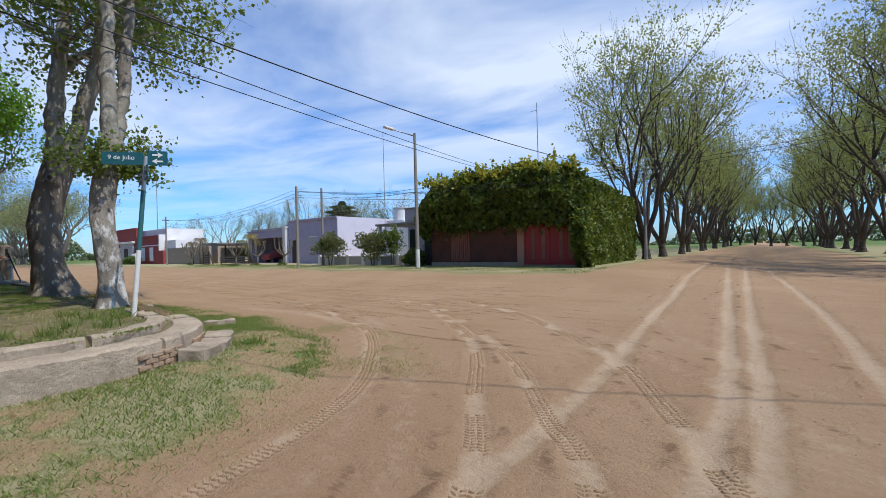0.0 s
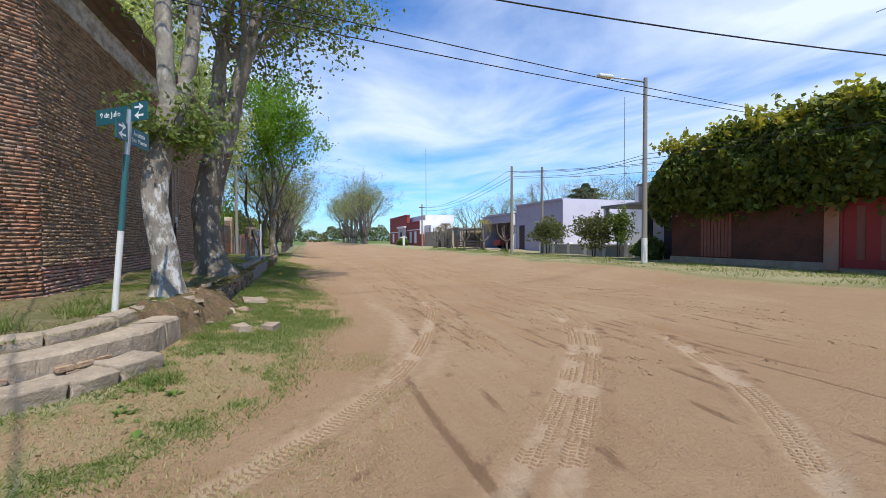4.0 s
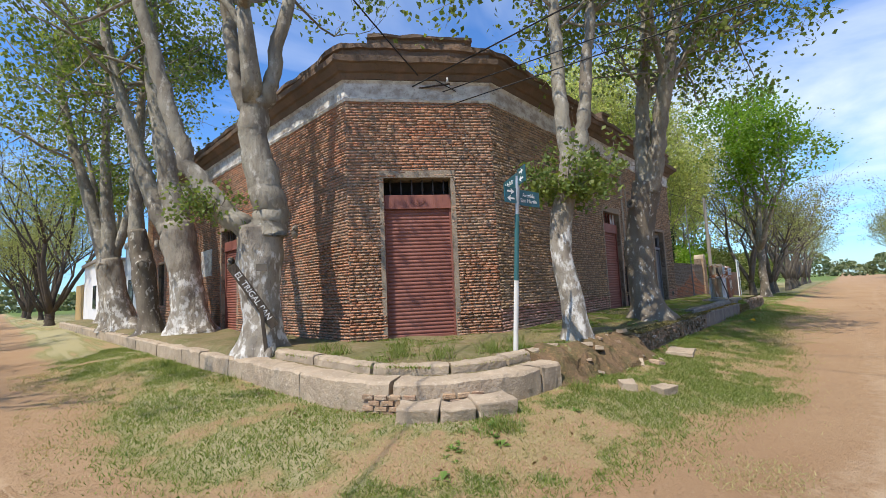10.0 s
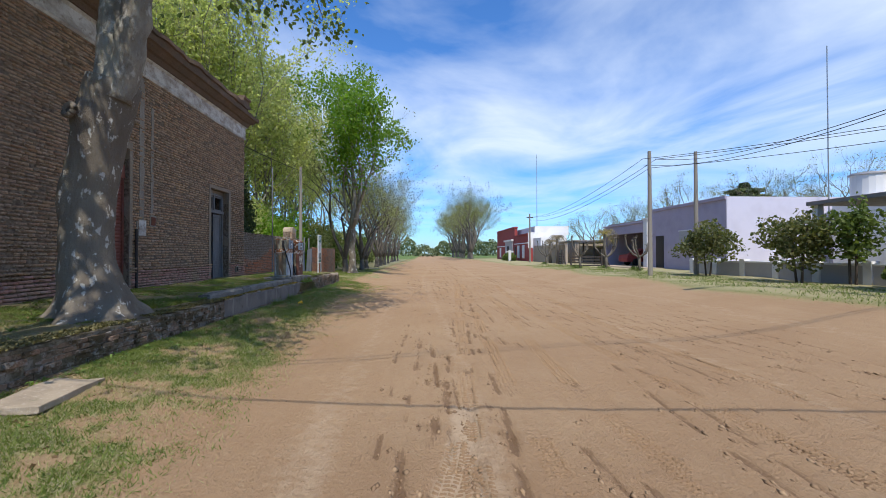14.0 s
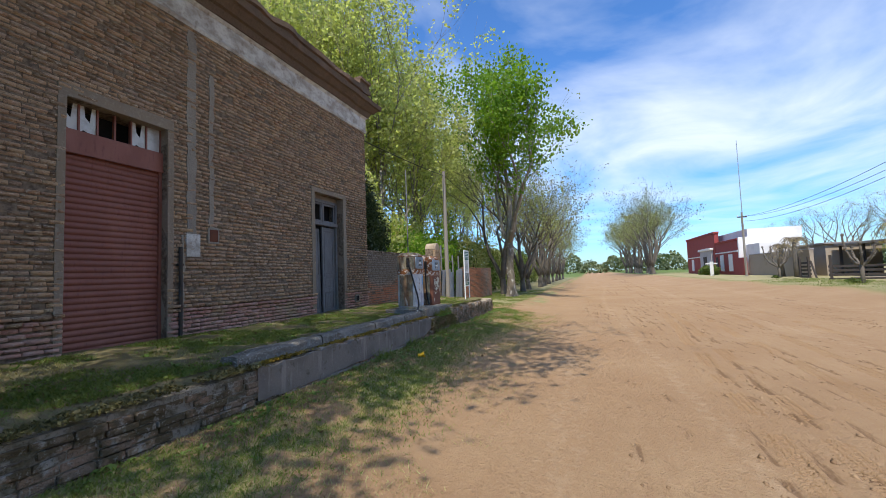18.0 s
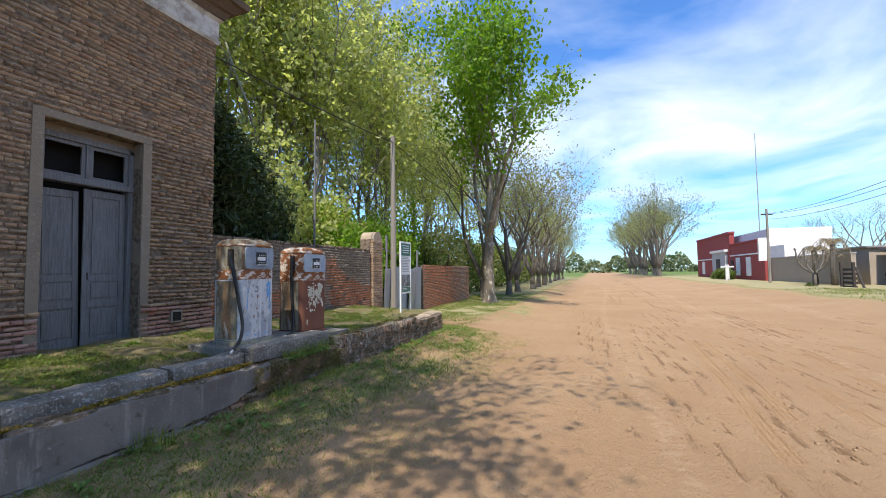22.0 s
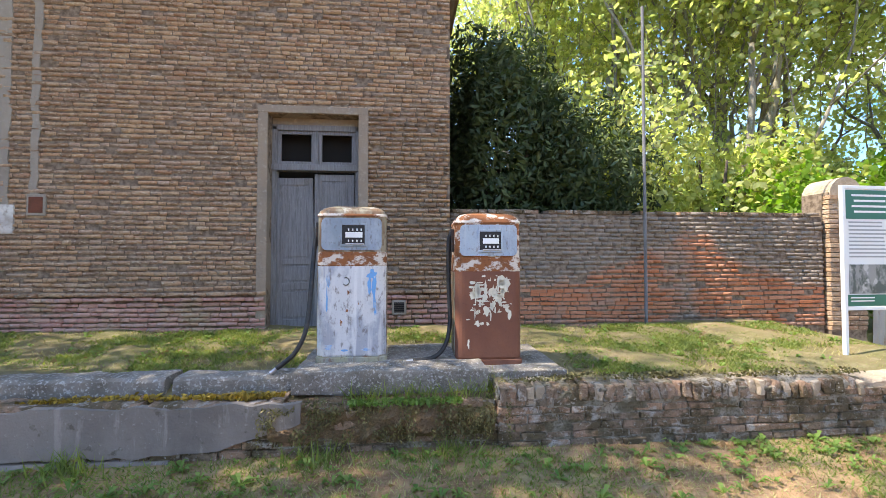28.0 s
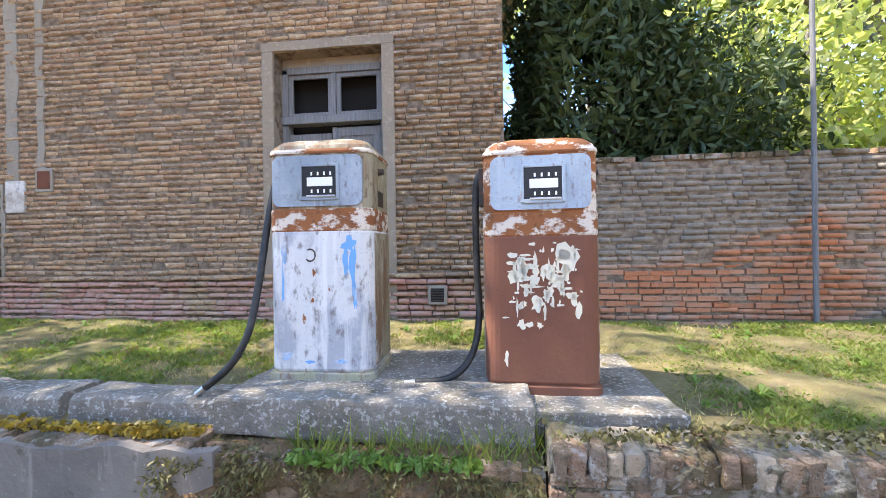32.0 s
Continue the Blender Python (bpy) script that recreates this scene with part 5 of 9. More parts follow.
    # flat slabs lying in the grass
    for x, y, w, d, rz, h in ((-12.05, -3.15, 1.05, 0.46, 10, 0.07), (-15.5, -3.35, 0.34, 0.2, 30, 0.12), (-15.3, -3.75, 0.28, 0.22, -20, 0.13)):
        bm = box(-w / 2, w / 2, -d / 2, d / 2, 0, h, 0.012)
        bmesh.ops.subdivide_edges(bm, edges=bm.edges[:], cuts=2, use_grid_fill=True)
        me = bpy.data.meshes.new("stone_slab"); bm.to_mesh(me); bm.free(); me.materials.append(M_CONCRETE)
        ob = part("stone_slab", ragged(me, 0.025, 5.0), None, None)
        ob.matrix_basis = pose(x, y, float(ground_z(np.array(x), np.array(y))) - 0.01, 3, 2, rz)
        tagged(ob, "flat pinkish stone slab lying in the grass", "stone slab")
    # rubble where the kerb has given way
    for i in range(17):
        x, y = rng.uniform(-15.3, -12.6), rng.uniform(-3.2, -2.3)
        s = rng.choice((0.035, 0.05, 0.06, 0.09, 0.12)) * (1.0 if y < -2.5 else 1.3)
        bm = box(-s, s, -s * 0.55, s * 0.55, -s * 0.3, s * 0.35, s * 0.12)
        me = bpy.data.meshes.new("rubble_stone"); bm.to_mesh(me); bm.free()
        me.materials.append(M_CONCRETE if rng.random() < 0.6 else M_BRICK_PIECE)
        ob = part("rubble_stone", ragged(me, s * 0.25, 6.0), None, None)
        z = 0.2 + 0.45 * float(np.clip((y - KERB_Y + 0.35) / 0.6, 0, 1))
        ob.matrix_basis = pose(x, y, z + s * 0.18, rng.uniform(-18, 18), rng.uniform(-18, 18), rng.uniform(0, 180))
        tagged(ob, "broken piece of kerb rubble beside the tree", "rubble", "kerb rubble")


build_kerbs()

# ---- fuel pumps ----
def paint(name, base, rust, patch, patch_range, streak, streak_amt, low_rust=0.0):
    return material(name, base, 0.6, layers=[
        ("noise", 3.2, (1, 1, 0.7), patch_range[0], patch_range[1], patch, 0.9),
        ("noise", 26.0, (1, 1, 0.5), 0.56, 0.66, rust, 0.7),
        ("noise", 7.0, (2.2, 2.2, 0.16), 0.52, 0.66, streak, streak_amt),
        ("noise", 60.0, ONE, 0.60, 0.70, rust, 0.6)], bump=[(30.0, ONE, 0.004)], spec=0.4)


M_P_WHITE = paint("flaking_white_paint", (0.54, 0.55, 0.55), (0.13, 0.11, 0.10), (0.30, 0.32, 0.36), (0.47, 0.56), (0.70, 0.70, 0.68), 0.6)
M_P_BLUE = paint("sky_blue_paint", (0.13, 0.34, 0.62), (0.25, 0.2, 0.16), (0.50, 0.52, 0.54), (0.50, 0.58), (0.42, 0.44, 0.46), 0.5)
M_P_GREY = paint("blue_grey_panel", (0.20, 0.25, 0.295), (0.10, 0.09, 0.09), (0.31, 0.365, 0.42), (0.46, 0.60), (0.18, 0.21, 0.27), 0.5)
M_P_GREY2 = paint("pale_blue_panel", (0.30, 0.37, 0.44), (0.16, 0.13, 0.12), (0.22, 0.27, 0.33), (0.52, 0.66), (0.42, 0.47, 0.53), 0.5)
M_P_RUST = material("rust_brown_sheet", (0.155, 0.062, 0.038), 0.75, layers=[
    ("noise", 2.4, ONE, 0.45, 0.7, (0.20, 0.085, 0.05), 0.7),
    ("noise", 40.0, ONE, 0.6, 0.7, (0.09, 0.04, 0.03), 0.6)], bump=[(40.0, ONE, 0.003)], spec=0.3)
M_P_BAND = material("orange_rust_band", (0.25, 0.095, 0.035), 0.8, layers=[
    ("noise", 3.0, ONE, 0.45, 0.65, (0.15, 0.06, 0.03), 0.8),
    ("noise", 9.0, (1, 1, 1.6), 0.50, 0.57, (0.60, 0.55, 0.48), 0.9),
    ("noise", 30.0, ONE, 0.55, 0.68, (0.13, 0.05, 0.025), 0.8)], bump=[(40.0, ONE, 0.004)], spec=0.25)
M_P_CREAM = material("cream_paint_flake", (0.60, 0.57, 0.46), 0.7, layers=[("noise", 16.0, ONE, 0.5, 0.7, (0.42, 0.40, 0.34), 0.8)], spec=0.3)
M_P_SIDE = paint("yellowed_side_paint", (0.32, 0.30, 0.20), (0.17, 0.08, 0.04), (0.24, 0.25, 0.24), (0.46, 0.58), (0.2, 0.12, 0.06), 0.6)
M_P_OLDSIDE = material("rust_streaked_side", (0.27, 0.24, 0.17), 0.7, layers=[
    ("noise", 4.0, (2, 2, 0.35), 0.44, 0.58, (0.16, 0.085, 0.045), 0.85),
    ("noise", 9.0, (1, 1, 0.5), 0.56, 0.64, (0.40, 0.39, 0.36), 0.8),
    ("noise", 30.0, (1, 1, 0.5), 0.55, 0.65, (0.09, 0.05, 0.03), 0.7)], bump=[(40.0, ONE, 0.004)], spec=0.3)
M_RUBBER = material("black_rubber", (0.018, 0.018, 0.018), 0.55, layers=[("noise", 20.0, ONE, 0.5, 0.7, (0.05, 0.048, 0.045), 0.7)])
M_BLACK = material("black_dial", (0.015, 0.015, 0.017), 0.4)
M_CHROME = material("dull_chrome", (0.5, 0.5, 0.5), 0.35, 0.8, layers=[("noise", 20.0, ONE, 0.5, 0.7, (0.3, 0.26, 0.22), 0.7)])
M_LETTER = material("white_lettering", (0.72, 0.73, 0.72), 0.6)


def rounded_rect(w, d, r, n=5, front_bow=0.0):
    pts = []
    for cx, cy, a0 in ((w / 2 - r, -d / 2 + r, -90), (w / 2 - r, d / 2 - r, 0), (-w / 2 + r, d / 2 - r, 90), (-w / 2 + r, -d / 2 + r, 180)):
        for i in range(n + 1):
            a = radians(a0 + 90 * i / n)
            pts.append((cx + r * math.cos(a), cy + r * math.sin(a)))
    return pts


def lofted(levels, closed=True):
    """Levels: (z, w, d, r)."""
    bm = bmesh.new()
    rings = [[bm.verts.new((x, y, z)) for x, y in rounded_rect(w, d, r)] for z, w, d, r in levels]
    for a, b in zip(rings[:-1], rings[1:]):
        n = len(a)
        for i in range(n):
            bm.faces.new((a[i], a[(i + 1) % n], b[(i + 1) % n], b[i]))
    bm.faces.new(rings[0][::-1]); bm.faces.new(rings[-1])
    return bm


def blob_patch(rng, cx, cz, rx, rz, y, n=16, thick=0.0025):
    """A ragged flake of paint standing a little proud of the sheet behind."""
    bm = bmesh.new()
    pts = []
    for i in range(n):
        a = 2 * math.pi * i / n
        k = rng.uniform(0.5, 1.2)
        pts.append((cx + rx * k * math.cos(a), cz + rz * k * math.sin(a)))
    fr = [bm.verts.new((x, y - thick, z)) for x, z in pts]
    bk = [bm.verts.new((x, y + 0.004, z)) for x, z in pts]
    bm.faces.new(fr)
    for i in range(n):
        bm.faces.new((fr[i], bk[i], bk[(i + 1) % n], fr[(i + 1) % n]))
    return bm


def fuel_pump(at, rz, lower, panel, label, rusty, hose_pts, seed):
    rng = random.Random(seed)
    ob = thing("fuel_pump", at, rz, label, "fuel pump", "old fuel pumps")
    w, d = 0.62, 0.50
    part("plinth", lofted([(-0.03, w + 0.02, d + 0.02, 0.06), (0.02, w + 0.02, d + 0.02, 0.06), (0.025, w - 0.02, d - 0.02, 0.06), (0.045, w - 0.02, d - 0.02, 0.06)]), M_P_RUST if rusty else M_P_SIDE, ob)
    part("lower_body", lofted([(0.03, w - 0.015, d - 0.015, 0.08), (0.045, w, d, 0.085), (0.83, w, d, 0.085), (0.845, w - 0.012, d - 0.012, 0.08)]), lower, ob, smooth=False)
    for sx in (-1, 1):
        part("side_sheet", box(min(sx * (w / 2 - 0.004), sx * (w / 2 + 0.004)), max(sx * (w / 2 - 0.004), sx * (w / 2 + 0.004)), -d / 2 + 0.075, d / 2 - 0.075, 0.05, 0.825, 0.002), M_P_OLDSIDE, ob, "side sheet streaked with rust")
    part("rust_band", lofted([(0.835, w - 0.006, d - 0.006, 0.082), (0.845, w + 0.004, d + 0.004, 0.085), (0.96, w + 0.004, d + 0.004, 0.085), (0.968, w - 0.006, d - 0.006, 0.082)]), M_P_BAND, ob, "orange rust showing through white paint")
    part("head", lofted([(0.955, w - 0.004, d - 0.004, 0.085), (1.30, w - 0.004, d - 0.004, 0.085), (1.335, w - 0.03, d - 0.03, 0.085), (1.365, w - 0.09, d - 0.09, 0.085), (1.385, w - 0.2, d - 0.2, 0.08), (1.392, w - 0.36, d - 0.3, 0.06)]), M_P_OLDSIDE if not rusty else M_P_BAND, ob, smooth=False)
    part("cap_rim", lofted([(1.285, w + 0.01, d + 0.01, 0.09), (1.297, w + 0.012, d + 0.012, 0.09), (1.31, w + 0.002, d + 0.002, 0.088)]), M_P_BAND, ob, "rusty rim round the top")
    # face panel with rounded corners, a hole left for the dial
    f = -d / 2
    face = part("face_panel", lofted_face(w - 0.09, 0.29, 0.045, f - 0.012, f + 0.004, 1.125), panel, ob, "flat painted panel round the dial")
    x0, x1, z0, z1 = -0.085, 0.115, 1.035, 1.205
    for nm, b in (("dial_frame", (x0 - 0.018, x0, z0 - 0.018, z1 + 0.018)), ("dial_frame", (x1, x1 + 0.018, z0 - 0.018, z1 + 0.018)), ("dial_frame", (x0, x1, z1, z1 + 0.018)), ("dial_frame", (x0, x1, z0 - 0.022, z0))):
        part(nm, box(b[0], b[1], f - 0.022, f - 0.008, b[2], b[3], 0.003), panel if nm != "dial_sill" else M_CHROME, face)
    part("dial", box(x0, x1, f - 0.0165, f - 0.0125, z0, z1), M_BLACK, face)
    part("dial_plate", box(x0 + 0.03, x1 - 0.02, f - 0.0205, f - 0.016, z0 + 0.058, z0 + 0.108, 0.001), M_LETTER, face, "white printed plate")
    for row, zz in enumerate((z0 + 0.028, z0 + 0.128)):
        for i in range(4):
            xx = x0 + 0.045 + i * 0.037
            part("digit_wheel", box(xx, xx + 0.027, f - 0.0195, f - 0.0162, zz - 0.012, zz + 0.016, 0.002), M_BLACK, face)
            part("digit", text_or_bar(xx + 0.008, f - 0.0202, zz - 0.009, 0.010, 0.02), M_LETTER, face)
    part("dial_lip", box(x0 + 0.03, x1 - 0.005, f - 0.03, f - 0.012, z0 - 0.004, z0 + 0.006, 0.002), M_CHROME, face)
    # side fittings
    part("lamp_stub", cyl((w / 2 - 0.005, -0.05, 1.20), (w / 2 + 0.03, -0.05, 1.20), 0.022, 0.018, 10), M_IRON, ob)
    part("side_plate", box(w / 2 - 0.003, w / 2 + 0.006, -0.08, 0.03, 0.99, 1.08, 0.002), M_IRON, ob)
    part("hook", box(-w / 2 - 0.03, -w / 2 + 0.002, -0.11, -0.03, 1.02, 1.24, 0.006), M_IRON, ob)
    if rusty:
        spots = [(rng.gauss(0.0, 0.12), 0.63 + rng.gauss(0, 0.12), 0.006 + 0.04 * rng.random() ** 2.5, 0.006 + 0.05 * rng.random() ** 2.2) for _ in range(120)]
        spots += [(-0.16, 0.105, 0.09, 0.035), (0.19, 0.10, 0.075, 0.04), (-0.22, 0.36, 0.035, 0.09), (-0.19, 0.17, 0.014, 0.045), (-0.01, 0.35, 0.018, 0.02), (0.14, 0.72, 0.07, 0.08)]
        for x, z, rx, rz_ in spots:
            if abs(x) + rx < 0.225 and 0.07 < z - rz_ and z + rz_ < 0.82:
                part("paint_flake", blob_patch(rng, x, z, rx, rz_, -d / 2, rng.randint(9, 15)), M_P_CREAM, ob)
    else:
        for x, z, rx, rz_ in ((0.2, 0.62, 0.022, 0.16), (0.18, 0.76, 0.05, 0.045), (0.21, 0.48, 0.012, 0.10), (0.16, 0.66, 0.02, 0.08), (-0.205, 0.72, 0.022, 0.075), (-0.215, 0.55, 0.01, 0.12), (-0.2, 0.12, 0.03, 0.025), (0.13, 0.09, 0.05, 0.014), (-0.05, 0.085, 0.04, 0.01)):
            part("paint_flake", blob_patch(rng, x, z, rx, rz_, -d / 2, 14), M_P_BLUE, ob, "remnant of sky-blue paint")
        for x, z, rx, rz_ in ((-0.03, 0.60, 0.012, 0.03), (-0.04, 0.44, 0.01, 0.02), (0.06, 0.5, 0.006, 0.012), (-0.09, 0.33, 0.012, 0.03)):
            part("rust_spot", blob_patch(rng, x, z, rx, rz_, -d / 2 - 0.001, 10), M_P_BAND, ob)
        ring = [(-0.05 + 0.03 * math.cos(a), 0.70 + 0.035 * math.sin(a)) for a in [radians(-140 + 26 * i) for i in range(11)]]
        part("painted_figure", tube_mesh("painted_figure", [(x, -d / 2 - 0.001, z) for x, z in ring], [0.0045] * len(ring), M_IRON, 5), None, ob, "faded stencilled figure")
    hose = part("hose", tube_mesh("hose", hose_pts, [0.021] * len(hose_pts), M_RUBBER, 9), None, ob, "black rubber hose hanging to the ground")
    e0, e1 = Vector(hose_pts[-2]), Vector(hose_pts[-1])
    part("nozzle", cyl(e1 - (e1 - e0).normalized() * 0.02, e1 + (e1 - e0).normalized() * 0.06, 0.019, 0.015, 10), M_CHROME, hose)
    return ob


def lofted_face(w, h, r, y0, y1, zc):
    bm = bmesh.new()
    pts = rounded_rect(w, h, r, 4)
    fr = [bm.verts.new((x, y0, zc + z)) for x, z in pts]
    bk = [bm.verts.new((x, y1, zc + z)) for x, z in pts]
    bm.faces.new(fr)
    for i in range(len(pts)):
        bm.faces.new((fr[i], bk[i], bk[(i + 1) % len(pts)], fr[(i + 1) % len(pts)]))
    return bm


def text_or_bar(x, y, z, w, h):
    return box(x, x + w, y - 0.0006, y + 0.0006, z, z + h)


def curve_pts(keys, n=26):
    """A smooth line through a few places."""
    K = [Vector(k) for k in keys]
    out = []
    for i in range(n + 1):
        t = i / n * (len(K) - 1)
        k = min(int(t), len(K) - 2)
        u = t - k
        p0, p1, p2, p3 = K[max(k - 1, 0)], K[k], K[k + 1], K[min(k + 2, len(K) - 1)]
        out.append(0.5 * ((2 * p1) + (p2 - p0) * u + (2 * p0 - 5 * p1 + 4 * p2 - p3) * u * u + (3 * p1 - p0 - 3 * p2 + p3) * u ** 3))
    return out


fuel_pump((-1.125, -1.87, 0.815), 1.5, M_P_WHITE, M_P_GREY, "old fuel pump in flaking white and sky-blue paint", False,
          curve_pts([(-0.335, -0.06, 1.2), (-0.35, -0.14, 0.95), (-0.36, -0.25, 0.55), (-0.38, -0.33, 0.28), (-0.46, -0.38, 0.10), (-0.60, -0.40, -0.02)]), 1)
fuel_pump((0.14, -1.86, 0.765), -2.0, M_P_RUST, M_P_GREY2, "old fuel pump rusted brown with cream paint flakes", True,
          curve_pts([(-0.335, -0.07, 1.22), (-0.36, -0.08, 1.1), (-0.36, -0.08, 0.7), (-0.35, -0.10, 0.35), (-0.40, -0.16, 0.14), (-0.52, -0.24, 0.045), (-0.70, -0.28, 0.03)]), 2)


# ---- signs and posts ----
def text_mesh(txt, size, mat, name="lettering"):
    cu = bpy.data.curves.new("t", "FONT")
    cu.body, cu.size, cu.extrude = txt, size, 0.0008
    cu.align_x, cu.align_y = "CENTER", "CENTER"
    o = bpy.data.objects.new("t", cu)
    scene.collection.objects.link(o)
    me = bpy.data.meshes.new_from_object(o.evaluated_get(bpy.context.evaluated_depsgraph_get()))
    bpy.data.objects.remove(o)
    bpy.data.curves.remove(cu)
    me.materials.clear()
    me.materials.append(mat)
    me.name = name
    return me


M_SIGN = material("teal_sign_enamel", (0.018, 0.095, 0.115), 0.35, layers=[("noise", 6.0, ONE, 0.5, 0.7, (0.04, 0.12, 0.135), 0.6)])


def arrow_bm(flip):
    """A bent arrow: a hook and a head, as on one-way street plates."""
    bm = bmesh.new()
    s = -1 if flip else 1
    def poly(pts):
        fr = [bm.verts.new((s * x, -0.001, z)) for x, z in pts]
        bk = [bm.verts.new((s * x, 0.001, z)) for x, z in pts]
        bm.faces.new(fr if s > 0 else fr[::-1])
        for i in range(len(pts)):
            bm.faces.new((fr[i], bk[i], bk[(i + 1) % len(pts)], fr[(i + 1) % len(pts)]))
    poly([(-0.07, -0.012), (0.02, -0.012), (0.02, 0.012), (-0.07, 0.012)])
    poly([(0.0, -0.045), (0.075, 0.0), (0.0, 0.045), (0.018, 0.0)])
    return bm


def street_sign():
    ob = thing("street_sign", (-15.96, -1.86, 0.62), 0, "street name plates on a white and teal post", "street sign")
    lean = (-0.01, -0.23)
    P = lambda z: (lean[0] * z / 2.7, lean[1] * z / 2.7, z)
    part("lower_post", cyl(P(0.0), P(1.12), 0.038, 0.038, 14), M_POST_WHITE, ob, "white painted lower post")
    part("upper_post", cyl(P(1.12), P(2.15), 0.037, 0.037, 14), M_POST_TEAL, ob, "teal painted upper post")
    part("sleeve", cyl(P(2.15), P(2.75), 0.034, 0.034, 14), M_GALV, ob)
    # local x of a plate runs along it; it is read from the front (-y)
    def plate(z, rz, txt, side, w=0.62, h=0.22, arrow=None):
        pl = part("name_plate", box(0.03 if side > 0 else -w - 0.03, w + 0.03 if side > 0 else -0.03, -0.008, 0.008, -h / 2, h / 2, 0.004), M_SIGN, ob)
        pl.matrix_basis = Matrix.Translation(P(z)) @ pose(0, 0, 0, 0, 0, rz)
        c = side * (w / 2 + 0.03)
        for back in (False, True):
            m = pose(c, 0.0105 if back else -0.0105, 0, 90, 0, 180 if back else 0)
            if txt:
                for i, line in enumerate(txt):
                    t = part("lettering", text_mesh(line, 0.105 if len(txt) == 1 else 0.092, M_LETTER), None, pl)
                    t.matrix_basis = m @ Matrix.Translation((-0.02, (0.045 - 0.09 * i) if len(txt) > 1 else 0.015, 0))
            else:
                for i, fl in enumerate((False, True)):
                    a = part("arrow", arrow_bm(fl ^ back), M_LETTER, pl)
                    a.matrix_basis = pose(c, 0.0105 if back else -0.0105, 0.055 - 0.11 * i, 0, 0, 0)
                    a.scale = (1.15, 1.0, 1.15)
    plate(2.70, -126, ["9 de Julio"], -1)
    plate(2.72, -126, None, 1, 0.30, 0.25)
    plate(2.44, -8, None, -1, 0.26, 0.25)
    plate(2.42, -8, ["Avenida", "San Martin"], 1, 0.50, 0.25)


street_sign()

M_BOARD_WHITE = material("board_white", (0.66, 0.68, 0.66), 0.5)
M_BOARD_GREEN = material("board_green", (0.02, 0.13, 0.085), 0.45)
M_BOARD_TEXT = material("board_text", (0.28, 0.30, 0.30), 0.6)
M_BOARD_PIC = material("board_picture", (0.22, 0.23, 0.22), 0.5, layers=[("noise", 5.0, (2, 1, 1), 0.45, 0.55, (0.05, 0.07, 0.06), 0.9), ("noise", 9.0, ONE, 0.55, 0.62, (0.42, 0.42, 0.40), 0.8)])


def info_board():
    w = 0.70
    ob = thing("info_board", (4.12, -1.78, 0.66), 2, "upright information board with green header and footer", "information board")
    for x in (0.0, w - 0.04):
        part("leg", box(x, x + 0.04, -0.02, 0.02, -0.03, 1.87, 0.004), M_BOARD_WHITE, ob)
    part("top_rail", box(0.04, w - 0.04, -0.02, 0.02, 1.83, 1.87, 0.004), M_BOARD_WHITE, ob)
    part("bottom_rail", box(0.04, w - 0.04, -0.02, 0.02, 0.50, 0.54, 0.004), M_BOARD_WHITE, ob)
    p = part("panel", box(0.04, w - 0.04, -0.012, 0.012, 0.54, 1.83), M_BOARD_WHITE, ob)
    part("header", box(0.045, w - 0.045, -0.016, -0.0125, 1.50, 1.82), M_BOARD_GREEN, p)
    part("footer", box(0.045, w - 0.045, -0.016, -0.0125, 0.545, 0.67), M_BOARD_GREEN, p)
    part("picture", box(0.07, w - 0.07, -0.016, -0.0125, 0.68, 1.00), M_BOARD_PIC, p, "dark photograph")
    rng = random.Random(2)
    for i in range(4):
        k = 0.12 + 0.03 * (i % 2)
        part("text_line", box(k, w - k, -0.018, -0.0162, 1.75 - i * 0.06, 1.772 - i * 0.06), M_BOARD_WHITE, p)
    for i in range(10):
        part("text_line", box(0.08, w - 0.08 - rng.uniform(0, 0.12), -0.0145, -0.0125, 1.455 - i * 0.042, 1.472 - i * 0.042), M_BOARD_TEXT, p)
    for i in range(2):
        part("text_line", box(0.08, 0.38, -0.018, -0.0162, 0.63 - i * 0.035, 0.642 - i * 0.035), M_BOARD_WHITE, p)


info_board()

p2 = thing("concrete_post", (7.22, -0.06, 0.1), 0, "slim pale concrete post beside the fence", "post")
part("post", cyl((0, 0, -0.1), (0, 0, 6.32), 0.11, 0.075, 10), M_CONCPOLE, p2)
p3 = thing("thin_pole", (2.9, -0.05, 0.62), 0, "thin grey steel pole against the yard wall", "pole")
part("pole", cyl((0, 0, 0), (0, 0, 4.9), 0.024, 0.022, 10), M_OLDWOOD, p3)
part("cross_rod", cyl((-0.16, 0, 4.0), (0.16, 0, 4.0), 0.008, 0.008, 6), M_GALV, p3)
wrap = thing("crumpled_wrapper", (-4.0, -3.29, float(ground_at(-4.0, -3.29)) + 0.012), 30, "small crumpled yellow wrapper on the grass", "litter")
bm_ = box(-0.085, 0.085, -0.05, 0.05, -0.03, 0.045, 0.015)
bmesh.ops.subdivide_edges(bm_, edges=bm_.edges[:], cuts=2, use_grid_fill=True)
me_ = bpy.data.meshes.new("wrapper"); bm_.to_mesh(me_); bm_.free()
me_.materials.append(material("yellow_plastic", (0.72, 0.42, 0.02), 0.4))
part("film", ragged(me_, 0.05, 14.0), None, wrap)

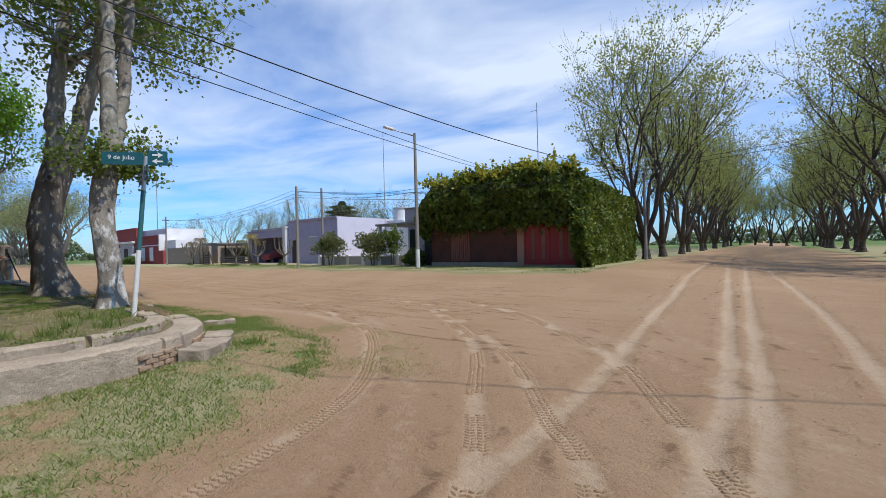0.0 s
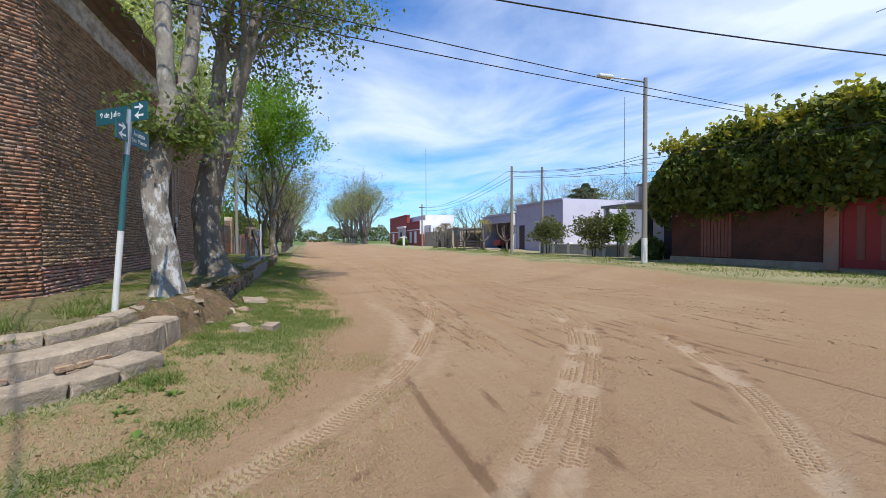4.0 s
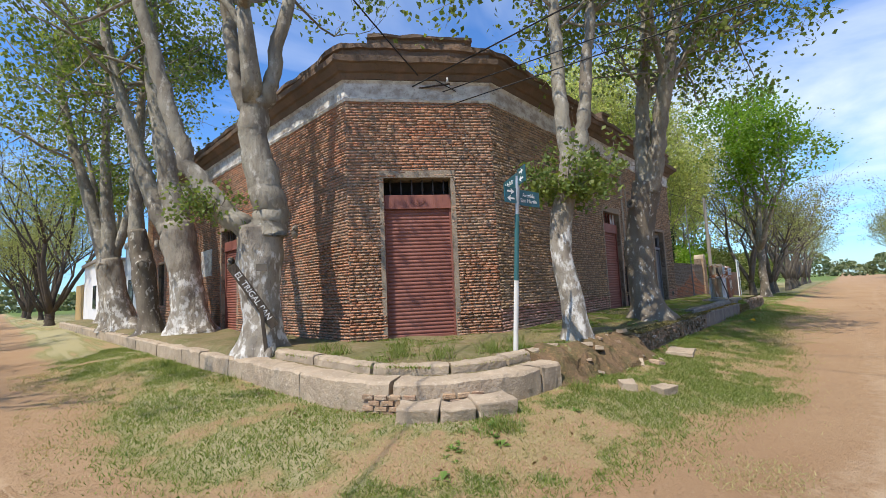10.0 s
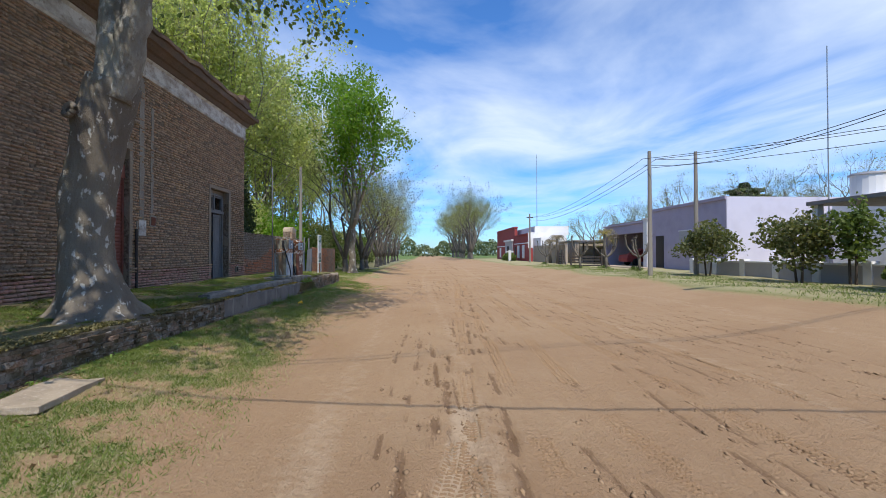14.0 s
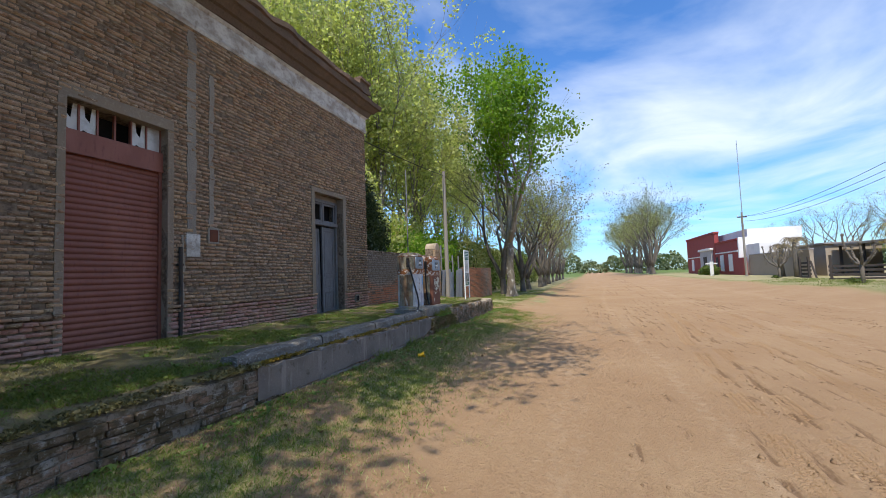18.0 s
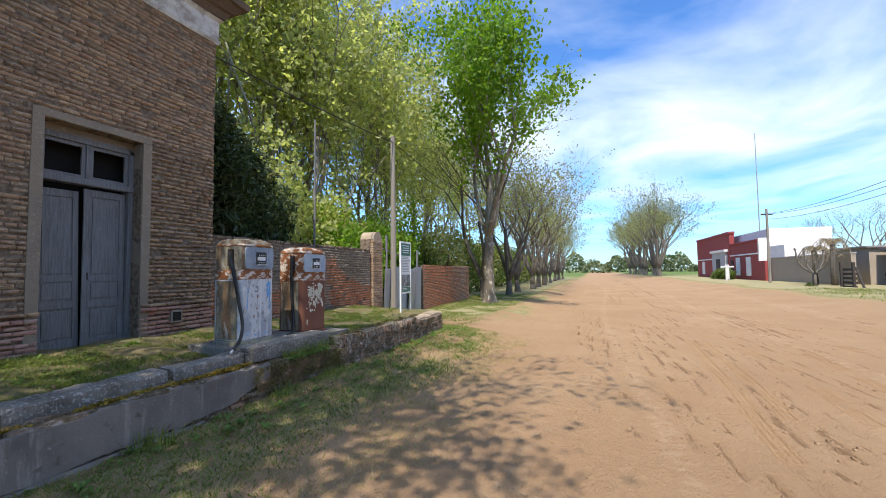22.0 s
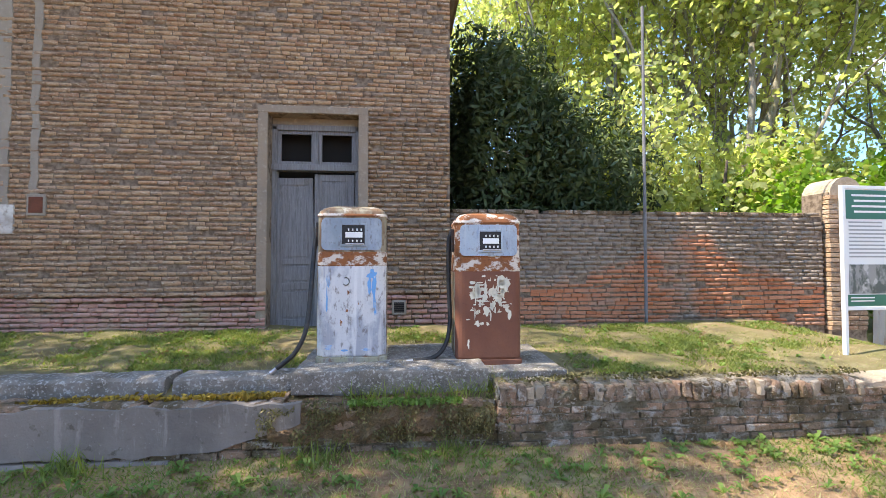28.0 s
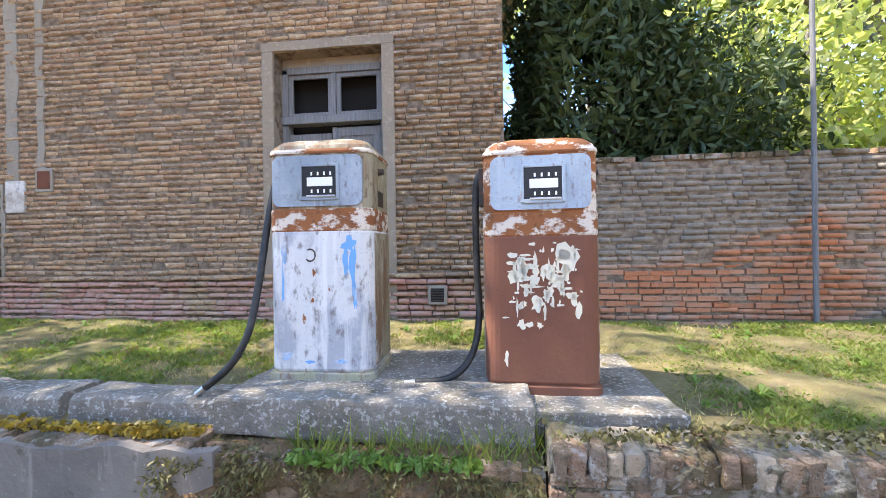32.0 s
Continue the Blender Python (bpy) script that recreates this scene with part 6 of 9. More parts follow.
# ---- trees ----
def leaf_cards(points, rng, size, mat, name, fold=0.3, droop=0.0, slim=0.42):
    """Many small folded leaves: each two triangles hinged along the midrib."""
    n = len(points)
    a = rng.normal(size=(n, 3))
    a[:, 2] -= droop
    a /= np.linalg.norm(a, axis=1)[:, None]
    b = np.cross(a, rng.normal(size=(n, 3))); b /= np.linalg.norm(b, axis=1)[:, None]
    c = np.cross(a, b)
    s = size * rng.uniform(0.6, 1.25, (n, 1))
    V = np.stack([points - a * s * 0.5, points + b * s * slim + c * s * fold * 0.4, points + a * s * 0.6, points - b * s * slim + c * s * fold * 0.4], 1)
    base = np.arange(n)[:, None] * 4
    F_ = np.concatenate([base + np.array([0, 1, 2]), base + np.array([0, 2, 3])], 1).reshape(-1, 3)
    return mesh_np(name, V.reshape(-1, 3), F_, mat)


def in_clusters(centres, rng, n, per, radius):
    """Leaf places in tufts round some of the centres."""
    c = centres[rng.randint(0, len(centres), max(1, n // per))]
    c = c + rng.normal(0, radius * 0.9, c.shape)
    return np.repeat(c, per, 0) + rng.normal(0, radius, (len(c) * per, 3)) * (1, 1, 0.75)


def grow(rng, start, way, length, radius, depth, segs, tips, up, spread, gnarl, kids, ratio, seg_n=4):
    """Branches as tubes; collects places along the thinner ones."""
    p, d = Vector(start), Vector(way).normalized()
    pts, rad = [p.copy()], [radius]
    for i in range(seg_n):
        d = (d + Vector(rng.normal(0, gnarl, 3)) + Vector((0, 0, up))).normalized()
        p = p + d * length / seg_n
        pts.append(p.copy())
        rad.append(max(radius * (1 - 0.40 * (i + 1) / seg_n), 0.004))
        if depth <= 3:
            tips.append((tuple(p), depth))
    segs.append((pts, rad, depth))
    if depth == 0:
        return
    for k in range(rng.randint(kids[0], kids[1] + 1)):
        ax = d.orthogonal()
        ax.rotate(Matrix.Rotation(rng.uniform(0, 2 * math.pi), 3, d))
        nd = (d + ax * rng.uniform(0.6, 1.3) * spread).normalized()
        grow(rng, pts[-1] if k < 2 else pts[-2], nd, length * ratio * rng.uniform(0.8, 1.15), rad[-1] * (0.85 if k == 0 else 0.66), depth - 1, segs, tips, up, spread, gnarl, kids, ratio, seg_n)


def segs_mesh(name, segs, mat, sides):
    V, F_ = [], []
    for pts, rad, dep in segs:
        vs, fs = tube(pts, rad, sides(dep))
        k = len(V)
        V += vs
        F_ += [tuple(k + i for i in f) for f in fs]
    return mesh_from(name, V, F_, mat, True)


def tree(name, at, seed, trunk_h, trunk_r, limb_ways, limb_len, depth, leaves, leaf_size, leaf_mat, bark, trunk_mat=None, lean=(0, 0), spread=0.55, up=0.12, label="", group="", flare=1.7, clump=0.26, ratio=0.72, kids=(2, 3), low_leaves=0, bulge=0.0, gnarl=0.1, burl=0.16):
    """limb_ways: the way that each main limb takes from the fork, with its thickness."""
    rng = np.random.RandomState(seed)
    ob = thing(name, at, 0, label, "tree", group)
    top = Vector((lean[0], lean[1], trunk_h))
    pts, rad = [], []
    n = 14
    for i in range(n + 1):
        t = i / n
        pts.append(Vector((lean[0] * t ** 1.3 + rng.normal(0, 0.012), lean[1] * t ** 1.3 + rng.normal(0, 0.012), trunk_h * t - 0.15 * (1 - t))))
        rad.append(trunk_r * (1 + (flare - 1) * math.exp(-t * 8) - 0.20 * t + bulge * math.exp(-((t - 0.9) / 0.12) ** 2)))
    vs, fs = tube(pts, rad, 22)
    out = []
    for v in vs:
        ax = Vector((lean[0] * v.z / trunk_h, lean[1] * v.z / trunk_h, v.z))
        r = Vector((v.x - ax.x, v.y - ax.y, 0))
        k = noise.noise(Vector((v.x * 2.6 + seed, v.y * 2.6, v.z * 1.5))) * burl + noise.noise(Vector((v.x * 7 + seed, v.y * 7, v.z * 4))) * burl * 0.4
        k += 0.16 * math.exp(-max(v.z, 0) * 4.5) * math.sin(5 * math.atan2(r.y, r.x) + seed)
        out.append(v + r * k)
    me = mesh_from("trunk", out, fs, trunk_mat or bark, True)
    lime = me.attributes.new("lime", "FLOAT", "POINT")
    lime.data.foreach_set("value", [0.5 * float(1 - smooth(0.55 * trunk_h, 1.15 * trunk_h, v.z)) for v in out])
    part("trunk", me, None, ob)
    segs, tips = [], []
    for wx, wy, wz, th in limb_ways:
        grow(rng, top - Vector((0, 0, trunk_r * 0.6)), (wx, wy, wz), limb_len * rng.uniform(0.9, 1.1) * (0.6 + 0.4 * th), trunk_r * 0.74 * th, depth, segs, tips, up, spread, gnarl, kids, ratio)
    for s in (s for s in segs if s[2] == depth):
        part("limb", segs_mesh("limb", [s], bark, lambda d: 12), None, ob)
    ob2 = part("branchwork", segs_mesh("branchwork", [s for s in segs if s[2] != depth], bark, lambda d: 7 if d >= 3 else 5 if d == 2 else 3), None, ob)
    ob2["kind"] = "stuff"
    if leaves:
        outer = np.array([t for t, d in tips if d <= 1])
        near = np.array([t for t, d in tips if d >= 2])
        q = np.concatenate([in_clusters(outer, rng, int(leaves * 0.65), 11, clump), in_clusters(near, rng, int(leaves * 0.35), 11, clump)])
        if low_leaves:
            z = rng.normal(0, 1, (low_leaves, 3)) * (0.42, 0.42, 0.35) + (lean[0], lean[1] - 0.1, trunk_h - 0.1)
            part("sprouting", leaf_cards(z, rng, 0.085, leaf_mat, "sprouting", droop=0.3), None, ob, "leafy young shoots round the fork")
        part("crown", leaf_cards(q, rng, leaf_size, leaf_mat, "crown", droop=0.3), None, ob)
    return ob


def bush(name, at, size, leaves, leaf_size, mat, label, group="", category="bush", seed=1, stems=5, hollow=0.55, stem_h=None, bark=None, droop=0.2, lumps=0.35, slim=0.42):
    """A leafy mass of uneven outline on a few stems."""
    rng = np.random.RandomState(seed)
    ob = thing(name, at, 0, label, category, group)
    sx, sy, sz = size
    h0 = stem_h if stem_h is not None else sz * 0.15
    d = rng.normal(size=(leaves, 3)); d /= np.linalg.norm(d, axis=1)[:, None]
    r = rng.uniform(hollow, 1.0, leaves) ** 0.6
    k = np.zeros(leaves)
    for f in range(7):
        w, ph = rng.normal(0, 3.2, 3), rng.uniform(0, 6.28)
        k += np.sin(d @ w + ph)
    r = r * (1 + lumps * k / 3.0)
    p = d * r[:, None] * (sx, sy, sz / 2) + (0, 0, h0 + sz / 2)
    p = p[p[:, 2] > 0.02]
    for i in range(stems):
        a = 2 * math.pi * i / stems + rng.uniform(-0.4, 0.4)
        q = [(0.12 * math.cos(a), 0.12 * math.sin(a), -0.1), (0.25 * sx * math.cos(a), 0.25 * sy * math.sin(a), h0 + sz * 0.3), (0.5 * sx * math.cos(a), 0.5 * sy * math.sin(a), h0 + sz * 0.7)]
        part("stem", tube_mesh("stem", curve_pts(q, 8), list(np.linspace(0.05, 0.012, 9) * max(1.0, sz / 2.5)), bark or M_DARKBARK, 7), None, ob)
    part("crown", leaf_cards(p, rng, leaf_size, mat, "crown", droop=droop, slim=slim), None, ob)
    return ob


def shaped_tree(at, seed, trunk, radii, limbs, leaves, leaf_size, label, trunk_mat, lime_top=2.0, bark=None, leaf_mat=None, shoots=None, knots=(), reach=2.0, low=4.3, clump=0.24, flare=0.5, tilt=(0, 0, 0.35)):
    """A street tree with a given line of trunk and main limbs: trunk and limbs are places from the foot, limbs with their
    thickness at both ends. Branches leave the limbs above `low`; tilt is the way that they favour."""
    rng = np.random.RandomState(seed)
    bark, leaf_mat = bark or M_BARK, leaf_mat or M_LEAF_PLANE
    ob = thing("plane_tree", at, 0, label, "tree", "street plane trees")
    n = 30
    pts = curve_pts([(trunk[0][0], trunk[0][1], -0.15)] + list(trunk), n)
    t = np.linspace(0, 1, n + 1)
    rad = np.interp(t, np.linspace(0, 1, len(radii)), radii)
    rad = rad * (1 + flare * np.exp(-np.array([max(p.z, 0) for p in pts]) * 4.0))
    vs, fs = tube(pts, rad, 28)
    out = []
    for i, v in enumerate(vs):
        c = pts[i // 28]
        r = Vector((v.x - c.x, v.y - c.y, v.z - c.z))
        k = noise.noise(Vector((v.x * 2.2 + seed, v.y * 2.2, v.z * 1.3))) * 0.17 + noise.noise(Vector((v.x * 6 + seed, v.y * 6, v.z * 4))) * 0.09
        k += 0.20 * math.exp(-max(v.z, 0) * 4.0) * math.sin(6 * math.atan2(r.y, r.x) + seed)
        for x, y, z, size, amount in knots:
            k += amount * math.exp(-((v - Vector((x, y, z))).length / size) ** 2)
        out.append(v + r * k)
    me = mesh_from("trunk", out, fs, trunk_mat, True)
    lime = me.attributes.new("lime", "FLOAT", "POINT")
    lime.data.foreach_set("value", [0.43 * float(1 - smooth(0.7 * lime_top, 1.2 * lime_top, v.z)) for v in out])
    body = part("trunk", me, None, ob)
    for x, y, z, size, amount in knots:
        # the ring of bark round a healed cut, open on the side away from the stem
        c = min(pts, key=lambda p: (p - Vector((x, y, z))).length)
        o = (Vector((x, y, z)) - c).normalized()
        a = o.orthogonal().normalized(); b_ = o.cross(a)
        m = Vector((x, y, z)) + o * size * 0.35
        ring = [m + (a * math.cos(q) + b_ * math.sin(q)) * size * 0.55 for q in np.linspace(0, 2 * math.pi, 13)]
        part("knot", tube_mesh("knot", ring, [size * 0.26] * 13, trunk_mat, 8), None, body, "healed knot of bark round a dark hollow")
        part("knot_hollow", cyl(m - o * 0.05, m + o * size * 0.05, size * 0.5, size * 0.5, 12), M_DARKBARK, body)
    segs, tips = [], []
    for keys, r0, r1 in limbs:
        lp = curve_pts(keys, 6 * (len(keys) - 1))
        lp = [p + Vector(rng.normal(0, 0.018, 3)) for p in lp]
        lr = list(np.linspace(r0, r1, len(lp)))
        vs, fs = tube(lp, lr, 12)
        vs = [v + (v - lp[i // 12]) * (noise.noise(v * 2.7) * 0.22) for i, v in enumerate(vs)]
        part("limb", mesh_from("limb", vs, fs, bark, True), None, ob)
        for i in range(2, len(lp)):
            if lp[i].z < low or rng.rand() < 0.22:
                continue
            d = (lp[i] - lp[i - 1]).normalized()
            for _ in range(2 if i > len(lp) * 0.6 else 1):
                ax = d.orthogonal()
                ax.rotate(Matrix.Rotation(rng.uniform(0, 2 * math.pi), 3, d))
                grow(rng, lp[i], ax + d * 0.35 + Vector(tilt), reach * rng.uniform(0.55, 1.1), max(lr[i] * 0.32, 0.022), 2, segs, tips, 0.02, 0.75, 0.13, (2, 3), 0.68)
        grow(rng, lp[-1], lp[-1] - lp[-2], reach * 0.9, lr[-1] * 0.9, 3, segs, tips, 0.06, 0.6, 0.1, (2, 3), 0.72)
    b = part("branchwork", segs_mesh("branchwork", segs, bark, lambda d: 6 if d >= 2 else 4 if d == 1 else 3), None, ob)
    b["kind"] = "stuff"
    outer = np.array([p for p, d in tips if d <= 2])
    part("crown", leaf_cards(in_clusters(outer, rng, leaves, 12, clump), rng, leaf_size, leaf_mat, "crown", droop=0.5), None, ob)
    if shoots:
        sx, sy, sz, w, count = shoots
        stems, ends = [], []
        for _ in range(26):
            d = Vector(rng.normal(0, 1, 3)); d.z = abs(d.z) * 0.5 - 0.1
            grow(rng, (sx, sy, sz), d, w * rng.uniform(0.5, 1.1), 0.014, 1, stems, ends, 0.05, 0.6, 0.12, (1, 2), 0.6)
        part("shoot_wood", segs_mesh("shoot_wood", stems, M_GREYTWIG, lambda d: 4), None, ob)
        part("sprouting", leaf_cards(in_clusters(np.array([p for p, d in ends]), rng, count, 8, 0.10), rng, 0.085, leaf_mat, "sprouting", droop=0.3), None, ob, "leafy young shoots round the fork")
    return ob


# at the corner: a leaning limewashed tree that forks in two
shaped_tree((-14.23, -1.94, 0.58), 21, ((0.07, -0.06, 0.1), (0.04, -0.03, 0.8), (-0.04, 0.05, 1.5), (-0.02, 0.06, 2.1), (0.06, -0.05, 2.8), (0.14, -0.16, 3.35)), (0.25, 0.225, 0.205, 0.195, 0.195, 0.21, 0.20),
            ((((0.12, -0.13, 3.2), (0.08, -0.1, 3.9), (0.02, -0.1, 5.1), (0.0, -0.1, 6.2), (0.0, -0.1, 7.7), (-0.1, -0.1, 9.2)), 0.17, 0.07),
             (((0.15, -0.18, 3.2), (0.30, -0.32, 3.8), (0.36, -0.42, 4.6), (0.45, -0.55, 5.8), (0.6, -0.72, 7.4), (0.7, -0.8, 9.0)), 0.16, 0.06)),
            6000, 0.125, "leaning plane tree, limewash flaking off, leafy shoots at fork", M_LIMED, 2.6, shoots=(0.05, -0.1, 2.75, 0.75, 2600), low=6.0, reach=1.8, flare=0.3)
# the big grey one whose crown hangs over the road
shaped_tree((-9.81, -1.91, 0.66), 26, ((0, 0, 0.05), (0.02, 0.10, 0.7), (0.05, 0.18, 1.4), (0.10, 0.14, 2.1), (0.10, -0.02, 2.9), (0.08, -0.2, 3.6)), (0.43, 0.36, 0.335, 0.325, 0.33, 0.34, 0.32),
            ((((0.1, -0.1, 3.3), (0.2, -0.12, 4.4), (0.28, -0.15, 5.4), (0.33, -0.3, 6.7), (0.5, -0.45, 8.6), (0.9, -0.4, 10.8), (1.4, -0.1, 12.8)), 0.25, 0.08),
             (((0.08, -0.25, 3.3), (0.0, -0.5, 4.2), (-0.05, -0.75, 5.3), (-0.15, -1.05, 6.6), (0.0, -1.4, 8.4), (0.4, -1.7, 10.4), (1.0, -1.7, 12.4)), 0.24, 0.08),
             (((-0.05, -0.75, 5.2), (0.1, -1.1, 6.3), (0.6, -1.6, 7.4), (1.1, -2.0, 8.5)), 0.11, 0.05),
             (((0.3, -0.2, 5.9), (1.0, -0.9, 6.9), (1.9, -1.8, 7.8), (2.7, -2.3, 8.2)), 0.12, 0.05),
             (((-0.1, -0.9, 6.0), (-0.6, -0.9, 7.2), (-1.1, -0.8, 8.4), (-1.4, -0.6, 9.4)), 0.10, 0.05)),
            12500, 0.135, "big grey plane tree with a spreading crown over the road", M_LIMEFOOT, 0.6, knots=((-0.3, 0.1, 3.0, 0.16, 0.25),), low=6.2, reach=1.9, flare=0.75, tilt=(0.2, 0.12, 0.15), clump=0.25)
# along the side street, thick and limewashed
shaped_tree((-17.89, 2.80, 0.60), 31, ((0.0, 0.0, 0.1), (-0.01, 0.01, 0.6), (-0.03, 0.03, 1.3), (-0.02, 0.01, 1.9), (0.0, 0.0, 2.45)), (0.40, 0.365, 0.345, 0.37, 0.43, 0.42),
            ((((-0.1, 0.1, 2.35), (-0.42, 0.38, 2.65), (-0.73, 0.66, 3.15), (-1.07, 0.95, 3.8), (-1.34, 1.2, 4.85), (-1.7, 1.5, 6.6), (-2.0, 1.8, 8.3), (-2.3, 2.1, 9.8)), 0.25, 0.08),
             (((0.12, -0.1, 2.3), (0.15, -0.12, 2.75), (0.07, -0.06, 3.25), (-0.09, 0.08, 4.25), (-0.12, 0.11, 5.1)), 0.36, 0.27),
             (((-0.14, 0.12, 4.9), (-0.32, 0.29, 5.3), (-0.45, 0.41, 6.45), (-0.57, 0.52, 7.8), (-0.7, 0.6, 9.4)), 0.20, 0.09),
             (((-0.08, 0.08, 4.9), (0.10, -0.09, 5.3), (0.22, -0.19, 6.0), (0.44, -0.38, 7.5), (0.6, -0.5, 9.2)), 0.21, 0.09)),
            3200, 0.13, "old plane tree with white lettering on its limewashed trunk", M_LIMED, 2.3, knots=((0.44, -0.42, 2.35, 0.17, 0.3), (-0.4, 0.36, 1.75, 0.16, 0.3)), shoots=(-0.75, 0.66, 2.75, 0.6, 900), low=7.3, reach=2.0, flare=0.35)
shaped_tree((-17.16, 9.75, 0.60), 33, ((0, 0, 0.1), (-0.07, 0.06, 0.9), (-0.16, 0.15, 1.8), (-0.25, 0.24, 2.7), (-0.38, 0.36, 3.6)), (0.62, 0.56, 0.50, 0.47, 0.48, 0.48),
            ((((-0.5, 0.45, 3.3), (-0.8, 0.74, 4.05), (-1.1, 1.0, 5.05), (-1.37, 1.23, 6.2), (-2.0, 1.8, 9.1), (-2.3, 2.1, 11.1)), 0.36, 0.12),
             (((-0.35, 0.3, 3.3), (-0.48, 0.45, 4.3), (-0.75, 0.68, 6.3), (-1.05, 0.95, 8.8), (-1.05, 0.95, 11.1)), 0.42, 0.14)),
            7500, 0.14, "thick pollarded plane tree with a limewashed trunk", M_LIMED, 2.4, knots=((-0.75, 0.6, 2.9, 0.25, 0.3),), low=8.0, reach=2.4, flare=0.35)
shaped_tree((-17.84, 11.8, 0.60), 34, ((0, 0, 0.1), (-0.1, 0.1, 1.0), (-0.2, 0.2, 2.1), (-0.3, 0.3, 2.8), (-0.4, 0.35, 3.6)), (0.36, 0.32, 0.31, 0.36, 0.33, 0.27),
            ((((-0.4, 0.35, 3.4), (-0.45, 0.4, 5.3), (-0.4, 0.36, 7.4), (-0.3, 0.3, 9.6)), 0.26, 0.1),),
            3000, 0.14, "grey plane tree with a round hollow knot", M_LIMEFOOT, 0.6, knots=((-0.3, -0.1, 2.35, 0.22, 0.35),), low=7.5, reach=2.0)
shaped_tree((-17.8, 16.1, 0.60), 35, ((0, 0, 0.1), (-0.2, 0.18, 0.9), (-0.38, 0.32, 1.7), (-0.56, 0.5, 2.9)), (0.52, 0.49, 0.47, 0.44, 0.40),
            ((((-0.6, 0.5, 2.7), (-0.95, 0.85, 4.2), (-1.3, 1.15, 5.9), (-1.7, 1.5, 7.7), (-2.1, 1.9, 9.9), (-2.3, 2.1, 12.2)), 0.3, 0.1),
             (((-0.55, 0.45, 2.7), (-0.58, 0.5, 4.0), (-0.75, 0.68, 6.6), (-0.8, 0.7, 9.9)), 0.34, 0.12),
             (((-0.5, 0.45, 2.8), (-0.1, 0.3, 4.2), (0.2, 0.2, 6.2), (0.4, 0.1, 8.6)), 0.22, 0.08)),
            6500, 0.14, "thick pollarded plane tree with a limewashed trunk", M_LIMED, 2.2, knots=((-0.75, 0.2, 2.6, 0.28, 0.3),), low=7.0, reach=2.4, flare=0.3)
shaped_tree((-18.15, 17.9, 0.60), 36, ((0, 0, 0.1), (-0.1, 0.1, 1.4), (-0.25, 0.2, 3.2)), (0.30, 0.26, 0.25, 0.22),
            ((((-0.25, 0.2, 3.0), (-0.4, 0.3, 5.2), (-0.9, 0.7, 8.4)), 0.2, 0.07),), 3500, 0.15, "slim plane tree with a limewashed trunk", M_LIMED, 1.8, low=5.0, reach=2.2)
shaped_tree((-17.3, 25.0, 0.60), 37, ((0, 0, 0.1), (0.1, 0.0, 1.2), (0.1, 0.1, 2.6)), (0.42, 0.36, 0.35, 0.33),
            ((((0.1, 0.1, 2.4), (-0.4, 0.3, 4.6), (-0.9, 0.5, 7.6)), 0.22, 0.07), (((0.1, 0.1, 2.4), (0.5, 0.2, 4.6), (0.6, -0.2, 7.8)), 0.22, 0.07)), 4500, 0.16, "thick pollarded plane tree with a limewashed trunk", M_LIMED, 2.0, low=4.6, reach=2.4)

# green tree and the row along the avenue
tree("avenue_tree", (14.3, -1.7, 0.1), 41, 3.4, 0.26, ((-0.1, 0.12, 1, 1.0), (0.25, -0.25, 1, 0.85), (-0.25, -0.15, 1, 0.8), (0.1, 0.4, 0.9, 0.6)), 4.2, 4, 15000, 0.18, M_LEAF_BRIGHT, M_BARK, M_LIMEFOOT, (0.0, 0.0), 0.5, 0.13, "tall fresh green tree with a thick pale trunk", "avenue trees", kids=(3, 3), clump=0.26)
sparse = tree("avenue_tree", (21, -1.4, 0.1), 45, 1.1, 0.22, ((-0.3, 0.15, 1, 1.0), (0.3, -0.3, 1, 0.85), (0.1, 0.4, 1, 0.8), (-0.3, -0.5, 0.9, 0.7)), 3.4, 4, 3000, 0.12, M_LEAF_PALE, M_GREYTWIG, None, (0.1, 0.0), 0.6, 0.12, "twiggy grey tree with sparse spring leaves", "avenue trees", kids=(3, 3), clump=0.3)
_r = random.Random(9)
copy_thing(sparse, pose(17.8, -0.6, 0.1, 0, 0, 130) @ Matrix.Diagonal((1.1, 1.1, 1.15, 1)))
for i in range(11):
    s = _r.uniform(0.8, 1.15)
    copy_thing(sparse, pose(25 + 4.6 * i, -1.2 + _r.uniform(-0.6, 0.8), 0.1, 0, 0, _r.uniform(0, 360)) @ Matrix.Diagonal((s, s, s, 1)))
# dense trees behind the yard wall
woods = tree("plane_tree", (6.4, 6.0, 0.1), 42, 1.7, 0.19, ((-0.12, 0.06, 1, 1.0), (0.16, -0.14, 1, 0.9), (0.06, 0.2, 1, 0.8), (-0.2, -0.2, 1, 0.7), (0.7, -0.5, 0.7, 0.45), (-0.6, 0.5, 0.6, 0.45)), 5.6, 4, 12500, 0.18, M_LEAF_YELLOW, M_BARK, None, (0.1, 0.1), 0.55, 0.2, "tall plane tree in yellow-green spring leaf behind the wall", "trees behind the wall", kids=(3, 3), clump=0.24)
for x, y, sc, r in ((3.4, 8.2, 1.0, 40), (8.3, 4.4, 0.98, 160), (9.9, 6.2, 1.05, 120), (12.4, 8.6, 1.15, 200), (14.9, 5.0, 0.95, 250), (6.8, 12.5, 1.2, 70), (18.5, 7.0, 0.95, 20), (23.0, 5.5, 0.9, 90), (28.5, 6.5, 0.95, 310), (35.0, 6.0, 0.9, 180)):
    copy_thing(woods, pose(x, y, 0.1, 0, 0, r) @ Matrix.Diagonal((sc, sc, sc, 1)))
